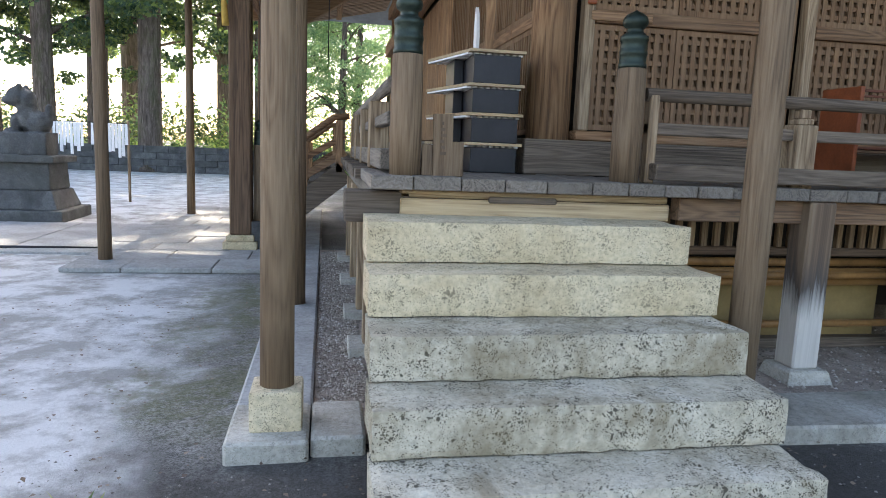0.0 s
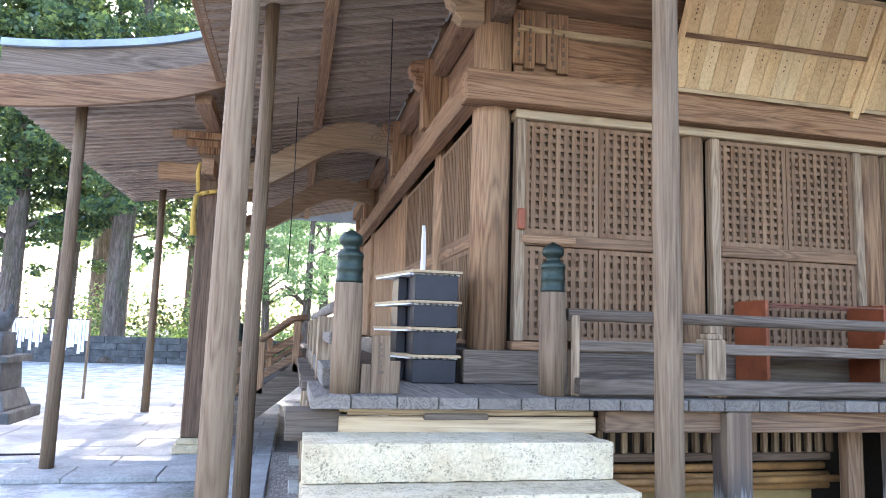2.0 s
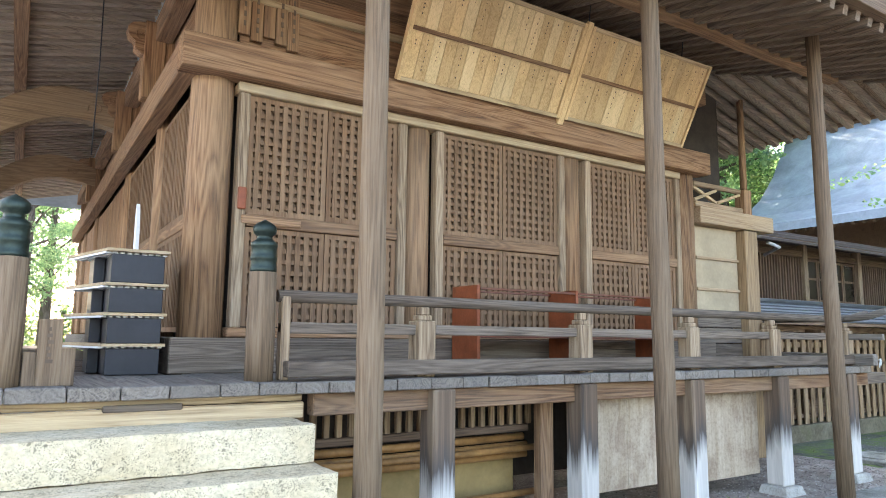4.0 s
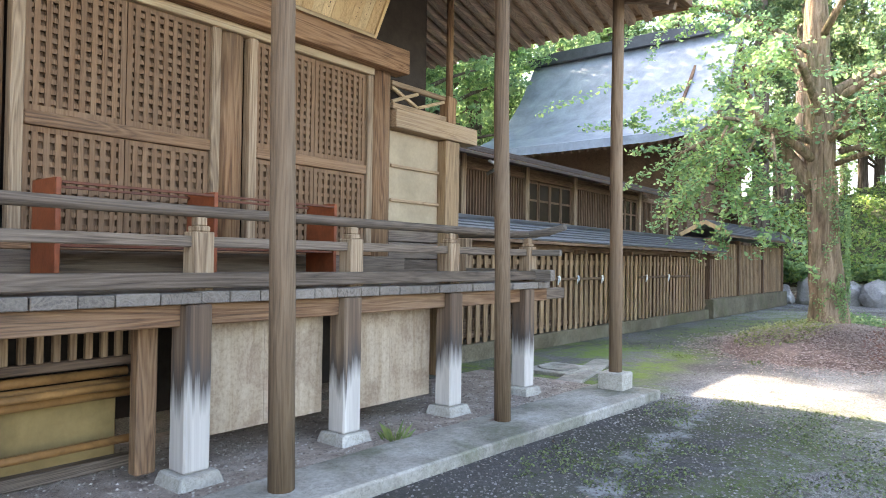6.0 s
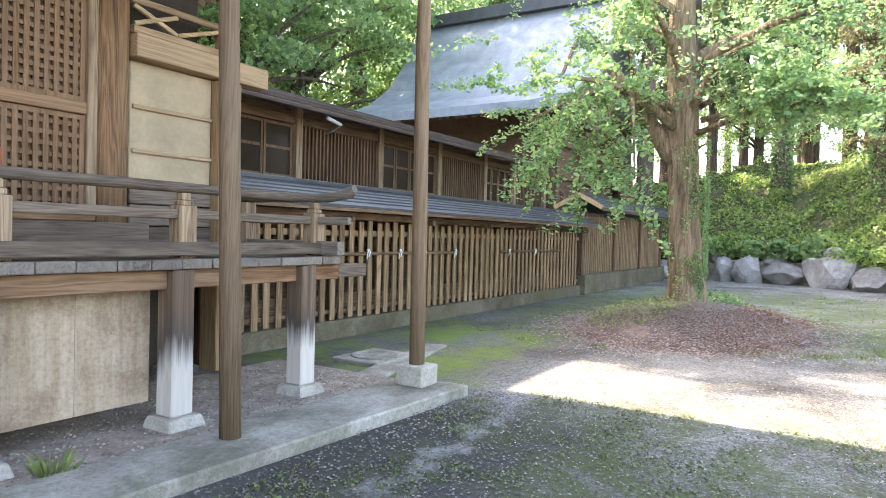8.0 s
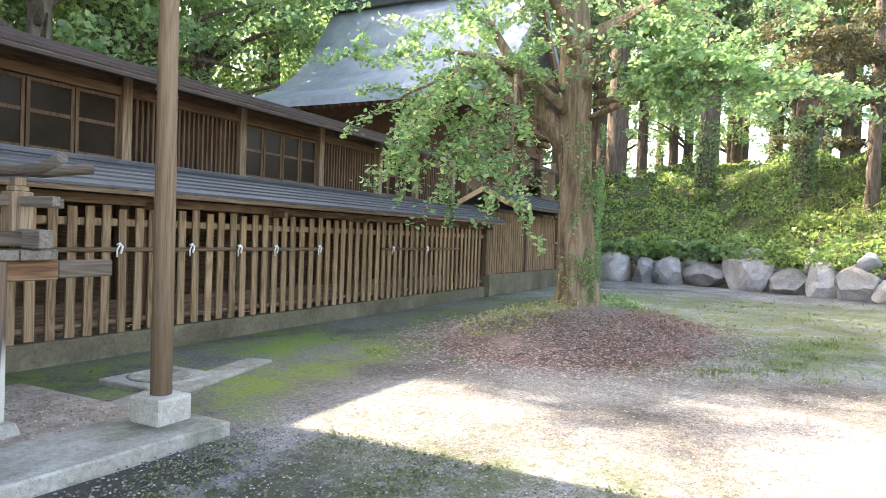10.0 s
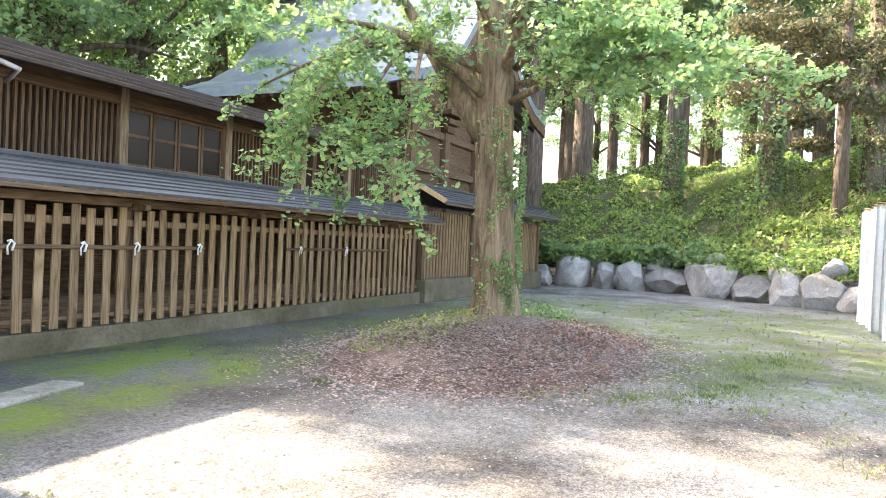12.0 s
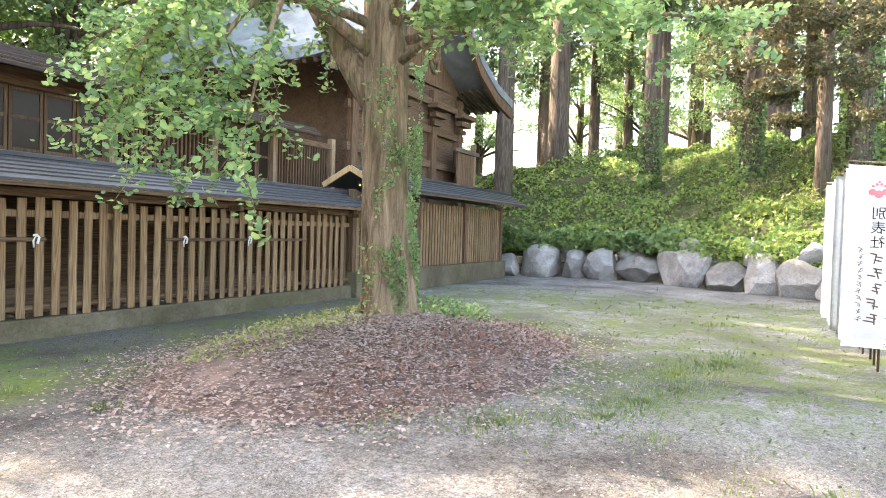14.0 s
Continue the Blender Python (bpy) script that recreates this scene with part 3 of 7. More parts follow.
slab("foundation_slab", [(2.12, 3.02), (9.72, 2.68), (9.72, 3.42), (2.12, 3.5)], -0.1, 0.1, M_CONC, "stained concrete foundation edge under the veranda", "foundation")
slab("ground_gravel", [(-0.02, 3.2), (9.7, 3.4), (9.7, 5.2), (1.7, 5.2), (1.7, 9.2), (-0.02, 9.2)], -0.1, 0.055, M_GRAVEL, "fine gravel under the veranda", "gravel", 0.01)
slab("kerb", [(-0.42, 3.55), (-0.02, 3.55), (-0.02, 8.1), (-0.42, 8.1)], -0.1, 0.09, M_PAVE, "worn concrete edging strip beside the gravel", "kerb")
slab("kerb_stone", [(-0.42, 3.04), (-0.03, 3.04), (-0.03, 3.53), (-0.42, 3.53)], -0.1, 0.1, M_BASE, "pale cut stone at the edging corner", "kerb stone")
slab("kerb_stone", [(-0.022, 3.08), (0.24, 3.08), (0.24, 3.55), (-0.022, 3.55)], -0.1, 0.1, M_BASE, "pale cut stone beside the steps", "kerb stone")
slab("gutter_slab", [(9.74, 3.75), (12.0, 4.3), (11.9, 4.6), (9.74, 4.1)], -0.05, 0.03, M_CONC, "mossy concrete drain strip", "drain")

# paved apron before the front stairs
apron = thing("paved_apron", (-1.4, 10, 0), "pale stone paving before the front stairs", "paving", "", "structure")
part("bed", (lambda b: (box(b, -2.75, 0.0, 7.72, 15.0, -0.05, 0.035), b)[1])(bmesh.new()), M_CONC, apron)
for j in range(11):
    y0 = 7.7 + j * 0.66
    off = 0.0 if j % 2 else 0.4
    x0 = -2.78
    while x0 < -0.05:
        x1 = min(-0.02, x0 + (0.95 if x0 > -2.78 else 0.95 - off * 0.8))
        bx("flagstone", x0 + 0.006, x1 - 0.006, y0, y0 + 0.648, 0.0, 0.055 + random.uniform(-0.004, 0.004), M_PAVE, apron, bev=0.008)
        x0 = x1
for j in range(8):
    bx("flagstone", -12.0 + j * 1.16, -10.86 + j * 1.16, 8.9, 11.9, -0.02, 0.03 + random.uniform(0, 0.008), M_PAVE, apron, bev=0.008)

# ---- stone steps ----
stairs = thing("stone_stairs", (1.15, 2.9, 0), "five porous yellowish cut-stone steps with pits and moss", "stone steps")
for i in range(5):
    top = 1.095 - i * 0.218
    yf = 3.46 - i * 0.305
    x0, x1, y1, z0 = 0.25 - 0.008 * i, 2.06 + 0.015 * (i % 2), yf + 0.42, top - 0.214
    b = bmesh.new()
    box(b, x0, x1, yf, y1, z0, top)
    bmesh.ops.subdivide_edges(b, edges=[e for e in b.edges if abs(e.verts[0].co.x - e.verts[1].co.x) > 0.5], cuts=44)
    bmesh.ops.subdivide_edges(b, edges=[e for e in b.edges if abs(e.verts[0].co.y - e.verts[1].co.y) > 0.2 or abs(e.verts[0].co.z - e.verts[1].co.z) > 0.1], cuts=5, use_grid_fill=True)
    cen = Vector(((x0 + x1) / 2, (yf + y1) / 2, (z0 + top) / 2))
    for v in b.verts:
        n_edge = (abs(v.co.y - yf) < 0.001) + (abs(v.co.z - top) < 0.001 or abs(v.co.z - z0) < 0.001) + (abs(v.co.x - x0) < 0.001 or abs(v.co.x - x1) < 0.001)
        w = noise.noise_vector(v.co * 5) * 0.004 + noise.noise_vector(v.co * 22) * 0.003
        if n_edge >= 2:
            chip = 0.004 + (0.02 if i > 1 else 0.008) * max(0, noise.noise(v.co * 9) + 0.25)
            w += Vector((0, (cen.y - v.co.y), (cen.z - v.co.z))).normalized() * chip
        v.co += w
    part("stone_step", b, M_STEP if i < 2 else M_STEPM, stairs)
bx("core", 0.35, 1.98, 3.3, 3.9, 0.0, 0.62, M_BASE, stairs, "rough stone infill")

# ---- hall ----
hall = thing("shrine_hall", (4.7, 5.3, 0), "old reddish-brown timber shrine hall with lattice doors and deep eaves", "building")
WY, WX = 5.05, 1.62
for x0, x1, z1 in ((1.6, 1.93, 5.3), (3.53, 3.82, 3.66), (5.47, 5.77, 3.66), (7.36, 7.72, 3.9)):
    b = bmesh.new()
    tube(b, [((x0 + x1) / 2, WY + 0.16, DECK), ((x0 + x1) / 2, WY + 0.16, z1)], (x1 - x0) / 2 * 1.03, 24)
    part("pillar", b, M_RED, hall)
bx("sill_beam", 1.5, 7.8, 4.93, 5.12, DECK, 1.58, M_GREYX, hall)
bx("sill_beam", 1.93, 7.36, 5.03, 5.2, 1.583, 1.66, M_REDX, hall)
bx("head_strip", 1.93, 7.36, 5.02, 5.2, 3.575, 3.655, M_PALEX, hall)
bx("tie_beam", 1.46, 7.8, 4.9, 5.12, 3.66, 3.93, M_REDX, hall, "squared tie beam along the lattice bays")
bx("wall_board", 1.95, 7.5, 5.16, 5.2, 3.93, 4.24, M_REDX, hall)
bx("wall_board", 1.95, 7.5, 5.165, 5.2, 4.245, 4.62, M_REDX, hall)
bx("wall_board", 1.95, 7.5, 5.16, 5.2, 4.625, 5.3, M_REDX, hall)
bx("tie_beam", 1.94, 7.9, 5.0, 5.15, 4.62, 4.86, M_REDX, hall)
bx("thin_rail", 1.95, 7.5, 5.1, 5.16, 4.4, 4.46, M_PALEX, hall)
# inner walls: near-black colour stands in for the shade inside the hall
bx("wall_back", 1.9, 8.6, 5.34, 5.4, 0.2, 5.4, M_SHADE, hall, "inner wall coloured near-black for interior shade")
bx("wall_back", 1.9, 1.96, 5.4, 17.0, 0.2, 5.4, M_SHADE, hall, "inner wall coloured near-black for interior shade")
bx("wall_back", 8.5, 8.56, 5.4, 17.0, 0.2, 5.4, M_SHADE, hall, "inner wall coloured near-black for interior shade")

# lattice doors
MV = mesh_of("lattice_bar", (lambda b: (box(b, -0.0205, 0.0205, -0.014, 0.014, -0.5, 0.5), b)[1])(bmesh.new()), M_LATT)
MH = mesh_of("lattice_bar_flat", (lambda b: (box(b, -0.5, 0.5, -0.013, 0.013, -0.0185, 0.0185), b)[1])(bmesh.new()), M_LATT)
MHY = mesh_of("lattice_bar_flat", (lambda b: (box(b, -0.013, 0.013, -0.5, 0.5, -0.0185, 0.0185), b)[1])(bmesh.new()), M_LATT)


def lattice(u0, u1, z0, z1, side, nv, nh, name="lattice_door"):
    """One lattice panel in the plane y = WY (side 0) or x = WX (side 1)."""
    d = bmesh.new()
    f = 0.042
    if side == 0:
        P = lambda a, c, e, g, h, i: box(d, a, c, e, g, h, i)
        y0, y1 = WY + 0.03, WY + 0.075
        P(u0, u0 + f, y0, y1, z0, z1), P(u1 - f, u1, y0, y1, z0, z1)
        P(u0 + f, u1 - f, y0, y1, z0, z0 + f), P(u0 + f, u1 - f, y0, y1, z1 - f, z1)
        back = (u0 + f, u1 - f, y1 - 0.002, y1 + 0.02, z0 + f, z1 - f)
    else:
        P = lambda a, c, h, i: box(d, WX + 0.03, WX + 0.075, a, c, h, i)
        P(u0, u0 + f, z0, z1), P(u1 - f, u1, z0, z1), P(u0 + f, u1 - f, z0, z0 + f), P(u0 + f, u1 - f, z1 - f, z1)
        back = (WX + 0.074, WX + 0.095, u0 + f, u1 - f, z0 + f, z1 - f)
    panel = part(name, d, M_LATT, hall)
    bx("backing_board", *back, M_LATTB, panel, "dark board behind the lattice", 0)
    for k in range(nv):
        u = u0 + f + (u1 - u0 - 2 * f) * (k + 0.5) / nv
        o = part("lattice_bar", MV, None, panel)
        o.location = (u, WY + 0.045, (z0 + z1) / 2) if side == 0 else (WX + 0.045, u, (z0 + z1) / 2)
        o.scale = (1, 1, z1 - z0 - 2 * f)
    for k in range(nh):
        z = z0 + f + (z1 - z0 - 2 * f) * (k + 0.5) / nh
        o = part("lattice_bar", MH if side == 0 else MHY, None, panel)
        o.location = ((u0 + u1) / 2, WY + 0.052, z) if side == 0 else (WX + 0.052, (u0 + u1) / 2, z)
        o.scale = (u1 - u0 - 2 * f, 1, 1) if side == 0 else (1, u1 - u0 - 2 * f, 1)


for u0, u1 in ((2.04, 3.42), (3.92, 5.38), (5.86, 7.28)):
    bx("jamb", u0 - 0.09, u0 - 0.004, 5.04, 5.15, 1.66, 3.575, M_GREYZ, hall)
    bx("jamb", u1 + 0.004, u1 + 0.09, 5.04, 5.15, 1.66, 3.575, M_GREYZ, hall)
    um = (u0 + u1) / 2
    for a, c in ((u0, um - 0.004), (um + 0.004, u1)):
        lattice(a, c, 2.58, 3.57, 0, 8, 12)
        lattice(a, c, 1.67, 2.47, 0, 8, 8)
    bx("mid_rail", u0, u1, 5.045, 5.16, 2.475, 2.575, M_REDX, hall)
bx("latch", 2.0, 2.5, 5.025, 5.044, 2.49, 2.56, M_REDX, hall, "timber door bar")
bx("latch_plate", 1.96, 2.03, 5.01, 5.035, 2.6, 2.78, M_ORANGE, hall, "rust-orange metal plate")

# front facade
for y in (6.85, 9.2, 13.2, 15.5, 17.1):
    b = bmesh.new()
    tube(b, [(WX + 0.12, y, DECK), (WX + 0.12, y, 5.2)], 0.14, 20)
    part("pillar", b, M_RED, hall)
bx("sill_beam", 1.5, 1.68, 5.13, 17.2, DECK, 1.58, M_GREY, hall)
bx("tie_beam", 1.47, 1.62, 5.13, 17.2, 3.66, 3.93, M_REDY, hall)
bx("tie_beam", 1.52, 1.68, 5.2, 17.2, 4.55, 4.8, M_REDY, hall)
bx("wall_board", 1.7, 1.74, 5.3, 17.0, 3.93, 5.3, M_REDY, hall)
for y0, y1 in ((5.32, 6.68), (7.02, 9.05), (9.36, 13.05), (13.36, 15.35), (15.65, 16.95)):
    n = max(1, round((y1 - y0) / 0.9))
    for k in range(n):
        a, c = y0 + (y1 - y0) * k / n, y0 + (y1 - y0) * (k + 1) / n - 0.01
        if y0 < 9:
            lattice(a, c, 2.56, 3.62, 1, 9, 12)
            lattice(a, c, 1.62, 2.46, 1, 9, 9)
            bx("mid_rail", WX + 0.02, WX + 0.09, a, c, 2.463, 2.557, M_REDY, hall)
        else:
            bx("board_door", WX + 0.03, WX + 0.08, a, c, 1.6, 3.64, M_RED, hall)

# carved beam noses at the corner
NOSE = ((0, 0.0), (0.2, 0.0), (0.27, 0.05), (0.255, 0.12), (0.32, 0.16), (0.345, 0.25), (0.3, 0.31), (0.2, 0.335), (0, 0.31))


def carved_nose(name, at, along, m, parent, wide=0.16, k=1.0):
    """A scroll-carved beam end that juts from a pillar; along: 'x' to -x, 'y' to -y."""
    bm = bmesh.new()
    put_ = (lambda u, w, z: (at[0] - u * k, at[1] + w, at[2] + z * k)) if along == "x" else (lambda u, w, z: (at[0] + w, at[1] - u * k, at[2] + z * k))
    f0 = [bm.verts.new(put_(u, -wide / 2, z)) for u, z in NOSE]
    f1 = [bm.verts.new(put_(u, wide / 2, z)) for u, z in NOSE]
    bm.faces.new(f0), bm.faces.new(list(reversed(f1)))
    for q in range(len(NOSE)):
        bm.faces.new((f0[q], f1[q], f1[(q + 1) % len(NOSE)], f0[(q + 1) % len(NOSE)]))
    soften(bm, 0.008)
    for sd in (-1, 1):
        pts = [put_(0.2 + 0.011 * (1 + q * 0.55) * math.cos(q * 0.75), sd * wide / 2, 0.19 + 0.011 * (1 + q * 0.55) * math.sin(q * 0.75)) for q in range(13)]
        tube(bm, pts, 0.009 * k, 6)
    return part(name, bm, m, parent, "scroll-carved beam nose")


carved_nose("beam_nose", (1.64, 5.13, 4.41), "x", M_WINGX, hall)
carved_nose("beam_nose", (1.77, 5.08, 4.42), "y", M_DARK, hall)
for y in (6.85, 9.2, 13.2):
    carved_nose("beam_nose", (1.6, y, 4.4), "x", M_REDX, hall)
bx("cap_block", 1.6, 1.94, 5.0, 5.38, 4.78, 4.93, M_RED, hall, "bearing block on the corner pillar")
bx("cap_block", 1.5, 2.04, 4.92, 5.46, 4.935, 5.06, M_RED, hall, "bearing block on the corner pillar")
for y in (6.85, 9.2, 13.2):
    bx("strut_block", 1.42, 1.62, y - 0.1, y + 0.1, 3.95, 4.75, M_RED, hall)


# eaves and roof
def soffit_z(x, y):
    if y < 5.1 and -(y - 5.1) * 1.0 >= max(x - 8.0, 1.6 - x):
        return 5.2 + 0.235 * (y - 5.1)
    if x > 8.0:
        return 5.2 - 0.25 * (x - 8.0)
    return 5.2 - 0.21 * (1.6 - x)


EY, EX1, EX0 = 2.55, 10.1, -0.85
b = bmesh.new()


def sheet(pts, th=0.03):
    lo = [b.verts.new(p) for p in pts]
    hi = [b.verts.new((p[0], p[1], p[2] + th)) for p in pts]
    b.faces.new(lo)
    b.faces.new(list(reversed(hi)))
    for k in range(len(pts)):
        b.faces.new((lo[k], hi[k], hi[(k + 1) % len(pts)], lo[(k + 1) % len(pts)]))


zE, zX1, zX0 = 4.6, 4.6, 4.66
for pts in ([(1.6, 5.1, 5.2), (8.0, 5.1, 5.2), (EX1, EY, zE), (EX0, EY, zE)], [(8.0, 5.1, 5.2), (8.0, 17.1, 5.2), (EX1, 19.6, zX1), (EX1, EY, zX1)], [(1.6, 17.1, 5.2), (1.6, 5.1, 5.2), (EX0, EY, zE), (EX0, 19.6, zE)]):
    b = bmesh.new()
    sheet(pts)
    part("eave_boarding", b, M_SOFFIT, hall, "dark boarded eave underside")
# fascia and roof mass
for p, q in (((EX0, EY, 4.72), (EX1, EY, 4.72)), ((EX1, EY, 4.72), (EX1, 19.6, 4.72)), ((EX0, EY, 4.74), (EX0, 19.6, 4.74))):
    bar("fascia", p, q, 0.12, 0.26, M_DARKX if p[1] == q[1] else M_REDY, hall)
b = bmesh.new()
levels = [(0.0, 4.86), (1.6, 5.4), (3.3, 6.25), (4.9, 7.5), (5.6, 8.4)]
rings = []
for d, z in levels:
    rings.append([b.verts.new(p) for p in ((EX0 - 0.08 + d, EY - 0.08 + d, z), (EX1 + 0.08 - d * 0.93, EY - 0.08 + d, z), (EX1 + 0.08 - d * 0.93, 19.7 - d, z), (EX0 - 0.08 + d, 19.7 - d, z))])
for r0, r1 in zip(rings, rings[1:]):
    for k in range(4):
        b.faces.new((r0[k], r0[(k + 1) % 4], r1[(k + 1) % 4], r1[k]))
b.faces.new(rings[-1])
part("roof", b, M_COPPER, hall, "weathered copper hipped roof")
# rafters
x = EX0 + 0.15
while x < EX1 - 0.1:
    yin = 5.1 if 1.6 <= x <= 8.0 else (5.1 - (1.6 - x) if x < 1.6 else 5.1 - (x - 8.0) * 1.2)
    bar("rafter", (x, EY + 0.05, 4.55), (x, yin, 5.15 - 0.235 * (5.1 - yin)), 0.075, 0.09, M_EAVEY, hall, "", 0)
    x += 0.215
y = 3.0
while y < 19:
    xin = 8.0 if y > 5.1 else 8.0 + (5.1 - y) / 1.2
    bar("rafter", (EX1 - 0.05, y, 4.55), (xin, y, 5.15 - 0.25 * (xin - 8.0)), 0.085, 0.1, M_RAFT, hall, "", 0)
    y += 0.215
y = 3.0
while y < 19:
    xin = 1.6 if y > 5.1 else 1.6 - (5.1 - y)
    bar("rafter", (EX0 + 0.05, y, 4.63), (xin, y, 5.15 - 0.21 * (1.6 - xin)), 0.085, 0.08, M_RAFT, hall, "", 0)
    y += 0.19
for x0 in (0.35,):
    bar("purlin", (x0, 3.5, 4.87), (x0, 19, 4.87), 0.14, 0.16, M_REDY, hall)
bar("purlin", (0.6, 3.9, 4.84), (8.9, 3.9, 4.84), 0.13, 0.14, M_REDX, hall)

# front porch
porch = thing("front_porch", (-1.1, 11.2, 0), "timber porch with curved beams and upswept copper roof edge", "porch")
for y in (9.3, 13.2):
    bx("pillar", -1.2, -0.92, y - 0.14, y + 0.14, 0.24, 4.05, M_DARK, porch, bev=0.02)
    b = bmesh.new()
    box(b, -1.28, -0.84, y - 0.22, y + 0.22, 0.05, 0.16)
    box(b, -1.24, -0.88, y - 0.18, y + 0.18, 0.16, 0.24)
    soften(b, 0.012)
    part("pillar_base", b, M_STEP, porch, "pale stone pillar base")
    # curved tie beam back to the hall
    b = bmesh.new()
    n = 24
    prev = None
    for k in range(n + 1):
        t = k / n
        x = -0.95 + 2.5 * t
        z = float(np.interp(t, (0, 0.12, 0.25, 0.4, 0.52, 0.62, 0.71, 0.8, 0.9, 1), (3.66, 3.74, 3.87, 4.11, 4.32, 4.45, 4.51, 4.51, 4.46, 4.38)))
        h = 0.16 + 0.05 * math.sin(math.pi * t)
        ring = [b.verts.new((x, y + s, z + o)) for s, o in ((-0.11, -h), (0.11, -h), (0.11, h), (-0.11, h))]
        if prev:
            for q in range(4):
                b.faces.new((prev[q], prev[(q + 1) % 4], ring[(q + 1) % 4], ring[q]))
        else:
            b.faces.new(list(reversed(ring)))
        prev = ring
    b.faces.new(prev)
    tube(b, [(1.2 + 0.012 * q * 0.6 * math.cos(q * 0.7), y - 0.11, 4.47 + 0.012 * q * 0.6 * math.sin(q * 0.7)) for q in range(1, 15)], 0.012, 6)
    part("curved_beam", b, M_WINGX, porch, "arched timber tie beam with carved scroll")
    for k, (w, z) in enumerate(((0.2, 4.05), (0.36, 4.15), (0.55, 4.26))):
        bx("bracket", -1.06 - w, -1.06 + w, y - 0.1, y + 0.1, z, z + 0.1, M_RED, porch)
    bx("carved_nose", -1.75, -1.2, y - 0.08, y + 0.08, 3.66, 3.9, M_REDX, porch, "carved beam nose")
    bx("carved_nose", -1.14, -0.98, y - 0.5, y - 0.14, 3.68, 3.9, M_REDY, porch, "carved beam nose")
bx("lintel", -1.14, -0.98, 9.44, 13.06, 3.6, 3.95, M_REDY, porch)
bx("eave_beam", -1.16, -0.96, 8.0, 14.5, 4.37, 4.5, M_REDY, porch)
# porch roof: upswept near edge
b = bmesh.new()
sec = []
for k in range(13):
    t = k / 12
    x = -3.25 + 2.5 * t
    zz = 4.34 + 0.42 * t ** 1.6 + 0.35 * max(0, t - 0.7) ** 1.3
    sec.append((x, zz))
rings = []
for y in (7.9, 8.05, 11.2, 14.35, 14.5):
    up = 0.10 if y in (7.9, 14.5) else 0.0
    rings.append([b.verts.new((x, y, z + up * 0)) for x, z in sec] + [b.verts.new((x, y, z + 0.44)) for x, z in reversed(sec)])
for r0, r1 in zip(rings, rings[1:]):
    for k in range(len(r0)):
        f = b.faces.new((r0[k], r0[(k + 1) % len(r0)], r1[(k + 1) % len(r0)], r1[k]))
b.faces.new(list(reversed(rings[0])))
b.faces.new(rings[-1])
part("stacked_roof", b, M_GREYX, porch, "thick grey layered roof edge")
b = bmesh.new()
prev = None
for x, z in sec:
    ring = [b.verts.new((x, y, z + dz)) for y, dz in ((7.84, 0.445), (7.84, 0.53), (14.56, 0.53), (14.56, 0.445))]
    if prev:
        for q in range(4):
            b.faces.new((prev[q], prev[(q + 1) % 4], ring[(q + 1) % 4], ring[q]))
    else:
        b.faces.new(list(reversed(ring)))
    prev = ring
b.faces.new(prev)
part("roof", b, M_COPPER, porch, "blue-grey copper porch roof")
b = bmesh.new()
prev = None
for x, z in sec:
    ring = [b.verts.new((x, 7.82 + dy, z + dz)) for dy, dz in ((0, -0.26), (0.07, -0.26), (0.07, 0.1), (0, 0.1))]
    if prev:
        for q in range(4):
            b.faces.new((prev[q], prev[(q + 1) % 4], ring[(q + 1) % 4], ring[q]))
    prev = ring
part("bargeboard", b, M_REDX, porch, "curved timber bargeboard")
y = 8.1
while y < 14.4:
    bar("rafter", (-3.2, y, 4.22), (-0.9, y, 4.56), 0.08, 0.08, M_RAFT, porch, "", 0)
    y += 0.2
b = bmesh.new()
sheet([(-3.25, 7.9, 4.27), (-0.8, 7.9, 4.62), (-0.8, 14.5, 4.62), (-3.25, 14.5, 4.27)], 0.015)
part("eave_boarding", b, M_SOFFIT, porch)

# ---- veranda ----
ver = thing("veranda", (4.7, 4.4, 0), "weathered grey plank veranda on square posts round the hall", "veranda")
x = 0.28
while x < 9.05:
    w = random.uniform(0.2, 0.29)
    bx("plank", x + 0.003, min(x + w, 9.1) - 0.003, 3.78 + random.uniform(-0.012, 0.008), 4.925, DECK - 0.075, DECK + random.uniform(-0.006, 0.004), M_GREY, ver, bev=0.006)
    x += w
y = 4.94
while y < 9.0:
    bx("plank", 0.24 + random.uniform(-0.012, 0.01), 1.49, y, y + 0.21, DECK - 0.075, DECK + random.uniform(-0.006, 0.004), M_GREYX, ver, bev=0.006)
    y += 0.216
bx("plank", 0.24, 1.49, y, 17.3, DECK - 0.075, DECK, M_GREYX, ver)
bx("edge_beam", 2.2, 9.15, 3.86, 3.98, 1.09, DECK - 0.078, M_REDX, ver, "brown edge beam under the planks")
bx("edge_beam", 0.14, 0.52, 3.9, 4.12, 1.04, 1.22, M_GREYX, ver, "protruding weathered beam end")
bx("edge_beam", 9.155, 9.6, 3.87, 3.97, 1.1, 1.23, M_GREYX, ver, "protruding weathered beam end")
bx("edge_beam", 0.32, 0.45, 4.13, 17.0, 1.1, DECK - 0.078, M_GREY, ver)
bx("riser_board", 0.46, 2.14, 3.9, 3.935, 1.19, DECK - 0.078, M_PALEX, ver, "pale new riser board")
bx("riser_board", 0.46, 2.14, 3.87, 3.91, 1.085, 1.187, M_PALEX, ver, "pale grey riser board")
bx("sign_plate", 0.98, 1.4, 3.857, 3.868, 1.17, 1.21, M_GREYX, ver, "small weathered nameplate")
POSTS = (3.15, 4.55, 5.93, 7.3, 8.65)
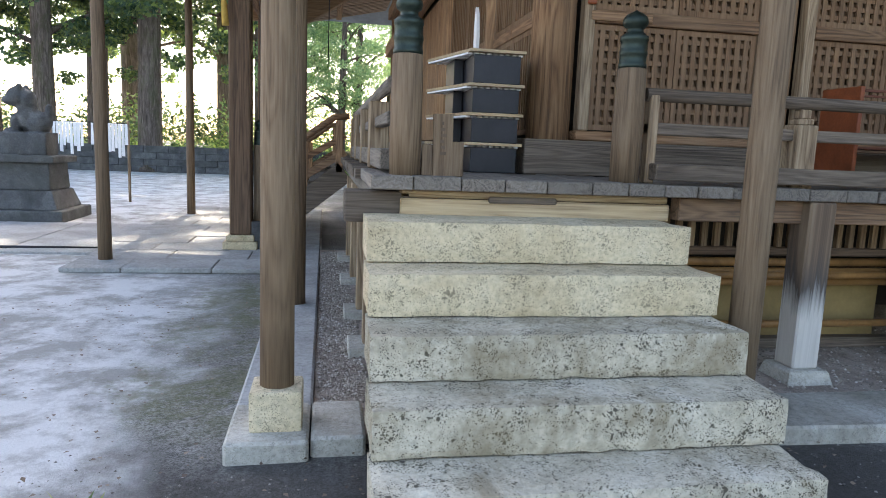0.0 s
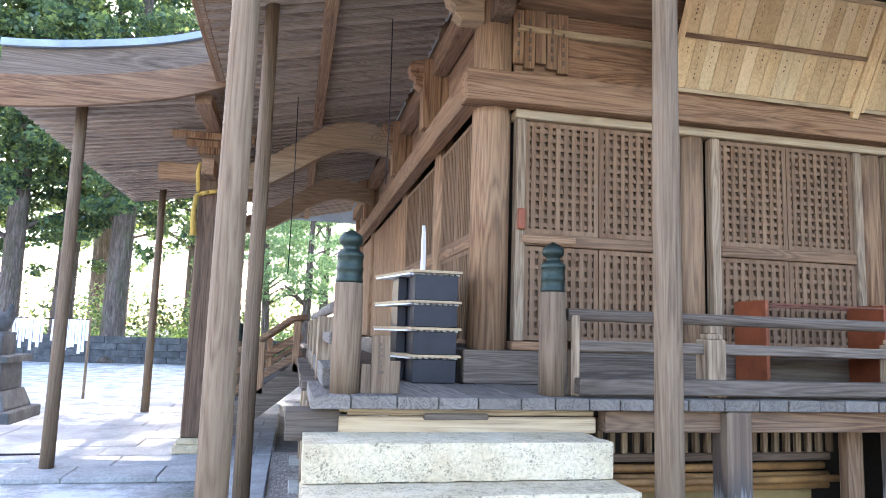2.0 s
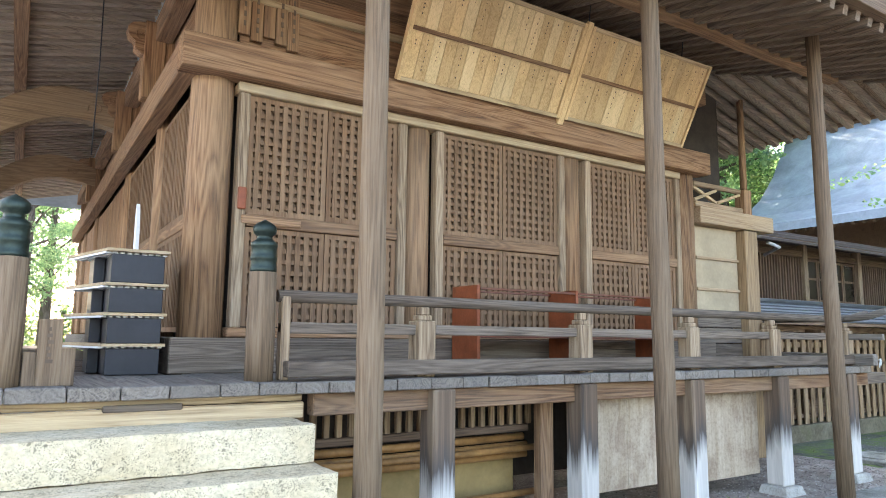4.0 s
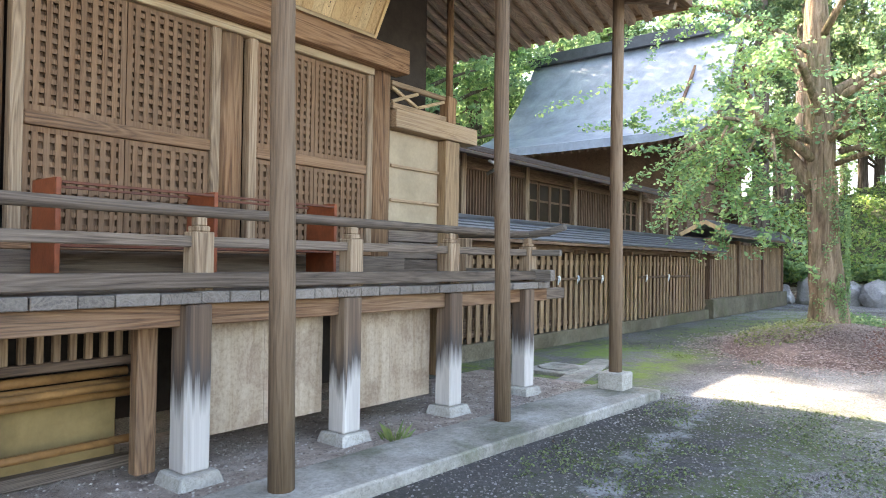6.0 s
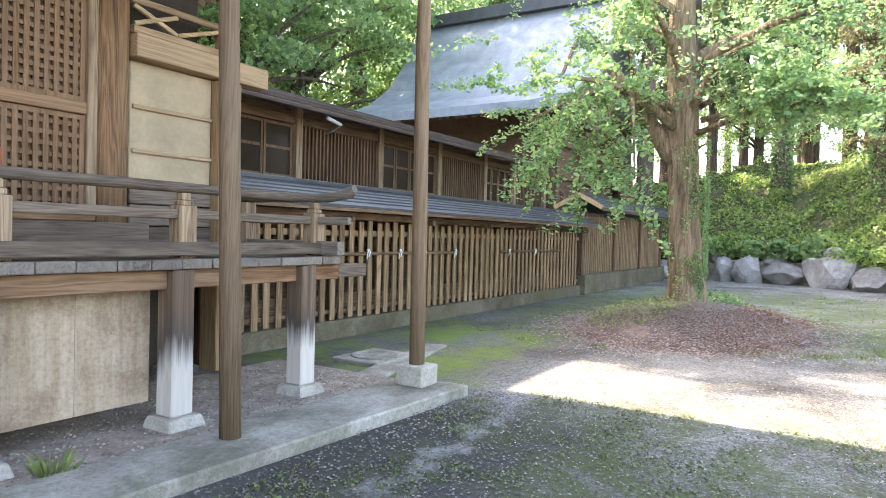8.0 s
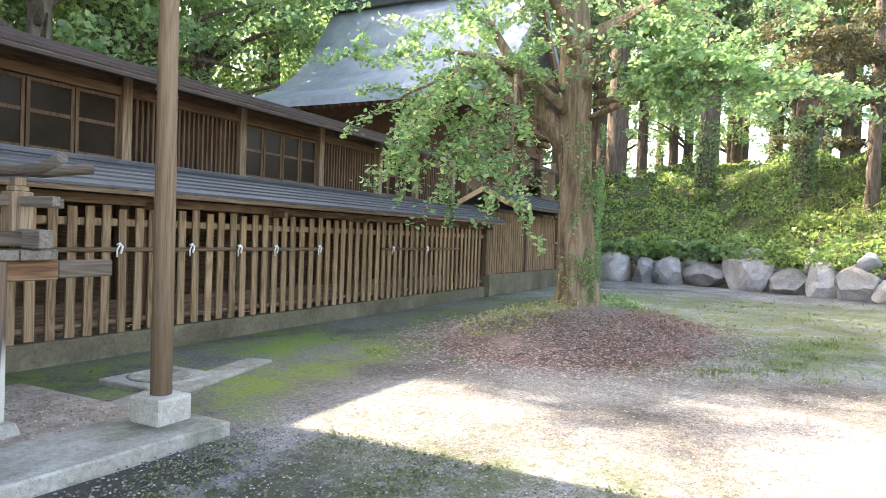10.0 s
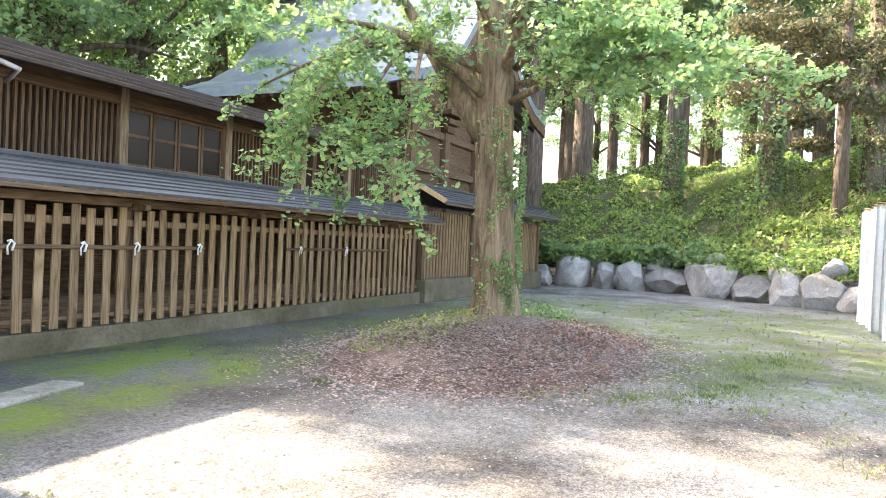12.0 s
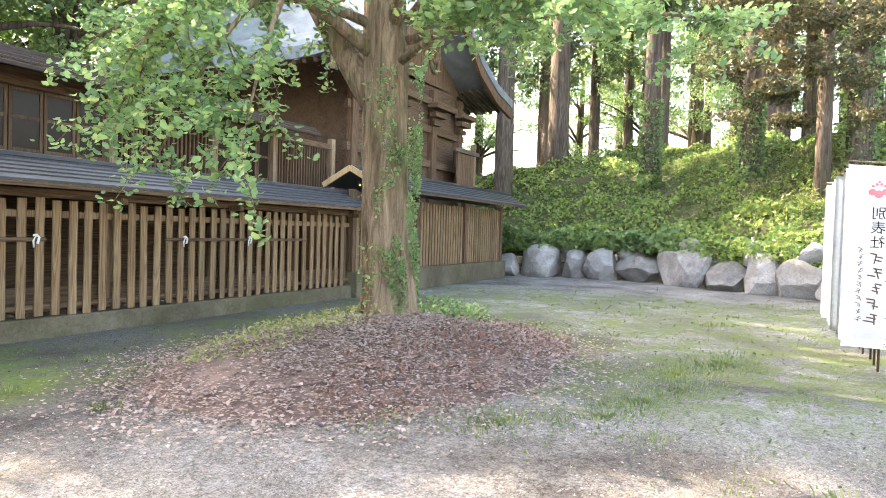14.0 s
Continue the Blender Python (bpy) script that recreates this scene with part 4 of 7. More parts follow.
for xc in POSTS:
    bm = bmesh.new()
    box(bm, xc - 0.095, xc + 0.095, 3.78, 3.97, 0.14, 1.235)
    soften(bm, 0.012)
    p = part("post", bm, M_POSTW, ver, "square post bleached white at its foot")
    b2 = bmesh.new()
    box(b2, xc - 0.18, xc + 0.18, 3.69, 4.05, 0.0, 0.14)
    for v in b2.verts:
        if v.co.z > 0.1:
            v.co.x += (xc - v.co.x) * 0.22
            v.co.y += (3.87 - v.co.y) * 0.22
    soften(b2, 0.012)
    part("post_base", b2, M_BASE, ver, "pale tapered stone footing")
for yc in (4.6, 5.6, 7.0, 8.4):
    bx("post", 0.3, 0.46, yc - 0.08, yc + 0.08, 0.12, 1.1, M_GREYZ, ver)
    bx("post_base", 0.2, 0.56, yc - 0.17, yc + 0.17, 0.0, 0.12, M_BASE, ver)
# rail
RP = (3.08, 4.66, 6.09, 7.44, 8.92)
bx("floor_rail", 2.02, 9.02, 3.85, 4.0, DECK + 0.022, DECK + 0.125, M_GREYX, ver, "heavy bottom rail")
bx("middle_rail", 2.0, 9.25, 3.96, 4.03, 1.615, 1.69, M_GREYX, ver)
bm = bmesh.new()
tube(bm, [(1.98, 3.995, 1.86), (5, 3.995, 1.86), (8.6, 3.995, 1.86), (9.1, 3.995, 1.875), (9.48, 3.995, 1.94)], 0.042, 12)
part("top_rail", bm, M_GREYX, ver, "round top rail with upturned end")
for xc in RP:
    bm = bmesh.new()
    box(bm, xc - 0.075, xc + 0.075, 3.92, 4.07, DECK, 1.72)
    box(bm, xc - 0.055, xc + 0.055, 3.94, 4.05, 1.72, 1.76)
    box(bm, xc - 0.04, xc + 0.04, 3.955, 4.035, 1.76, 1.82)
    soften(bm, 0.008)
    part("rail_post", bm, M_GREYZ, ver)
bx("rail_post", 2.0, 2.06, 3.95, 4.04, DECK, 1.86, M_GREYZ, ver)
bx("floor_rail", 0.36, 0.49, 4.2, 9.1, DECK + 0.02, DECK + 0.15, M_GREY, ver)
bx("middle_rail", 0.39, 0.46, 4.1, 9.1, 1.615, 1.69, M_GREY, ver)
bm = bmesh.new()
tube(bm, [(0.425, 4.1, 1.86), (0.425, 9.2, 1.86)], 0.042, 12)
part("top_rail", bm, M_GREY, ver)
for yc in (5.2, 6.4, 7.6, 8.8):
    bx("rail_post", 0.35, 0.5, yc - 0.075, yc + 0.075, DECK, 1.81, M_GREYZ, ver)


for z, w in ((DECK + 0.075, 0.13), (1.65, 0.07)):
    bar("return_rail", (8.92, 3.55 + 0.1 * (w > 0.1), z + 0.002), (8.92, 5.0, z + 0.002), w * 0.8, w, M_GREY, ver)
rod("return_rail", [(8.92, 3.5, 1.95), (8.92, 3.72, 1.885), (8.92, 4.0, 1.868), (8.92, 5.0, 1.868)], 0.04, M_GREY, ver, "round top rail with upturned end", 12)
bx("rail_post", 8.85, 8.99, 4.86, 5.0, DECK, 1.83, M_GREYZ, ver)


def newel(name, x0, x1, y0, zf, zt, label):
    n = thing(name, ((x0 + x1) / 2, y0 + 0.09, zf), label, "newel post", "capped posts")
    cx, cy = (x0 + x1) / 2, y0 + 0.09
    w = (x1 - x0) / 2
    bm = bmesh.new()
    lathe(bm, cx, cy, [(w, zf), (w * 1.02, zf + 0.3), (w * 0.97, zt), (w * 0.9, zt + 0.01)], 14)
    part("shaft", bm, M_POLE, n, "weathered timber shaft")
    bm = bmesh.new()
    s = w * 0.92
    z = zt + 0.008
    lathe(bm, cx, cy, [(s, z), (s * 1.03, z + 0.01), (s * 1.03, z + 0.025), (s * 0.98, z + 0.03), (s * 0.98, z + 0.075), (s * 1.02, z + 0.08), (s * 1.02, z + 0.1), (s * 0.98, z + 0.105),
                        (s * 0.97, z + 0.16), (s * 1.03, z + 0.165), (s * 1.0, z + 0.19), (s * 0.75, z + 0.205), (s * 0.62, z + 0.215), (s * 0.6, z + 0.235), (s * 0.85, z + 0.25),
                        (s * 0.93, z + 0.275), (s * 0.86, z + 0.3), (s * 0.6, z + 0.32), (s * 0.25, z + 0.335), (s * 0.05, z + 0.345)], 20)
    part("finial", bm, M_BRONZE, n, "green bronze onion-shaped cap")
    return n


newel("newel_post", 0.4, 0.585, 3.9, DECK, 2.0, "weathered veranda post with green bronze onion cap")
newel("newel_post", 1.785, 1.965, 3.9, DECK, 2.0, "weathered veranda post with green bronze onion cap")

# under the veranda
und = thing("underfloor_screen", (5.9, 4.3, 0), "bleached board panels and dark slats below the veranda", "screen")
for x0, x1 in ((4.67, 5.82), (6.05, 7.19)):
    n = 2
    for k in range(n):
        a = x0 + (x1 - x0) * k / n
        bx("panel_board", a + 0.001, a + (x1 - x0) / n - 0.001, 4.03, 4.055, 0.24 + 0.05 * (x0 < 5), 1.12, M_WHITE, und, bev=0.002)
    bx("batten", x0 + 0.02, x0 + 0.06, 4.056, 4.09, 0.1, 1.13, M_RED, und)
bx("batten", 4.3, 4.44, 4.1, 4.2, 0.1, 1.15, M_RED, und)
x = 2.0
while x < 4.5:
    bx("slat", x, x + 0.045, 4.4, 4.44, 0.86, 1.12, M_PICK, und, bev=0.003)
    x += 0.1
bx("lower_panel", 2.0, 4.4, 4.6, 4.63, 0.12, 0.62, M_YELLOW, und, "ochre lower panel")
bx("rail", 2.0, 4.4, 4.38, 4.46, 0.8, 0.86, M_DARKX, und)
bx("rail", 1.7, 4.5, 4.5, 4.6, 0.06, 0.14, M_GREYX, und)
for k, (z, yy) in enumerate(((0.68, 4.45), (0.74, 4.5), (0.67, 4.34), (0.6, 4.46), (0.3, 4.35))):
    rod("stored_pole", [(1.9, yy, z), (3.2, yy + 0.01, z - 0.01), (4.42, yy, z)], 0.028 + 0.006 * (k % 2), M_BAMBOO, und)

# eave props
props = []
for k, (xc, yc, zt) in enumerate(((-0.19, 3.28, 4.72), (2.27, 3.2, 4.7), (4.78, 3.2, 4.7), (7.25, 3.2, 4.7), (9.46, 3.12, 4.66), (-2.47, 8.27, 4.36), (-2.47, 13.45, 4.36), (-0.2, 5.9, 4.86))):
    pl = thing("eave_prop", (xc, yc, 0), "tall weathered round timber prop under the eave", "prop post", "eave props")
    zb = {0: 0.3, 4: 0.29}.get(k, 0.09)
    lean = {0: 0.0, 1: 0.0, 2: -0.06, 3: -0.1, 4: -0.02}.get(k, 0.0)
    r = 0.083 if k in (0, 1, 2) else 0.075
    if k > 4:
        zb = 0.05
    rod("pole", [(xc, yc, zb), (xc + lean * 0.3, yc, zb + 1.3), (xc + lean * 0.7, yc + 0.01, zb + 2.8), (xc + lean, yc, zt)], [r, r * 0.98, r * 0.92, r * 0.85], M_POLE, pl, "", 14, 0.03)
    bx("wedge", xc + lean - 0.1, xc + lean + 0.1, yc - 0.06, yc + 0.06, zt - 0.01, zt + 0.05, M_POLE, pl, "timber wedge at the pole head")
    if k in (0, 4):
        bm = bmesh.new()
        w = 0.125 if k == 0 else 0.15
        box(bm, xc - w, xc + w, yc - w, yc + w, 0.09, zb)
        soften(bm, 0.02, 2)
        part("footing", bm, M_STEP if k == 0 else M_BASE, pl, "pale square stone footing")

# side wing
wing = thing("side_wing", (8.3, 5.4, 0), "low timber side wing with cream board panels", "building wing")
bx("panel", 7.73, 8.63, 5.15, 5.2, 1.9, 3.05, M_PLASTER, wing, "cream board panel")
for z in (2.22, 2.62):
    bx("panel_rail", 7.75, 8.63, 5.12, 5.15, z, z + 0.04, M_WINGX, wing)
for z in (1.36, 1.56, 1.76):
    bx("lower_board", 7.73, 8.63, 5.13, 5.19, z, z + 0.19, M_GREYX, wing)
bx("pillar", 8.64, 8.92, 5.03, 5.28, 0.1, 3.05, M_WING, wing)
bx("tie_beam", 7.7, 9.26, 5.0, 5.22, 3.06, 3.27, M_WINGX, wing, "tan tie beam with a projecting end")
bx("tie_beam", 7.72, 8.9, 5.08, 5.2, 3.29, 3.36, M_WINGX, wing)
bx("rail_post", 8.7, 8.86, 5.05, 5.2, 3.275, 3.62, M_RED, wing)
bx("top_rail", 7.72, 8.95, 5.1, 5.16, 3.56, 3.62, M_WINGX, wing)
bar("brace", (7.75, 5.13, 3.38), (8.2, 5.13, 3.55), 0.04, 0.04, M_PALEX, wing)
bar("brace", (8.2, 5.13, 3.38), (7.75, 5.14, 3.55), 0.04, 0.04, M_PALEX, wing)
bar("brace", (8.2, 5.13, 3.38), (8.7, 5.13, 3.55), 0.04, 0.04, M_PALEX, wing)
rod("thin_post", [(8.8, 5.12, 3.6), (8.8, 5.12, 4.9)], 0.045, M_RED, wing)
bx("side_wall", 8.75, 8.85, 5.3, 8.2, 0.1, 3.05, M_DARK, wing)

# slanted donor boards
don = thing("donor_board", (5.4, 4.7, 3.9), "pale cedar board of name slats tilted under the eave", "name board")
TY0, TZ0, TY1, TZ1 = 4.88, 3.92, 4.42, 4.78


def tilt(u, v):
    return (u, TY0 + (TY1 - TY0) * v, TZ0 + (TZ1 - TZ0) * v)


for x0, x1 in ((3.28, 5.22), (5.3, 7.2)):
    nrm = Vector((0, -(TZ1 - TZ0), (TY1 - TY0))).normalized()
    def plate(name, a, c, v0, v1, t0, t1, m, lab=""):
        bm = bmesh.new()
        vs = [bm.verts.new(Vector(tilt(u, v)) + nrm * t) for t in (t0, t1) for u, v in ((a, v0), (c, v0), (c, v1), (a, v1))]
        for f in ((0, 1, 2, 3), (7, 6, 5, 4), (0, 4, 5, 1), (1, 5, 6, 2), (2, 6, 7, 3), (3, 7, 4, 0)):
            bm.faces.new([vs[i] for i in f])
        return part(name, bm, m, don, lab)
    plate("backing", x0, x1, 0, 1, -0.03, 0.0, M_PALE)
    plate("frame", x0, x0 + 0.035, 0, 1, 0.0, 0.035, M_PALE)
    plate("frame", x1 - 0.035, x1, 0, 1, 0.0, 0.035, M_PALE)
    plate("frame", x0 + 0.036, x1 - 0.036, 0.96, 1, 0.0, 0.035, M_PALEX)
    plate("frame", x0 + 0.036, x1 - 0.036, 0, 0.035, 0.0, 0.035, M_PALEX)
    plate("frame", x0 + 0.036, x1 - 0.036, 0.47, 0.51, 0.0, 0.03, M_REDX)
    n = 15
    for r, (v0, v1) in enumerate(((0.04, 0.465), (0.515, 0.955))):
        for k in range(n):
            a = x0 + 0.04 + (x1 - x0 - 0.08) * k / n
            c = a + (x1 - x0 - 0.08) / n - 0.004
            s = plate("name_slat", a, c, v0, v1, 0.004, 0.012 + 0.004 * random.random(), random.choice((M_PALE, M_PALE, M_PALE2)))
            mid = (a + c) / 2
            vv = v1 - 0.06 * random.random() - 0.02
            low = vv - (v1 - v0) * random.choice((0.1, 0.25, 0.4, 0.7))
            bm = bmesh.new()
            while vv > low:
                h = random.uniform(0.01, 0.02)
                w = random.uniform(0.003, 0.0075)
                vs = [bm.verts.new(Vector(tilt(u, v)) + nrm * 0.0185) for u, v in ((mid - w, vv - h), (mid + w, vv - h), (mid + w, vv), (mid - w, vv))]
                bm.faces.new(vs)
                vv -= h + random.uniform(0.012, 0.05)
            part("inscription", bm, M_INK2, s)["kind"] = "stuff"
bar("middle_post", (5.26, 4.9, 3.86), (5.26, 4.4, 4.8), 0.075, 0.05, M_PALE, don)
for x in (3.9, 5.26, 6.7):
    rod("hanger", [(x, 4.43, 4.75), (x, 4.4, 4.98)], 0.006, M_IRON, don)


# ---- fence ----
FY = 6.0
fence = thing("picket_fence", (15.5, FY, 0), "weathered brown picket fence on concrete under a tin roof", "fence")
bx("base_wall", 9.3, 21.75, 5.92, 6.25, -0.05, 0.26, M_CONCW, fence, "mossy concrete base", 0.015)
bx("top_plate", 9.3, 21.75, 5.98, 6.1, 1.74, 1.85, M_DARKX, fence)
for x0, x1 in ((9.3, 15.05), (16.85, 20.2)):
    bx("front_rail", x0, x1, 5.925, 5.962, 1.2, 1.25, M_DARKX, fence, "thin dark rail nailed across the pickets")
bx("cross_rail", 9.3, 21.75, 6.0, 6.05, 1.49, 1.58, M_PICK, fence)
bx("inner_board", 9.3, 21.75, 6.2, 6.22, 0.3, 0.62, M_DARKX, fence, "low dark board behind the pickets")
bx("cross_rail", 9.3, 21.75, 6.0, 6.05, 0.36, 0.42, M_DARKX, fence)
MP = []
for k in range(3):
    b = bmesh.new()
    box(b, -0.054, 0.054, -0.014, 0.014, 0.0, 1.43 + 0.015 * k)
    soften(b, 0.004)
    MP.append(mesh_of("picket", b, M_PICK))
x = 9.36
k = 0
while x < 21.6:
    o = part("picket", MP[k % 3], None, fence)
    o.location = (x, 5.98, 0.27 + random.uniform(-0.012, 0.012))
    o.rotation_euler = (0, random.uniform(-0.008, 0.008), random.uniform(-0.03, 0.03))
    x += 0.217 + random.uniform(-0.018, 0.018)
    k += 1
for x in (9.4, 11.65, 13.85, 16.0, 18.2, 20.3, 21.7):
    bx("post", x - 0.055, x + 0.055, 6.06, 6.17, 0.3, 1.86, M_DARK, fence)
    bx("bracket", x - 0.04, x + 0.04, 5.72, 6.06, 1.7, 1.78, M_DARK, fence)
# narrow roof
def pent(parent, x0, x1, yr, zr, ye, ze, yb, m=M_TIN, n=None):
    b = bmesh.new()
    for (ya, za), (yc, zc) in (((ye, ze), (yr, zr)), ((yr, zr), (yb, zr - (zr - ze) * (yb - yr) / (yr - ye)))):
        vs = [b.verts.new(p) for p in ((x0, ya, za), (x1, ya, za), (x1, yc, zc), (x0, yc, zc), (x0, ya, za + 0.03), (x1, ya, za + 0.03), (x1, yc, zc + 0.03), (x0, yc, zc + 0.03))]
        for f in ((3, 2, 1, 0), (4, 5, 6, 7), (0, 1, 5, 4), (1, 2, 6, 5), (2, 3, 7, 6), (3, 0, 4, 7)):
            b.faces.new([vs[i] for i in f])
    part("roof", b, m, parent, "dark sheet-metal roof")
    for t in (0.18, 0.36, 0.54, 0.72, 0.9):
        p = (0, ye + (yr - ye) * t, ze + (zr - ze) * t + 0.034)
        bar("seam", (x0, p[1], p[2]), (x1, p[1], p[2]), 0.02, 0.022, m, parent, "", 0)
    bar("eave_board", (x0, ye + 0.02, ze - 0.03), (x1, ye + 0.02, ze - 0.03), 0.03, 0.05, M_DARKX, parent, "", 0)
    x = x0 + 0.1
    while x < x1:
        bar("rafter", (x, ye + 0.04, ze - 0.02), (x, yr, zr - 0.03), 0.045, 0.05, M_PICK, parent, "", 0)
        x += 0.3

    bar("ridge_cap", (x0, yr, zr + 0.05), (x1, yr, zr + 0.05), 0.14, 0.06, m, parent)


pent(fence, 9.3, 22.2, 6.2, 2.2, 5.55, 1.9, 6.7)
for x, z in ((11.2, 1.25), (12.25, 1.25), (13.1, 1.24), (13.85, 1.24), (14.9, 1.24), (17.2, 1.23), (18.6, 1.23)):
    bm = bmesh.new()
    tube(bm, [(x - 0.03, 5.915, z + 0.03), (x, 5.9, z + 0.045), (x + 0.04, 5.905, z + 0.01), (x + 0.02, 5.91, z - 0.07)], 0.014, 6)
    tube(bm, [(x, 5.9, z + 0.04), (x - 0.035, 5.9, z - 0.03), (x - 0.02, 5.915, z - 0.11)], 0.011, 6)
    tagged(part("paper_knot", bm, M_CLOTH), "white paper strip knotted on the fence rail", "paper strip", "paper knots")

fence2 = thing("slatted_fence", (26.2, FY, 0), "tall slatted fence on a concrete wall under a tiled cap", "fence")
bx("base_wall", 21.76, 30.7, 5.8, 6.2, 0.0, 0.55, M_CONCW, fence2, "mossy concrete wall", 0.015)
bx("back_board", 21.76, 30.5, 6.02, 6.06, 0.55, 2.2, M_DARKX, fence2)
b = bmesh.new()
box(b, -0.05, 0.05, -0.014, 0.014, 0.0, 1.62)
MS = mesh_of("slat", b, M_PICK)
x = 21.85
while x < 30.5:
    o = part("slat", MS, None, fence2)
    o.location = (x, 5.98, 0.56)
    x += 0.165
for x in (21.8, 24.7, 27.6, 30.5):
    bx("post", x - 0.07, x + 0.07, 5.9, 6.04, 0.55, 2.3, M_DARK, fence2)
pent(fence2, 21.9, 31.6, 6.1, 2.75, 5.4, 2.38, 6.8)
for (ya, za), (yb, zb) in (((5.4, 2.4), (6.1, 2.77)), ((6.1, 2.77), (6.8, 2.4))):
    bar("gable_board", (21.86, ya, za), (21.86, yb, zb), 0.05, 0.12, M_PALE, fence2, "pale gable end board")

# ---- corridor hall ----
cor = thing("corridor_hall", (16, 8, 0), "long dark timber corridor with shuttered windows and tin roof", "building")
CY = 8.0
bx("wall", 9.0, 22.4, CY + 0.06, CY + 0.12, 0.2, 3.7, M_DARKX, cor)
bx("sill", 9.0, 23.9, CY - 0.06, CY + 0.06, 2.36, 2.46, M_DARKX, cor)
bx("head", 9.0, 23.9, CY - 0.05, CY + 0.06, 3.42, 3.56, M_DARKX, cor)
for x in (9.9, 12.8, 15.2, 17.5, 19.8, 21.6, 23.8):
    bx("pillar", x - 0.08, x + 0.08, CY - 0.09, CY + 0.06, 0.2, 3.7, M_GREYZ, cor)
for x0, x1 in ((9.98, 12.72), (15.28, 17.42), (19.88, 21.52)):
    n = 4
    for k in range(n):
        a = x0 + (x1 - x0) * k / n
        c = a + (x1 - x0) / n
        w = bmesh.new()
        box(w, a + 0.01, a + 0.06, CY, CY + 0.04, 2.47, 3.41)
        box(w, c - 0.06, c - 0.01, CY, CY + 0.04, 2.47, 3.41)
        for z in (2.47, 2.95, 3.36):
            box(w, a + 0.06, c - 0.06, CY + 0.004, CY + 0.036, z, z + 0.05)
        wi = part("window", w, M_DARK, cor, "timber window frame")
        bx("pane", a + 0.06, c - 0.06, CY + 0.015, CY + 0.025, 2.52, 3.37, M_GLASS, wi, "dark glass", 0)
for x0, x1 in ((12.9, 15.1), (17.6, 19.7), (21.7, 23.7)):
    bx("pane", x0 - 0.02, x1 + 0.02, CY + 0.035, CY + 0.05, 2.46, 3.42, M_GLASS, cor, "dark glass behind the bars", 0)
    x = x0
    while x < x1:
        bx("shutter_bar", x, x + 0.04, CY - 0.02, CY + 0.03, 2.46, 3.42, M_DARK, cor, bev=0)
        x += 0.1
pent(cor, 9.0, 22.3, 9.3, 4.22, 7.25, 3.62, 11.4, M_BROWNTIN)
bx("fascia", 9.0, 22.3, 7.2, 7.26, 3.53, 3.59, M_BROWNTIN, cor)
bx("fascia", 9.0, 22.3, 7.32, 7.38, 3.66, 3.72, M_BROWNTIN, cor)
for x in (10.5, 13.1):
    rod("gutter_pipe", [(x - 0.3, 7.3, 3.5), (x, 7.25, 3.42), (x + 0.05, 7.6, 3.3)], 0.035, M_PIPE, cor)
# lower lean-to roof behind the fence
bm = bmesh.new()
vs = [bm.verts.new(p) for p in ((9.2, 6.6, 2.08), (23.9, 6.6, 2.08), (23.9, 8.0, 2.38), (9.2, 8.0, 2.38), (9.2, 6.6, 2.04), (23.9, 6.6, 2.04), (23.9, 8.0, 2.34), (9.2, 8.0, 2.34))]
for f in ((0, 1, 2, 3), (7, 6, 5, 4), (0, 4, 5, 1), (1, 5, 6, 2), (2, 6, 7, 3), (3, 7, 4, 0)):
    bm.faces.new([vs[i] for i in f])
part("lean_to_roof", bm, M_TIN, cor)
for k in range(6):
    t = (k + 0.5) / 6
    bar("seam", (9.2, 6.6 + 1.4 * t, 2.1 + 0.3 * t), (23.9, 6.6 + 1.4 * t, 2.1 + 0.3 * t), 0.02, 0.02, M_TIN, cor, "", 0)

# ---- main sanctuary ----
san = thing("main_sanctuary", (28, 11, 0), "tall dark timber sanctuary with a sweeping copper roof", "building")
SY = 8.0
bx("wall", 24.6, 31.2, SY, 15.0, 0.2, 6.2, M_DARKX, san)
for x in (24.6, 26.8, 29.2, 31.2):
    bx("pillar", x - 0.15, x + 0.15, SY - 0.2, SY - 0.004, 0.2, 6.0, M_DARK, san)
for z in (2.3, 3.5, 4.6, 5.5):
    bx("tie_beam", 24.3, 31.6, SY - 0.14, SY - 0.01, z, z + 0.22, M_DARKX, san)
for x in (24.6, 26.8, 29.2, 31.2):
    for k in range(3):
        bx("bracket_arm", x - 0.25 - 0.15 * k, x + 0.25 + 0.15 * k, SY - 0.3 - 0.12 * k, SY - 0.2, 4.85 + 0.25 * k, 5.0 + 0.25 * k, M_DARKX, san)
bx("screen_post", 31.3, 31.45, SY - 0.7, SY - 0.55, 2.2, 4.5, M_GREYZ, san)
bx("screen", 30.0, 31.3, SY - 0.66, SY - 0.6, 2.3, 4.1, M_DARK, san, "carved dark side screen")
bx("screen_beam", 29.7, 31.7, SY - 0.72, SY - 0.54, 4.1, 4.24, M_GREYX, san)
bx("balcony_floor", 23.4, 31.8, SY - 0.9, SY - 0.21, 2.0, 2.14, M_DARKX, san)
for x in (23.5, 25.6, 27.7, 29.8):
    bx("balcony_post", x - 0.06, x + 0.06, SY - 0.85, SY - 0.73, 0.2, 2.9, M_DARK, san)
for z in (2.4, 2.65, 2.9):
    bx("balcony_rail", 23.3, 29.9, SY - 0.83, SY - 0.76, z, z + 0.06, M_DARKX, san)
prof = [(21.9, 5.5), (23.0, 5.75), (24.2, 6.25), (25.3, 7.0), (26.3, 8.1), (27.1, 9.3), (27.6, 10.1), (28.2, 9.3), (29.1, 8.2), (30.3, 7.2), (31.8, 6.55), (33.3, 6.25)]
b = bmesh.new()
rings = []
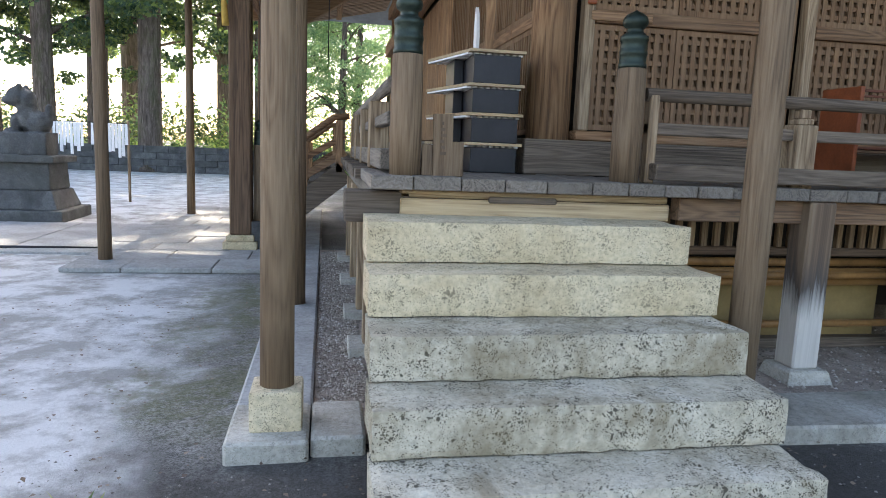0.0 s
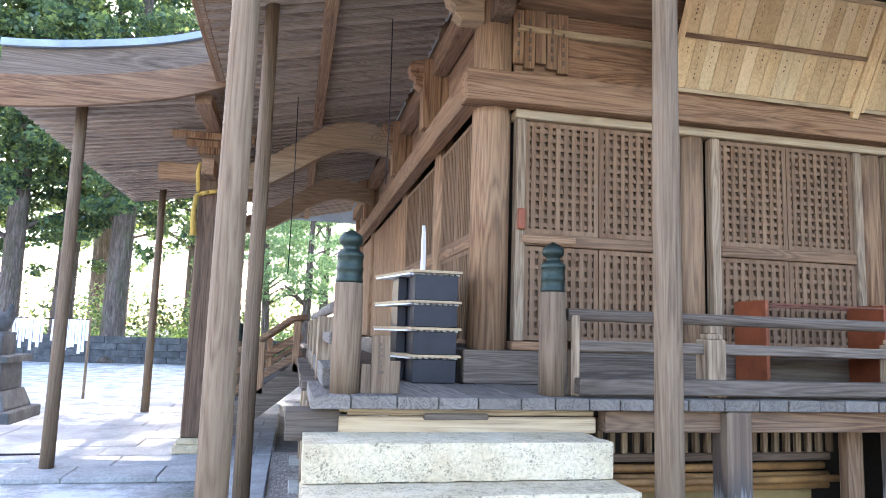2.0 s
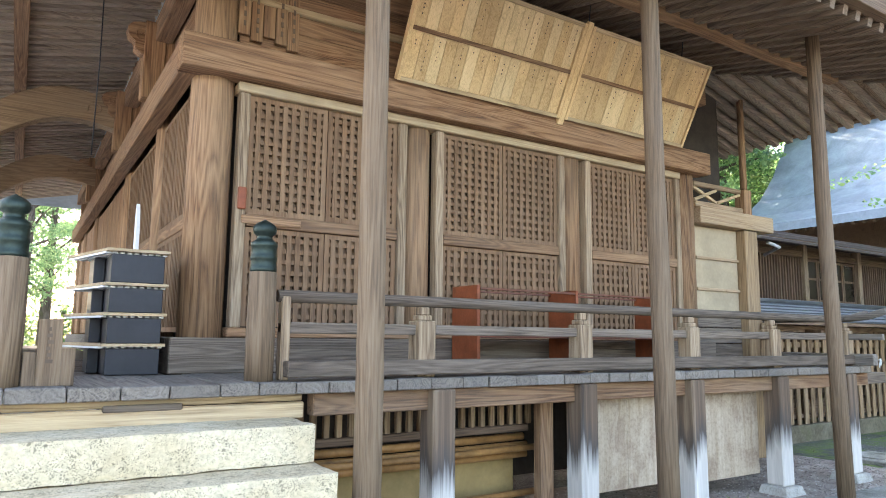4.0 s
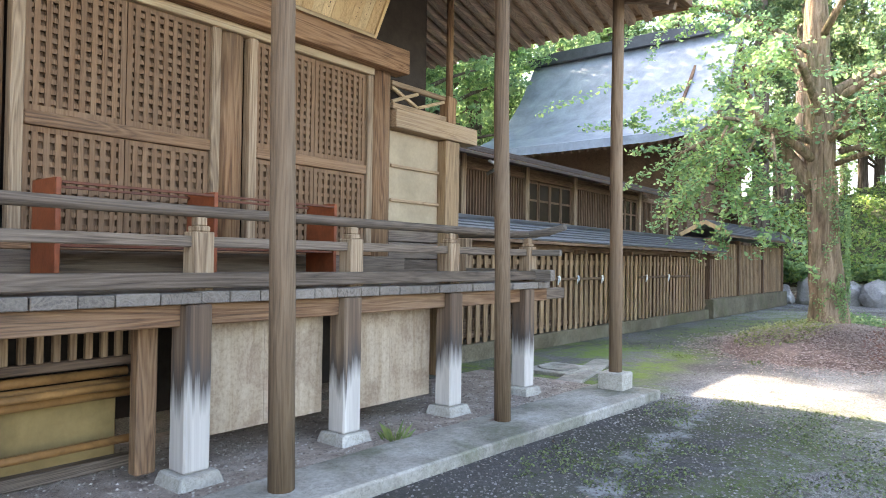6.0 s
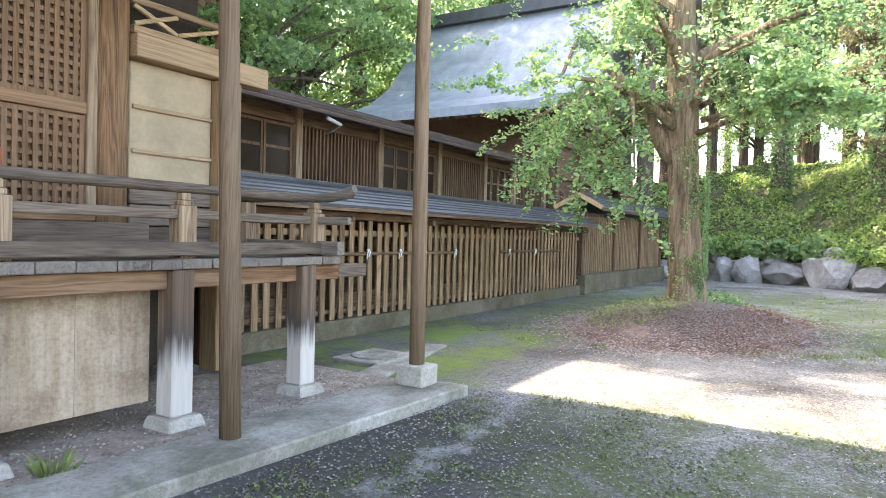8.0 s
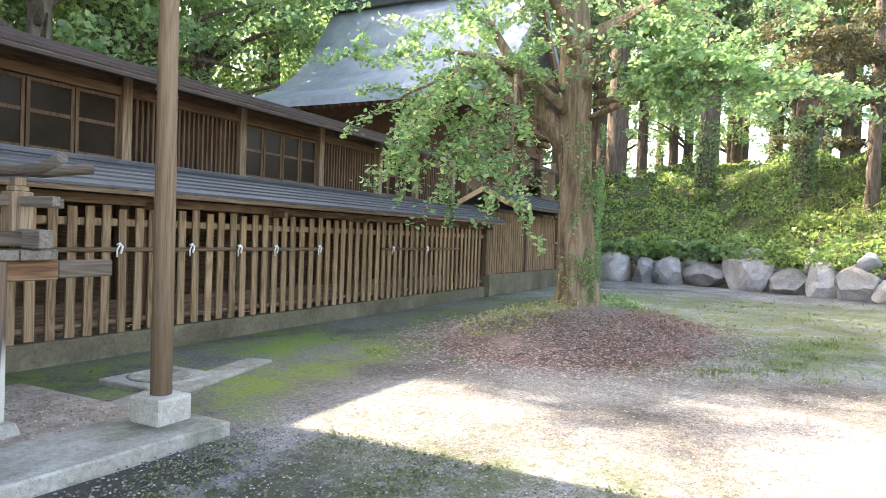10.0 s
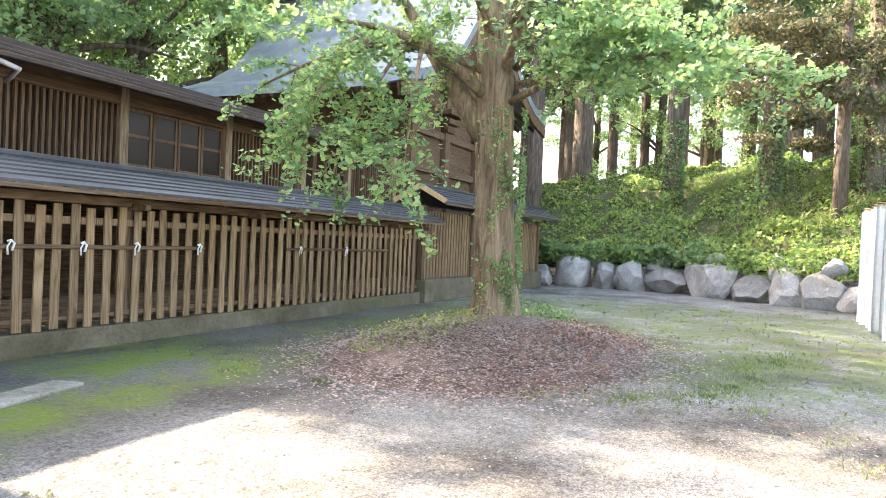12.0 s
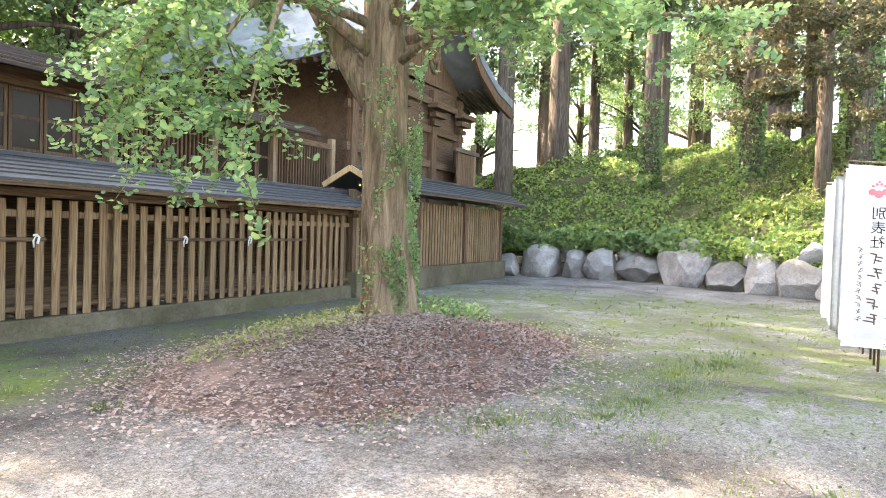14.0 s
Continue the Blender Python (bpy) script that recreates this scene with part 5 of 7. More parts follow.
for y, lift in ((6.7, 0.12), (7.6, 0.02), (11, 0.0), (14.4, 0.02), (15.3, 0.12)):
    rings.append([b.verts.new((x, y, z + lift)) for x, z in prof] + [b.verts.new((x, y, z + lift - 0.28)) for x, z in reversed(prof)])
for r0, r1 in zip(rings, rings[1:]):
    for k in range(len(r0)):
        b.faces.new((r0[k], r0[(k + 1) % len(r0)], r1[(k + 1) % len(r0)], r1[k]))
b.faces.new(list(reversed(rings[0])))
b.faces.new(rings[-1])
part("roof", b, M_COPPER, san, "sweeping blue-grey copper roof")
bx("ridge", 27.3, 27.9, 6.5, 15.5, 10.05, 10.5, M_TIN, san)
for y in (6.78, 15.2):
    b = bmesh.new()
    prev = None
    for x0, z0 in prof:
        ring = [b.verts.new((x0, y + dy, z0 + dz)) for dy, dz in ((-0.06, -0.55), (0.06, -0.55), (0.06, -0.2), (-0.06, -0.2))]
        if prev:
            for q in range(4):
                b.faces.new((prev[q], prev[(q + 1) % 4], ring[(q + 1) % 4], ring[q]))
        prev = ring
    part("bargeboard", b, M_DARK, san)
b = bmesh.new()
vs = [b.verts.new((x, y, z)) for y in (SY, SY + 0.1) for x, z in ((24.4, 6.0), (31.4, 6.2), (27.6, 9.8))]
for f in ((0, 1, 2), (5, 4, 3), (0, 3, 4, 1), (1, 4, 5, 2), (2, 5, 3, 0)):
    b.faces.new([vs[i] for i in f])
part("gable_wall", b, M_DARK, san)
b = bmesh.new()
for k in range(26):
    a_ = k * 0.5
    tube(b, [(29.3 + 0.028 * k * math.cos(a_) * 0.5, SY - 0.06, 7.2 + 0.028 * k * math.sin(a_)), (29.3 + 0.028 * (k + 1) * math.cos(a_ + 0.5) * 0.5, SY - 0.06, 7.2 + 0.028 * (k + 1) * math.sin(a_ + 0.5))], 0.06, 6)
part("carving", b, M_GREYZ, san, "carved scroll in the gable")
for x0, x1, z0, z1 in ((22.0, 24.7, 5.2, 6.15), (33.2, 31.1, 5.95, 6.35)):
    y = 6.9
    while y < 15:
        bar("rafter", (x0, y, z0), (x1, y, z1), 0.09, 0.1, M_DARKX, san, "", 0)
        y += 0.3

# ---- ginkgo and its mound ----
b = bmesh.new()
MC = (16.5, 1.95)
N = 40
grid = []
for j in range(N + 1):
    row = []
    for i in range(N + 1):
        u, v = (i / N - 0.5) * 8.4, (j / N - 0.5) * 8.4
        d = math.hypot(u / 1.0, v / 0.68) + 0.5 * noise.noise((u * 0.7, v * 0.7, 5))
        h = 0.46 * max(0, 1 - (d / 3.2) ** 2) ** 1.3 + 0.05 * noise.noise((u * 1.3, v * 1.3, 0))
        row.append(b.verts.new((MC[0] + u, MC[1] + v, h - 0.04 if d < 3.3 else -0.08)))
    grid.append(row)
for a, c in zip(grid, grid[1:]):
    for k in range(N):
        b.faces.new((a[k], a[k + 1], c[k + 1], c[k])).smooth = True
solid(part("leaf_mound", b, M_LITTER), "low mound of soil and fallen leaves round the tree", "mound")


def mound_z(x, y):
    d = np.hypot(x - MC[0], (y - MC[1]) / 0.68)
    return np.maximum(0.46 * np.clip(1 - (d / 3.2) ** 2, 0, 1) ** 1.3 - 0.01, 0.02)


rs = np.random.RandomState(5)
r = 3.3 * rs.uniform(0, 1, 38000) ** 0.6 * (1 + 0.14 * rs.normal(size=38000))
a = rs.uniform(0, 2 * np.pi, 38000)
px, py = MC[0] + r * np.cos(a), MC[1] + 0.68 * r * np.sin(a)
pos = np.stack([px, py, mound_z(px, py) + rs.uniform(0, 0.03, len(px))], 1)
tagged(part("fallen_leaves", leaves_mesh("fallen_leaves", pos, 0.038, M_FALLEN, 0.8, 0.1, 6), None), "dry reddish-brown fallen leaves on the mound", "leaves", "", "stuff")


def plants(name, cx, cy, rx, ry, n, size, h, material, label, seed, zf=None, flat=0.2):
    rs = np.random.RandomState(seed)
    rr = np.sqrt(rs.uniform(0, 1, n))
    aa = rs.uniform(0, 2 * np.pi, n)
    x, y = cx + rx * rr * np.cos(aa), cy + ry * rr * np.sin(aa)
    z0 = zf(x, y) if zf else np.zeros(n)
    hh = h * (0.35 + 0.65 * np.array([max(0.0, noise.noise((a_ * 2.1, b_ * 2.1, seed)) + 0.5) for a_, b_ in zip(x, y)]))
    pos = np.stack([x, y, z0 + rs.uniform(0.0, 1, n) * hh], 1)
    return tagged(part(name, leaves_mesh(name, pos, size, material, flat, 0.2, seed + 1, 0.5), None), label, "plants", "", "stuff")


plants("undergrowth", 15.2, 0.75, 1.4, 0.6, 700, 0.05, 0.16, M_REDPLANT, "reddish dying undergrowth at the mound's edge", 11, mound_z)
plants("undergrowth", 17.4, 0.7, 1.5, 0.6, 600, 0.05, 0.16, M_REDPLANT, "reddish dying undergrowth at the mound's edge", 12, mound_z)
plants("undergrowth", 16.0, 2.7, 1.7, 0.8, 1100, 0.06, 0.16, M_WEED, "green seedlings and weeds at the tree's foot", 13, mound_z)
plants("undergrowth", 17.8, 1.7, 0.6, 0.5, 420, 0.09, 0.32, M_LEAF2, "green seedlings and weeds at the tree's foot", 14, mound_z)


def branch_points(p, q, sag, n=7):
    p, q = Vector(p), Vector(q)
    return [p.lerp(q, k / n) + Vector((0, 0, sag * math.sin(math.pi * k / n))) for k in range(n + 1)]


gk = thing("ginkgo_tree", (16.9, 2.15, 0.4), "large ginkgo with ivy-covered trunk and spreading green leaves", "tree")
b = bmesh.new()
TR = [((16.9, 2.16, 0.25), 0.46), ((16.9, 2.16, 0.5), 0.40), ((16.9, 2.16, 0.9), 0.345), ((16.9, 2.22, 1.6), 0.325), ((16.9, 2.26, 2.4), 0.3), ((16.92, 2.29, 3.2), 0.3), ((16.93, 2.32, 3.8), 0.295), ((16.95, 2.38, 5), 0.27), ((17, 2.4, 7), 0.2), ((17, 2.4, 9.5), 0.09)]
tube(b, [p for p, r in TR], [r * 0.89 for p, r in TR], 44, 0.0)
bmesh.ops.subdivide_edges(b, edges=[e for e in b.edges if abs(e.verts[0].co.z - e.verts[1].co.z) > 0.15], cuts=5)
for v in b.verts:
    c = Vector((16.9, 2.2, v.co.z))
    d = v.co - c
    if d.length > 0.05:
        an_ = math.atan2(d.y, d.x)
        v.co += d.normalized() * (0.045 * noise.noise((math.cos(an_) * 5, math.sin(an_) * 5, v.co.z * 0.7)) + 0.034 * noise.noise((math.cos(an_) * 14, math.sin(an_) * 14, v.co.z * 1.5)))
part("trunk", b, M_BARK, gk, "furrowed grey-brown trunk")
BOUGHS = [((16.9, 2.4, 3.0), (16.5, 3.9, 5.4), -0.05, 0.2), ((16.9, 2.3, 3.5), (15.0, 3.9, 4.3), 0.3, 0.1), ((16.9, 2.2, 3.9), (15.2, 0.9, 4.6), 0.3, 0.09), ((16.9, 2.3, 4.4), (14.2, 2.6, 5.4), 0.4, 0.1),
         ((16.9, 2.3, 4.6), (16.3, -1.0, 5.2), 0.4, 0.09), ((16.9, 2.3, 4.8), (19.5, 0.2, 5.6), 0.4, 0.09), ((16.9, 2.3, 5.0), (19.3, 4.4, 6.2), 0.4, 0.09), ((16.9, 2.3, 5.6), (15.4, 5.2, 6.8), 0.4, 0.08),
         ((16.9, 2.3, 3.9), (14.6, 4.6, 3.4), 0.5, 0.07), ((16.9, 2.3, 6.0), (14.6, 0.2, 7.4), 0.4, 0.08)]
rt = random.Random(71)
whorls = []


def spray(p, d, length, droop, step=0.085):
    """A leafy twig: a thin bar with whorls of leaves along it."""
    d = Vector(d).normalized()
    pts = [p + d * (length * i / 5) + Vector((0, 0, -droop * (i / 5) ** 2)) for i in range(6)]
    m = max(3, int(length / step))
    for i in range(m + 1):
        t = 5 * (0.15 + 0.85 * i / m)
        j = min(4, int(t))
        whorls.append(tuple(pts[j].lerp(pts[j + 1], t - j)))
    return pts


def sprays_along(pts, first, each, lengths, droop, lean=(0, 0, 0)):
    bb = bmesh.new()
    for i in range(first, len(pts)):
        ax = (pts[i] - pts[i - 1]).normalized()
        for _ in range(each):
            c = pts[i - 1].lerp(pts[i], rt.random())
            d = Vector((rt.gauss(0, 1), rt.gauss(0, 1), rt.gauss(0, 0.25))).normalized() + ax * 0.6 + Vector(lean)
            tube(bb, spray(c, d, rt.uniform(*lengths), droop * rt.uniform(0.5, 1.4)), [0.011, 0.01, 0.008, 0.007, 0.005, 0.003], 4, 0.0, False)
    part("twig_spray", bb, M_BARK, gk, "thin leafy twigs")["kind"] = "stuff"


for p, q, sag, r in BOUGHS:
    pts = branch_points(p, q, sag)
    rod("limb", pts, [r * (1 - 0.8 * i / 7) for i in range(8)], M_BARK, gk, "", 8)
    sprays_along(pts, 3, 3, (0.6, 1.3), 0.25)
# low boughs that droop toward the fence
for p, q in (((15.6, 3.1, 4.05), (14.55, 3.5, 2.1)), ((15.4, 3.5, 4.15), (14.6, 4.2, 2.55)), ((15.7, 2.9, 4.0), (14.6, 2.5, 2.0)), ((15.3, 3.6, 4.15), (14.3, 3.5, 3.1))):
    pts = branch_points(p, q, 0.18)
    rod("limb", pts, [0.034 * (1 - 0.8 * i / 7) for i in range(8)], M_BARK, gk, "", 6)
    sprays_along(pts, 3, 3, (0.45, 0.85), 0.22, (-0.15, 0.1, -0.1))
# level boughs towards the yard
for p, q in (((16.9, 2.1, 3.5), (15.2, -1.0, 3.55)), ((16.9, 2.0, 3.75), (17.6, -1.6, 3.8)), ((16.9, 2.0, 4.0), (15.4, 0.1, 3.95))):
    pts = branch_points(p, q, 0.22)
    rod("limb", pts, [0.06 * (1 - 0.8 * i / 7) for i in range(8)], M_BARK, gk, "", 7)
    sprays_along(pts, 3, 7, (0.5, 1.0), 0.12)
for k in range(24):
    t = rt.random()
    c = Vector((rt.uniform(13.4, 15.6), -1.2 + 7.0 * t, 3.9 + 0.6 * rt.random() + 0.5 * abs(t - 0.35)))
    spray(c, (rt.gauss(0, 1), rt.gauss(0, 1), rt.gauss(0, 0.2)), rt.uniform(0.6, 1.1), 0.15)
for k in range(64):
    aa = rt.uniform(0, 2 * math.pi)
    rr = 4.6 * math.sqrt(rt.random())
    z = rt.uniform(4.7, 9.5)
    rr *= 1 - 0.5 * max(0, (z - 6) / 4)
    spray(Vector((16.6 + rr * math.cos(aa), 2.2 + rr * math.sin(aa), z)), (math.cos(aa), math.sin(aa), rt.gauss(0, 0.2)), rt.uniform(0.7, 1.2), 0.2, 0.11)
P = np.repeat(np.array(whorls), 7, axis=0)
P = P + np.random.RandomState(19).normal(size=P.shape) * np.array((0.065, 0.065, 0.04))
dx = 16.9 - P[:, 0]
gap = (dx > 0) & (P[:, 1] > 2.2 - 0.6 * dx - 0.3) & (P[:, 1] < 2.2 - 0.16 * dx + 0.45) & (P[:, 2] < 5.6) & (P[:, 2] > 2.6)
P = P[~gap | (np.random.RandomState(17).uniform(0, 1, len(P)) < 0.22)]
part("crown", fan_leaves("crown", P, 0.058, M_LEAF, 7), None, gk, "green fan-shaped leaves")
rs = np.random.RandomState(9)
n = 3600
zz = 0.4 + 3.0 * rs.uniform(0, 1, n) ** 1.2
an = rs.normal(-1.9, 0.75, n)
keep = np.array([noise.noise((a_ * 1.6, z_ * 1.5, 3.0)) > -0.02 for a_, z_ in zip(an, zz)])
an, zz = an[keep], zz[keep]
n = len(an)
rad = 0.335 + rs.uniform(0, 0.05, n)
part("ivy", leaves_mesh("ivy", np.stack([16.9 + rad * np.cos(an), 2.18 + rad * np.sin(an), zz], 1), 0.05, M_LEAF2, 0, 0.2, 10), None, gk, "ivy on the trunk")

# ---- bank, rocks, woods ----
def rock_x(y):
    return 32.6 - 0.03 * (y - 2) ** 2 if y > 2 else 32.6 + (y - 2) * 0.62


def bank_z(x, y):
    d = x - rock_x(y) - 0.3
    if d <= 0:
        return 0.9 + d * 0.4
    t = min(1, d / 8.5)
    return 1.0 + 4.4 * t ** 1.1 + 0.35 * noise.noise((x * 0.3, y * 0.3, 1)) + 0.25 * noise.noise((x * 0.9, y * 0.9, 2)) + min(0.6, max(0, d - 8.5) * 0.05) - 1.6 * min(1, max(0, (y - 4) / 8))


b = bmesh.new()
rows_ = []
for j in range(60):
    y = -26 + j * 0.9
    rows_.append([b.verts.new((rock_x(y) + dx, y, bank_z(rock_x(y) + dx, y) if dx > 0.2 else 0.85)) for dx in (0.15, 0.5, 1, 1.6, 2.4, 3.2, 4, 5, 6, 7, 8, 9, 10.5, 12.5, 16, 22, 30, 45)])
for r0, r1 in zip(rows_, rows_[1:]):
    for k in range(len(r0) - 1):
        b.faces.new((r0[k], r0[k + 1], r1[k + 1], r1[k])).smooth = True
solid(part("bank", b, M_MANTLE), "steep earth bank covered in ivy", "bank")
bp = []
rs = np.random.RandomState(21)
for k in range(34000):
    y = rs.uniform(-12, 14)
    dx = 0.1 + 9.2 * rs.uniform(0, 1) ** 1.1
    x = rock_x(y) + dx
    h = max(0.04, noise.noise((x * 0.8, y * 0.8, 4)) * 1.1 + 0.22)
    bp.append((x, y, bank_z(x, y) + rs.uniform(0, 1) * h * (1.2 if dx < 2 else 0.7)))
tagged(part("ground_ivy", leaves_mesh("ground_ivy", np.array(bp), 0.15, M_IVY, 0.2, 0.2, 22), None), "bright green ivy and weeds covering the bank", "ivy", "", "stuff")
sp = []
for k in range(5200):
    y = rs.uniform(0.5, 7)
    x = rock_x(y) + rs.uniform(-0.1, 1.0)
    sp.append((x, y, 1.0 + rs.uniform(0, 0.9) * (0.6 + 0.6 * noise.noise((x, y * 1.2, 8)))))
tagged(part("shrubs", leaves_mesh("shrubs", np.array(sp), 0.2, M_LEAF2, 0.3, 0.2, 24), None), "dark green broad-leaved shrubs above the rocks", "shrubs", "", "stuff")


rs = np.random.RandomState(28)
ov = []
for k in range(5200):
    y = rs.uniform(-11, 6)
    x = rock_x(y) + rs.uniform(-0.35, 0.9)
    hang = noise.noise((x * 0.7, y * 0.9, 14))
    if hang > -0.1:
        ov.append((x, y, 1.0 + 0.35 * hang + rs.uniform(-0.1, 0.4)))
tagged(part("overhanging_ivy", leaves_mesh("overhanging_ivy", np.array(ov), 0.13, M_IVY, 0.2, 0.2, 29), None), "green ivy hanging over the tops of the boulders", "ivy", "", "stuff")


def rock(x, y, w, h, d, seed):
    b = bmesh.new()
    bmesh.ops.create_icosphere(b, subdivisions=3, radius=1)
    rr = random.Random(seed)
    cuts = [(Vector((rr.gauss(0, 1), rr.gauss(0, 1), rr.gauss(0, 0.8))).normalized(), rr.uniform(0.55, 0.88)) for _ in range(12)]
    for v in b.verts:
        for nrm_, lim in cuts:
            e = v.co.dot(nrm_) - lim
            if e > 0:
                v.co -= nrm_ * e
        v.co *= 1 + 0.07 * noise.noise(v.co * 2.8 + Vector((seed * 1.7, 5, 0)))
        v.co = Vector((v.co.x * d * 1.2, v.co.y * w * 1.32, v.co.z * h * 1.25)) + noise.noise_vector(v.co * 7) * 0.02
    o = part("boulder", b, M_ROCK)
    o.location = (x, y, h * 0.72)
    o.rotation_euler = (random.uniform(-0.15, 0.15), random.uniform(-0.1, 0.15), random.uniform(-0.3, 0.3) - (0.55 if y < 2 else 0.0))
    return tagged(o, "large grey boulder set in the retaining row", "boulder", "boulder row")


y = 6.5
k = 0
while y > -13:
    w = (0.34, 0.78, 0.42, 0.56, 0.76, 0.9, 0.6, 0.5, 0.55)[k % 9] * random.uniform(0.95, 1.05)
    y -= w * (0.96 if y > 2 else 0.86)
    rock(rock_x(y) + random.uniform(-0.08, 0.12), y, w, (0.4, 0.6, 0.5, 0.58, 0.54, 0.72, 0.45, 0.58, 0.55)[k % 9], 0.55, k)
    y -= w * (0.96 if y > 2 else 0.86)
    k += 1
for k in range(9):
    yy = 5.5 - k * 1.7 + random.uniform(-0.4, 0.4)
    o = rock(rock_x(yy) + 0.45, yy, random.uniform(0.3, 0.5), 0.35, 0.4, k + 40)
    o.location.z = 1.05


def cedar(name, h, r, crown0, seed, spread=1.6, nleaf=5200, mat=M_NEEDLE, size=0.3, clump=90):
    """A tall cedar with a bare lower trunk; made at the origin."""
    rs = np.random.RandomState(seed)
    t = thing(name, (0, 0, 0), "tall cedar with bare straight trunk and dark feathery crown", "tree", "cedar wood")
    b = bmesh.new()
    tube(b, [(0, 0, -0.4), (0, 0, 0.4), (rs.normal(0, .05), rs.normal(0, .05), h * 0.5), (0, 0, h)], [r * 1.25, r, r * 0.75, r * 0.15], 12, 0.05)
    part("trunk", b, M_CEDAR, t)
    c = []
    bb = bmesh.new()
    for k in range(clump):
        z = crown0 + (h - crown0) * rs.uniform(0, 1) ** 0.9
        a = rs.uniform(0, 2 * np.pi)
        rr = spread * (1.05 - 0.75 * (z - crown0) / (h - crown0)) * rs.uniform(0.35, 1)
        p = (rr * math.cos(a), rr * math.sin(a), z - 0.25 * rr)
        c.append(p)
        if k % 3 == 0:
            tube(bb, [(0, 0, z), p], [0.04, 0.012], 5)
    part("branch_work", bb, M_CEDAR, t)["kind"] = "stuff"
    pos = clumps(c, nleaf, (0.55, 0.55, 0.4), seed + 1)
    part("crown", leaves_mesh("crown", pos, size, mat, 0.1, 0.15, seed + 2, 0.45), None, t)
    return t


def broad(name, h, r, z0, spread, seed, nleaf, size, mat, label, clump=110):
    rs = np.random.RandomState(seed)
    t = thing(name, (0, 0, 0), label, "tree", "yard trees")
    b = bmesh.new()
    tube(b, [(0, 0, -0.3), (0, 0, 0.5), (0.1, 0.05, h * 0.35), (0.25, 0.1, h * 0.7), (0.3, 0, h)], [r * 1.35, r, r * 0.85, r * 0.5, r * 0.1], 14, 0.06)
    part("trunk", b, M_CEDAR, t)
    c = []
    for k in range(9):
        a = rs.uniform(0, 6.28)
        zz = z0 + (h - z0) * rs.uniform(0, 0.7)
        q = (spread * 0.7 * math.cos(a), spread * 0.7 * math.sin(a), zz + rs.uniform(0.4, 2.0))
        rod("limb", branch_points((0.1, 0, zz), q, 0.3), [0.3 * r * (1 - 0.8 * i / 7) for i in range(8)], M_CEDAR, t, "", 6)
    for k in range(clump):
        u = rs.normal(size=3)
        u /= np.linalg.norm(u)
        rr = rs.uniform(0.3, 1) ** 0.6
        c.append((u[0] * spread * rr, u[1] * spread * rr, z0 + (h - z0) * (0.5 + 0.5 * u[2] * rr)))
    pos = clumps(c, nleaf, (0.7, 0.7, 0.35), seed + 1)
    part("crown", leaves_mesh("crown", pos, size, mat, 0.15, 0.15, seed + 2, 0.7), None, t)
    return t


def put(t, x, y, z, rz=0.0, s=1.0):
    t.matrix_basis = pose(x, y, z, 0, 0, rz) @ Matrix.Scale(s, 4)
    return t


def again(t, x, y, z, rz=0.0, s=1.0):
    o = copy_thing(t, pose(x, y, z, 0, 0, rz))
    o.scale = (s, s, s)
    return o


cA = put(cedar("cedar_tree", 17, 0.36, 6.5, 31), 38.3, 2.5, 4.5)
cB = put(cedar("cedar_tree", 15, 0.3, 5.2, 35, 1.9), 44.0, 8.7, 3.9)
cC = put(cedar("cedar_tree", 19, 0.42, 7.5, 39, 1.7), 36.5, 8.2, 2.6)
# ivy-clad trunks on the bank
for x, y, hh in ((36.3, -1.3, 3.2), (34.6, -4.5, 8.0), (38.3, 2.5, 3.5)):
    if x != 38.3:
        again(cA, x, y, bank_z(x, y) - 0.2, 40 * y, 1.0 if x > 35 else 1.15)
    rs2 = np.random.RandomState(int(x * 10))
    n = 1500
    an = rs2.uniform(0, 6.28, n)
    zz = bank_z(x, y) + hh * rs2.uniform(0, 1, n) ** 1.3
    rd = (0.39 if x > 35 else 0.45) + rs2.uniform(0, 0.09, n)
    tagged(part("climbing_ivy", leaves_mesh("climbing_ivy", np.stack([x + rd * np.cos(an), y + rd * np.sin(an), zz], 1), 0.13, M_LEAF2, 0, 0.2, 95), None), "ivy climbing a cedar trunk", "ivy", "", "stuff")
gp = np.random.RandomState(66)
n = 5000
yy_ = gp.uniform(-8, 1, n)
dd_ = gp.uniform(2.5, 8.0, n)
gpos = np.array([(rock_x(y) + d, y, bank_z(rock_x(y) + d, y) + u * 0.45) for y, d, u in zip(yy_, dd_, gp.uniform(0, 1, n)) if noise.noise((y * 0.5, d * 0.5, 9)) > 0.05])
tagged(part("bank_grass", leaves_mesh("bank_grass", gpos, 0.3, M_GRASS, 0.0, 0.1, 67, 0.12), None), "long bright grass on the bank", "grass", "", "stuff")
rs = np.random.RandomState(77)
spots = []
while len(spots) < 46:
    y = rs.uniform(-20, 30)
    x = rs.uniform(38, 62) if y < 12 else rs.uniform(34, 60)
    if all(math.hypot(x - a, y - c) > 1.9 for a, c in spots + [(38.3, 2.5), (44, 8.7), (36.5, 8.2)]):
        spots.append((x, y))
for k, (x, y) in enumerate(spots):
    again((cA, cB, cC)[k % 3], x, y, bank_z(x, y) if y < 16 else 0.5, rs.uniform(0, 360), rs.uniform(0.85, 1.2))
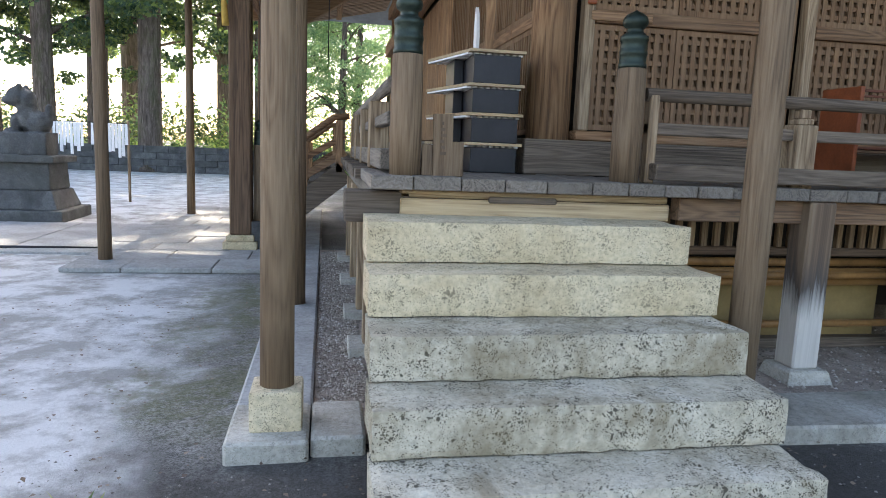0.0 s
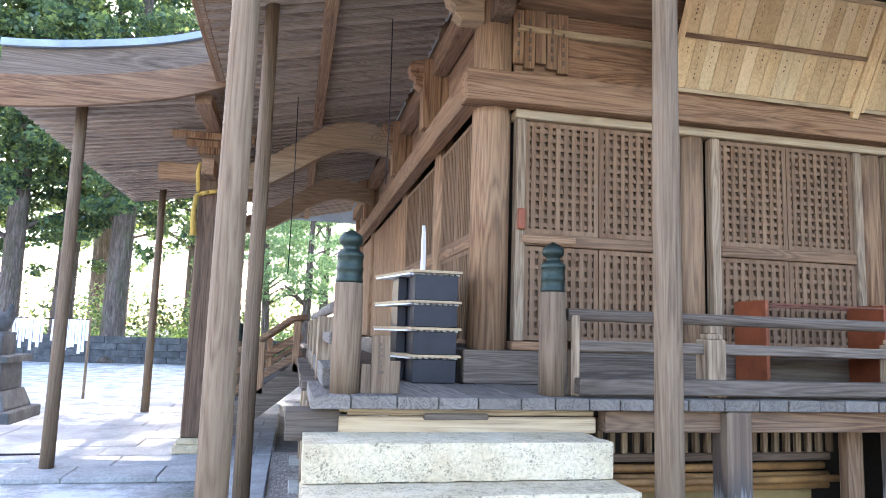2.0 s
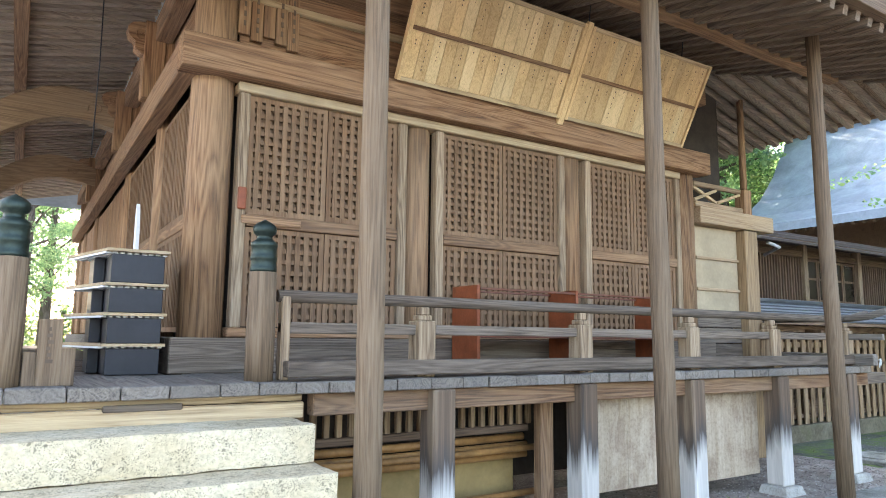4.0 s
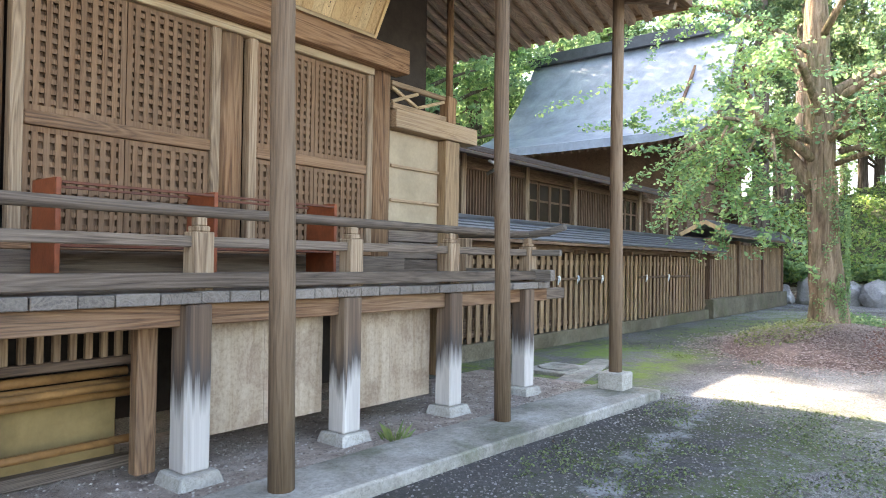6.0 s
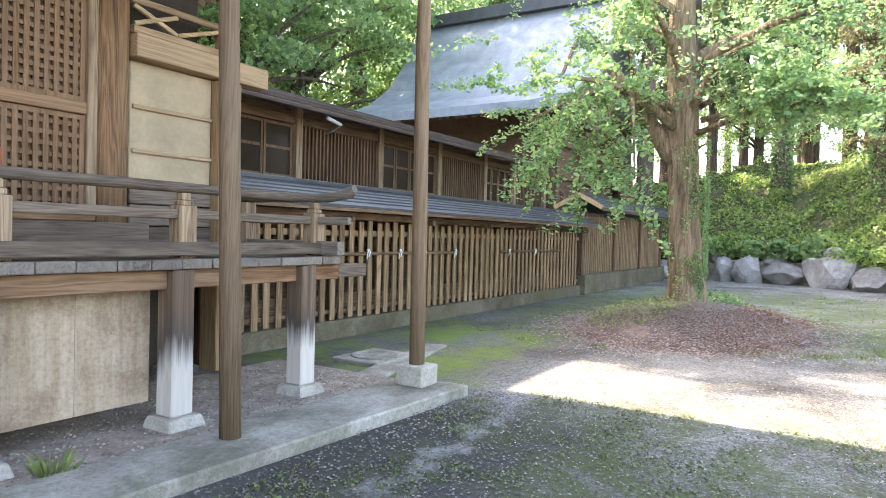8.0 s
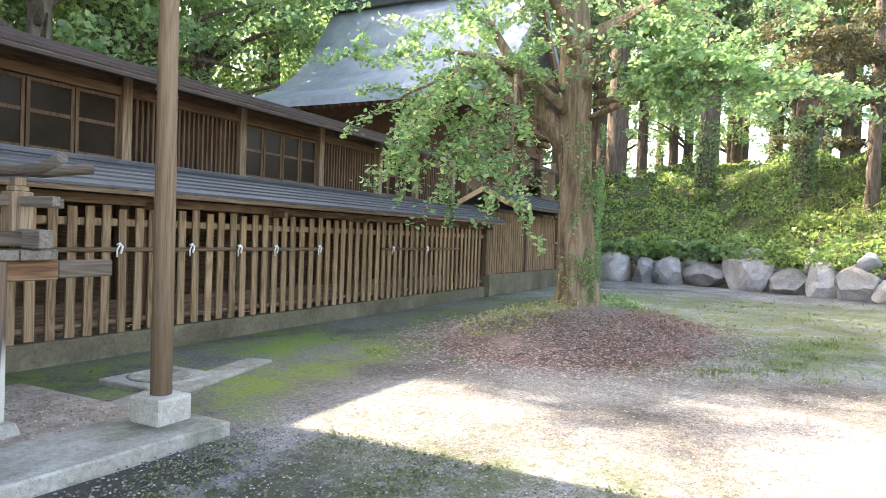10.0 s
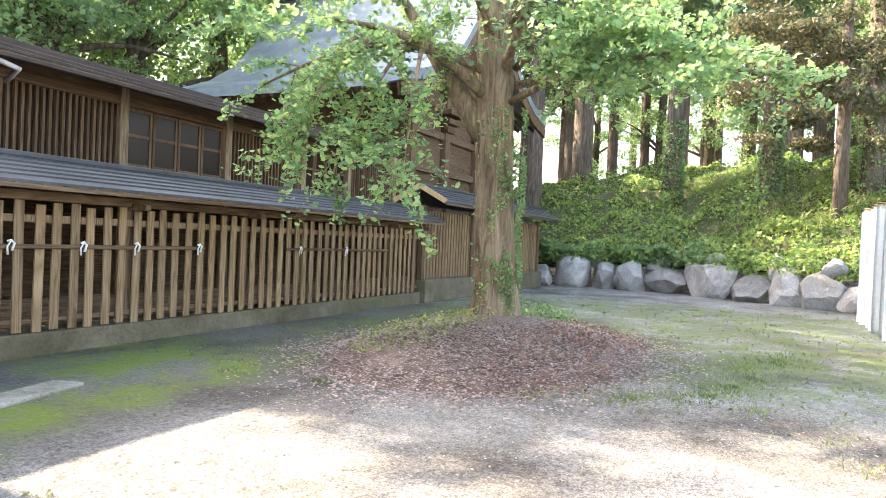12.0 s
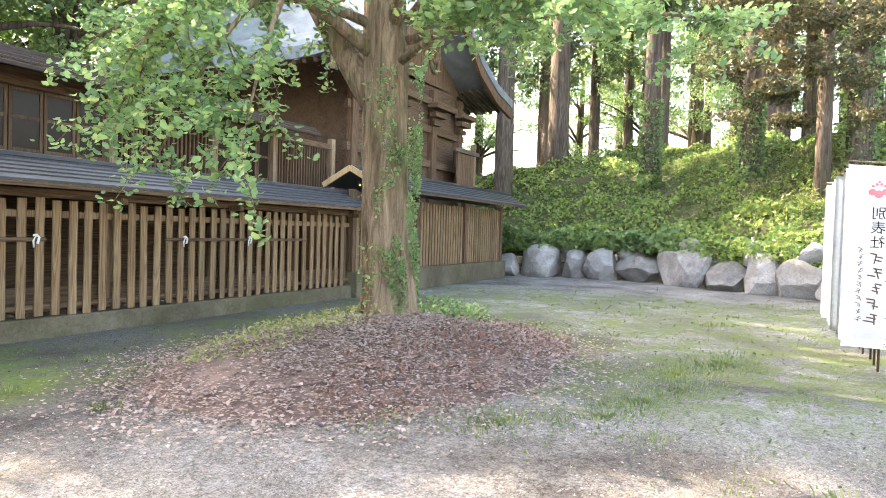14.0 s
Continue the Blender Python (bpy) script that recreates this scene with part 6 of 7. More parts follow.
# woods behind the sanctuary and corridor
bA = put(broad("broadleaf_tree", 12, 0.3, 3.5, 3.6, 51, 12000, 0.15, M_LEAF2, "tall broadleaf tree with dense green crown behind the halls"), 18, 22, 0)
bB = put(broad("broadleaf_tree", 14, 0.34, 4.0, 4.2, 55, 13500, 0.15, M_LEAF2, "tall broadleaf tree with dense green crown behind the halls"), 24, 25, 0)
for k, (x, y, s) in enumerate(((13.5, 21, 1.0), (21, 20, 1.1), (29, 22, 1.1), (10.5, 26, 1.1), (34, 20, 1.0), (16, 28, 1.2), (27, 30, 1.2), (38, 26, 1.2))):
    again((bA, bB)[k % 2], x, y, 0, 47 * k, s)
# scaled up to dapple the yard with shade, leaving x 10-14.5 sunlit
for k, (x, y, s) in enumerate(((17.2, 17.5, 1.35), (20.5, 18.5, 1.5), (24.5, 19, 1.5), (29, 19.5, 1.5), (33.5, 17, 1.4), (36.5, 14.5, 1.2))):
    again((bA, bB)[k % 2], x, y, 0, 31 * k, s)
# extra trees added to shade the yard beyond x 12, crowns out of view
for k, (x, y, s) in enumerate(((16.2, 21.0, 1.3), (23.5, 24.0, 1.4), (15.0, 22.4, 1.25))):
    again(bB, x, y, 0, 67 * k, s)
# yard trees seen past the porch
yA = put(broad("yard_tree", 24, 0.5, 3.5, 6.2, 61, 26000, 0.24, M_YARD, "tall old yard tree, dark trunk against the bright sky", 260), -7.4, 31.0, 0.3)
for k, (x, y, s, t) in enumerate(((-10.2, 33.5, 0.95, yA), (-11.3, 30.5, 0.85, yA), (-14.5, 33, 1.0, yA), (-3.0, 36, 1.0, yA), (1.5, 33, 0.8, bA), (-18, 36, 1.1, yA), (3.5, 37, 1.0, bB), (-6, 44, 1.1, yA), (-1.0, 30, 0.62, bA), (-12, 46, 1.1, yA), (0.6, 26.5, 0.55, bB))):
    again(t, x, y, 0.2, 63 * k + 20, s)
for k, (x, y) in enumerate(((-6.0, 34), (-4.4, 35), (-9, 36), (-2.5, 33.5), (-12.5, 36.5), (0, 31))):
    plants("hedge", x, y, 1.3, 0.9, 1500, 0.2, 1.7, M_IVY, "clipped green shrubs behind the low stone wall", 80 + k)
for k, (x, y) in enumerate(((-15, 38), (-11.5, 39), (-8.5, 38.5), (-5.5, 39), (-2.5, 38), (0.5, 37), (3.5, 35))):
    plants("thicket", x, y, 1.9, 1.2, 1700, 0.26, 4.2, M_YARD, "dark green bushes behind the low stone wall", 110 + k)
wl = thing("low_stone_wall", (-8, 30.5, 0), "low dark block retaining wall across the yard", "wall", "", "structure")
for r in range(4):
    for k in range(26):
        bx("block", -26 + k * 1.0 + 0.5 * (r % 2), -25.02 + k * 1.0 + 0.5 * (r % 2), 30.4, 30.8, r * 0.28, r * 0.28 + 0.272, M_LANT, wl, bev=0.01)

for k, (x, y, s_) in enumerate(((50, -14, 1.0), (52, -7, 1.1), (54, -1, 1.0), (51, 5, 1.0), (55, 10, 1.1), (52, 16, 1.1), (48, 22, 1.2), (60, 3, 1.3), (47, -11, 0.8), (58, -10, 1.2))):
    again((bA, bB)[k % 2], x, y, bank_z(x, y) - 2.6 * s_, 71 * k, s_)
# dry-leaved conifer boughs hanging at the yard's far edge
hb = thing("leaning_cedar", (27.5, -5.2, 0), "cedar with browning boughs over the yard", "tree")
b = bmesh.new()
tube(b, [(33.2, -3.4, 2.0), (33.2, -3.4, 6), (33.3, -3.4, 14)], [0.24, 0.2, 0.08], 12, 0.05)
part("trunk", b, M_CEDAR, hb)
cc = [(random.uniform(30.5, 35.0), random.uniform(-5.2, -0.2), random.uniform(5.3, 10.5)) for _ in range(70)]
part("crown", leaves_mesh("crown", clumps(cc, 15000, (0.7, 0.7, 0.22), 91), 0.17, M_BROWNLEAF, 0.2, 0.15, 92, 0.5), None, hb)


# ---- things on the veranda ----
bench = thing("long_bench", (5.0, 4.5, DECK), "orange-stained wooden bench with slatted back on the veranda", "bench")
for x in (3.93, 5.09, 6.34):
    bx("side_panel", x, x + 0.035, 4.5, 4.9, DECK, 2.06, M_ORANGE, bench, bev=0.004)
for z, y in ((2.02, 4.5), (2.02, 4.86), (1.6, 4.52), (1.6, 4.84)):
    for x0, x1 in ((3.966, 5.089), (5.126, 6.339)):
        bx("rail", x0, x1, y, y + 0.022, z, z + 0.02, M_DARKRED, bench, "thin dark red rail", 0.003)
for x0, x1 in ((3.966, 5.089), (5.126, 6.339)):
    bx("seat", x0, x1, 4.555, 4.835, 1.6, 1.62, M_DARKRED, bench, bev=0.003)
b = bmesh.new()
for k in range(7):
    u = k / 7
    tube(b, [(6.45 + 0.35 * u, 4.25 + 0.06 * math.sin(9 * u), DECK + 0.02 + 0.03 * abs(math.sin(5 * u))), (6.45 + 0.35 * (u + 0.15), 4.25 + 0.06 * math.sin(9 * u + 1.3), DECK + 0.03)], 0.03, 6)
tagged(part("cloth", b, M_IVY), "crumpled green cloth lying on the veranda floor", "cloth")

shelf = thing("shelf_stack", (1.27, 5.8, DECK), "stack of black boxes with pale slatted shelf boards", "shelf")
for z0, z1 in ((DECK, 1.5), (1.535, 1.715), (1.75, 1.925), (1.96, 2.165)):
    bx("box", 1.08, 1.43, 4.9, 5.6, z0 + 0.002, z1 - 0.002, M_BLACK, shelf, "black box", 0.004)
    bx("box", 1.0, 1.075, 5.25, 5.6, z0 + 0.002, z1 - 0.002, M_BLACK, shelf, "black box", 0.004)
for z in (1.5, 1.715, 1.925, 2.165):
    for nm, m, za, zb, k0, k1 in (("shelf_board", M_PALEX, z + 0.014, z + 0.034, 0, 1),) + tuple(("slat", M_CLOTH, z, z + 0.013, (k + 0.1) / 9, (k + 0.75) / 9) for k in range(9)):
        bm = bmesh.new()
        q = []
        for zz in (za, zb):
            for yy in (4.87 if k1 == 1 else 4.93, 5.66):
                l = 1.05 - 0.2 * (yy - 4.87) / 0.79
                q += [bm.verts.new((l + (1.46 - l) * k0, yy, zz)), bm.verts.new((l + (1.46 - l) * k1, yy, zz))]
        for f in ((0, 2, 3, 1), (4, 5, 7, 6), (0, 1, 5, 4), (2, 6, 7, 3), (0, 4, 6, 2), (1, 3, 7, 5)):
            bm.faces.new([q[i] for i in f])
        part(nm, bm, m, shelf, "pale shelf board" if k1 == 1 else "white slat")
stub = thing("wooden_stub", (0.72, 3.99, DECK), "short weathered board stump with carved marks", "board")
bx("board", 0.655, 0.77, 3.96, 4.0, DECK, 1.68, M_POLE, stub, bev=0.004, jit=0.004)
bx("board", 0.772, 0.84, 3.965, 4.0, DECK, 1.52, M_POLE, stub, bev=0.004, jit=0.004)
bx("board", 0.59, 0.653, 3.965, 4.0, DECK, 1.5, M_POLE, stub, bev=0.004, jit=0.004)
for k in range(6):
    bx("mark", 0.695 + 0.006 * (k % 2), 0.73 - 0.008 * (k % 3), 3.953, 3.958, 1.44 + 0.035 * k, 1.46 + 0.035 * k, M_INK2, stub, "dark mark", 0)
b = bmesh.new()
vs = [b.verts.new((1.42 + dx, y, z)) for dx in (0, 0.03) for y, z in ((6.42, 2.0), (6.56, 2.0), (6.55, 2.7), (6.52, 2.82), (6.47, 2.74), (6.43, 2.55))]
b.faces.new(vs[:6]), b.faces.new(list(reversed(vs[6:])))
for k in range(6):
    b.faces.new((vs[k], vs[6 + k], vs[6 + (k + 1) % 6], vs[(k + 1) % 6]))
tagged(part("torn_board", b, M_CLOTH), "white splintered board leaning at the front doors", "board")

plq = thing("wall_plaque", (2.15, 5.1, 4.1), "row of dark reddish name slats under the eave", "plaque")
for k, (w, z0) in enumerate(((0.11, 4.1), (0.11, 4.06), (0.1, 4.12), (0.1, 4.08), (0.1, 4.05))):
    x = 1.92 + k * 0.106
    s = bx("name_slat", x, x + 0.1, 5.11 - 0.006 * (k % 2), 5.155, z0, 4.6 + 0.01 * (k % 3), M_RED, plq, bev=0.004)
    if k != 2:
        for j in range(5):
            bx("mark", x + 0.04, x + 0.06, 5.099 - 0.006 * (k % 2), 5.103, z0 + 0.07 + 0.085 * j, z0 + 0.115 + 0.085 * j, M_INK2, s, "dark mark", 0)

# ---- front stairs ----
fs = thing("front_stairs", (-0.3, 11.2, 0), "dark timber front stairs with sloping handrail", "stairs")
for k in range(6):
    bx("tread", 0.2 - 0.2 * (k + 1), 0.22 - 0.2 * k, 9.5, 13.0, 1.1 - 0.2 * k, 1.16 - 0.2 * k, M_GREY, fs)
for y in (9.35, 13.05):
    bar("stringer", (0.3, y, 1.12), (-0.95, y, 0.12), 0.1, 0.3, M_GREYX, fs)
    bm = bmesh.new()
    tube(bm, [(0.35, y, 1.86), (0.15, y, 1.84), (-0.25, y, 1.55), (-0.7, y, 1.28)], 0.045, 10)
    part("handrail", bm, M_REDX, fs)
    bar("middle_rail", (0.3, y, 1.6), (-0.75, y, 0.98), 0.06, 0.08, M_REDX, fs)
    bar("middle_rail", (0.3, y, 1.38), (-0.75, y, 0.72), 0.07, 0.1, M_REDX, fs)
    for x, z in ((-0.25, 1.5), (0.22, 1.8)):
        bx("rail_post", x - 0.05, x + 0.05, y - 0.05, y + 0.05, z - 0.7, z, M_RED, fs)
    bx("foot_block", -1.0, -0.66, y - 0.17, y + 0.17, 0.05, 0.42, M_LANT, fs, "grey stone foot block")
newel("newel_post", -0.91, -0.73, 9.26, 0.42, 1.42, "dark stair newel post with bronze onion cap")
newel("newel_post", -0.91, -0.73, 12.96, 0.42, 1.42, "dark stair newel post with bronze onion cap")

# rope at the porch pillar
b = bmesh.new()
for k in range(12):
    a0, a1 = 2 * math.pi * k / 12, 2 * math.pi * (k + 1) / 12
    tube(b, [(-1.06 + 0.2 * math.cos(a0), 9.3 + 0.2 * math.sin(a0), 3.5 + 0.05 * math.cos(a0)), (-1.06 + 0.2 * math.cos(a1), 9.3 + 0.2 * math.sin(a1), 3.5 + 0.05 * math.cos(a1))], 0.03, 6)
tube(b, [(-1.22, 9.12, 3.45), (-1.24, 9.1, 3.2), (-1.22, 9.1, 2.9)], [0.03, 0.035, 0.05], 6)
tube(b, [(-1.2, 9.12, 3.5), (-1.22, 9.1, 3.75), (-1.2, 9.1, 3.9)], [0.03, 0.03, 0.02], 6)
tagged(part("straw_rope", b, M_ROPE), "yellow twisted rope tied round the porch pillar", "rope")
for p, q in (((0.05, 8.6, 4.88), (0.05, 8.6, 2.4)), ((1.0, 6.4, 5.0), (1.0, 6.4, 3.2)), ((-0.85, 9.55, 4.3), (-0.85, 9.55, 1.2))):
    tagged(rod("hanging_cord", [p, ((p[0] + q[0]) / 2 + 0.01, p[1], (p[2] + q[2]) / 2), q], 0.006, M_IRON, None, "", 5), "thin dark cord hanging from the eave", "cord", "hanging cords")

# ---- guardian statue, papers ----
ped = thing("stone_pedestal", (-4.95, 12.7, 0), "stepped grey stone pedestal with worn base", "pedestal")
for w, z0, z1, t in ((0.72, 0, 0.2, 1.0), (0.6, 0.2, 0.52, 0.82), (0.46, 0.52, 0.98, 0.95), (0.56, 0.98, 1.1, 1.0)):
    b = bmesh.new()
    box(b, -4.95 - w, -4.95 + w, 12.7 - w, 12.7 + w, z0, z1)
    for v in b.verts:
        if v.co.z > z1 - 0.01:
            v.co.x += (-4.95 - v.co.x) * (1 - t)
            v.co.y += (12.7 - v.co.y) * (1 - t)
    soften(b, 0.03, 2)
    part("block", b, M_LANT, ped)
b = bmesh.new()
box(b, -5.3, -4.6, 12.42, 12.98, 1.09, 1.48)
for c, r, s in (((-4.8, 12.7, 1.64), 0.2, (1.1, 1.0, 1.0)), ((-4.95, 12.7, 1.75), 0.2, (0.85, 0.9, 1.35)), ((-5.08, 12.68, 2.06), 0.185, (1.0, 1.05, 1.0)), ((-5.23, 12.66, 2.0), 0.1, (1.1, 1.2, 0.8)), ((-4.94, 12.7, 2.0), 0.15, (0.8, 1.3, 1.3)), ((-5.02, 12.55, 2.2), 0.06, (0.8, 0.8, 1.2)), ((-5.02, 12.85, 2.2), 0.06, (0.8, 0.8, 1.2)), ((-4.62, 12.7, 1.8), 0.09, (0.8, 1.3, 1.9)), ((-5.12, 12.58, 1.62), 0.07, (1, 1, 2.6)), ((-5.12, 12.84, 1.62), 0.07, (1, 1, 2.6)), ((-5.18, 12.58, 1.5), 0.08, (1.4, 1, 0.6)), ((-5.18, 12.84, 1.5), 0.08, (1.4, 1, 0.6))):
    bmesh.ops.create_icosphere(b, subdivisions=3, radius=r, matrix=Matrix.Translation(c) @ Matrix.Diagonal((*s, 1)))
for v in b.verts:
    v.co += noise.noise_vector(v.co * 9) * 0.025
for f in b.faces:
    f.smooth = True
tagged(fused(part("guardian_statue", b, M_LANT), 0.022), "weathered grey stone guardian lion statue on its pedestal", "statue")
rack = thing("paper_rack", (-5.2, 16.2, 0), "wire rack hung with folded white paper strips", "paper rack")
for x in (-5.9, -4.3):
    rod("post", [(x, 16.2, 0), (x, 16.2, 1.8)], 0.03, M_GREYZ, rack)
for z in (1.75, 1.4):
    rod("wire", [(-5.9, 16.2, z), (-4.3, 16.2, z)], 0.008, M_IRON, rack)
for k in range(22):
    x = -5.85 + 0.071 * k
    if abs(x + 5.15) > 0.07:
        h = random.uniform(0.45, 0.75)
        bm = bmesh.new()
        box(bm, x, x + 0.055, 16.17, 16.185, 1.74 - h, 1.74, 0.008)
        part("paper_strip", bm, M_CLOTH, rack)

# ---- banners ----
def cloth_x(x, y, z, k):
    return x + 0.022 * math.sin(9 * y + 2.4 * z + k) + 0.012 * math.sin(5 * z + 2 * k)


def written(chars, size):
    """Flat glyphs one below another, as bmesh in the y-z plane, read from behind the cloth."""
    bm = bmesh.new()
    for n_, ch in enumerate(chars):
        cu = bpy.data.curves.new("glyph", "FONT")
        cu.body, cu.size, cu.align_x = ch, size, "CENTER"
        ob = new("glyph", cu)
        me = bpy.data.meshes.new_from_object(ob)
        me.transform(Matrix(((0, 0, 1, 0), (1, 0, 0, 0), (0, 1, 0, -size * 1.08 * (n_ + 1)), (0, 0, 0, 1))))
        bm.from_mesh(me)
        bpy.data.objects.remove(ob)
        bpy.data.meshes.remove(me)
    return bm


for k in range(8):
    x = 20.7 - 0.46 * k
    y = -3.22 + 0.02 * math.sin(k * 2.1)
    bn = thing("nobori_banner", (x, y, 0), "white cloth banner with pink crest and black writing", "banner", "banner row")
    rod("pole", [(x, y, 0), (x, y, 2.4)], 0.014, M_DARK, bn, "thin bamboo pole")
    rod("cross_arm", [(x, y, 2.24), (x, y + 0.5, 2.28)], 0.009, M_GREYZ, bn)
    bm = bmesh.new()
    g_ = [[bm.verts.new((cloth_x(x, y + 0.5 * i / 10, z, k), y + 0.015 + 0.485 * i / 10, z)) for i in range(11) for z in (2.2 - 1.75 * j / 24 + 0.05 * i / 10 * (1 - j / 24),)] for j in range(25)]
    for r0, r1 in zip(g_, g_[1:]):
        for i in range(10):
            bm.faces.new((r0[i], r0[i + 1], r1[i + 1], r1[i])).smooth = True
    bmesh.ops.solidify(bm, geom=bm.faces[:], thickness=0.003)
    part("cloth", bm, M_CLOTH, bn)
    for z in (2.2, 1.7, 1.2, 0.7):
        bx("loop", x - 0.02, x + 0.02, y - 0.02, y + 0.03, z - 0.02, z + 0.02, M_CLOTH, bn, "", 0.006)
    bm = bmesh.new()
    for dy, dz, r in ((-0.055, 0.0, 0.032), (0.055, 0.0, 0.032), (0, -0.02, 0.038), (-0.05, 0.06, 0.012), (-0.02, 0.075, 0.013), (0.02, 0.075, 0.013), (0.05, 0.06, 0.012), (0, 0.1, 0.012)):
        c_ = [bm.verts.new((0, y + 0.24 + dy + r * math.cos(q * math.pi / 6), 1.97 + dz + r * math.sin(q * math.pi / 6))) for q in range(12)]
        bm.faces.new(c_)
    marks = [("crest", bm, M_PINK)]
    bm = written("別表社", 0.13)
    for v in bm.verts:
        v.co.y += y + 0.23
        v.co.z += 1.86
    marks.append(("large_writing", bm, M_INK))
    bm = bmesh.new()
    for c0, z0, n_, w in ((0.23, 1.36, 5, 0.11), (0.36, 1.42, 11, 0.05), (0.11, 1.3, 13, 0.05), (0.06, 1.55, 10, 0.035)):
        z = z0
        for q in range(n_):
            for s_ in range(3):
                a_ = random.uniform(-0.5, 0.1) * w
                e_ = a_ + w * random.uniform(0.4, 0.8)
                dz = s_ * w * 0.3
                bm.faces.new([bm.verts.new((0, y + c0 + p_, z - dz + h_)) for p_, h_ in ((a_, 0), (e_, 0.01), (e_, 0.01 + w * 0.12), (a_, w * 0.12))])
            sh_ = random.uniform(-0.4, 0.4) * w
            bm.faces.new([bm.verts.new((0, y + c0 + p_, z + h_)) for p_, h_ in ((sh_ - w * 0.06, -w * 0.75), (sh_ + w * 0.05, -w * 0.78), (w * 0.06, w * 0.1), (-w * 0.06, w * 0.1))])
            z -= w * 1.35
    marks.append(("small_writing", bm, M_INK2 if k % 2 else M_INK))
    for nm, bm, mt in marks:
        for v in bm.verts:
            v.co.x = cloth_x(x, v.co.y, v.co.z, k) - 0.006
        o = part(nm, bm, mt, bn)
        tagged(o, kind="stuff")

# ---- drain cover, weeds, litter ----
mh = thing("drain_cover", (10.6, 4.5, 0), "square concrete drain frame with round iron lid", "drain cover")
bx("frame", 10.2, 11.05, 4.15, 4.85, -0.05, 0.05, M_CONC, mh, "", 0.012)
bm = bmesh.new()
lathe(bm, 10.62, 4.5, [(0.3, 0.05), (0.3, 0.062), (0.27, 0.066), (0.26, 0.058), (0.02, 0.06)], 28)
part("lid", bm, M_CONC, mh, "round worn lid")


def tuft(name, x, y, n, h, rad, seed, mat, label):
    rs = np.random.RandomState(seed)
    b = bmesh.new()
    for k in range(n):
        a = rs.uniform(0, 6.28)
        r = rad * rs.uniform(0, 1)
        p = Vector((x + r * math.cos(a), y + r * math.sin(a), 0))
        d = Vector((math.cos(a), math.sin(a), 0)) * rs.uniform(0.2, 0.8)
        hh = h * rs.uniform(0.5, 1)
        s = Vector((-math.sin(a), math.cos(a), 0)) * 0.006
        v = [b.verts.new(p - s), b.verts.new(p + s), b.verts.new(p + d * hh * 0.4 + Vector((0, 0, hh * 0.7)) + s * 0.7), b.verts.new(p + d * hh + Vector((0, 0, hh)))]
        b.faces.new((v[0], v[1], v[2]))
        b.faces.new((v[0], v[2], v[3]))
    return tagged(part(name, b, mat), label, "grass", "weeds", "stuff")


rs = np.random.RandomState(123)
for k in range(95):
    x = rs.uniform(9, 27)
    y = rs.uniform(-5.5, 4.5)
    if math.hypot(x - 16.75, y - 1.75) > 3.3 and x > 13.2:
        tuft("grass_tuft", x, y, 45, rs.uniform(0.03, 0.08), rs.uniform(0.15, 0.5), 200 + k, M_GRASS, "tuft of short green grass in the yard")
for k, (x, y) in enumerate(((15.2, -0.9), (15.9, -1.1), (16.6, -1.3), (17.4, -1.2), (14.6, -0.2), (14.3, 0.6), (18.3, -1.6))):
    tuft("grass_tuft", x, y, 420, 0.055, 0.55, 300 + k, M_GRASS, "patch of green grass at the mound's edge")
tuft("fern_weed", 6.25, 3.6, 40, 0.2, 0.08, 400, M_GRASS, "bright green weed by the foundation")
tuft("grass_tuft", -0.9, 2.6, 30, 0.12, 0.07, 401, M_GRASS, "yellow-green weed in the yard")
# gravel and dead leaves on the ground
n = 7000
px = rs.uniform(-6, 14, n)
py = rs.uniform(-2.5, 6.5, n)
ok = ~((px > 0.2) & (py > 3.0) & (px < 9.8))
px, py = px[ok], py[ok]
tagged(part("ground_litter", leaves_mesh("ground_litter", np.stack([px, py, np.full(len(px), 0.018)], 1), 0.024, M_DEADLEAF, 0.85, 0.1, 31), None), "scattered dry leaves and bits on the earth", "leaf litter", "", "stuff")
n = 3500
px = rs.uniform(13.5, 30, n)
py = rs.uniform(-6, 5.5, n)
tagged(part("moss_blades", leaves_mesh("moss_blades", np.stack([px, py, np.full(n, 0.02)], 1), 0.045, M_GRASS, 0.5, 0.3, 33, 0.3), None), "thin short grass over the yard", "grass", "", "stuff")


n = 26000
px = rs.uniform(3.5, 10.2, n)
py = rs.uniform(-2.4, 2.6, n)
mk = np.array([noise.noise((a_ * 1.4, b_ * 1.4, 21)) + 0.5 * noise.noise((a_ * 4.0, b_ * 4.0, 22)) > 0.05 for a_, b_ in zip(px, py)])
px, py = px[mk], py[mk]
tagged(part("moss_clumps", leaves_mesh("moss_clumps", np.stack([px, py, rs.uniform(0.0, 0.02, len(px))], 1), 0.028, M_MOSS, 0.4, 0.3, 35, 0.6), None), "low dark green moss on the earth", "moss", "", "stuff")


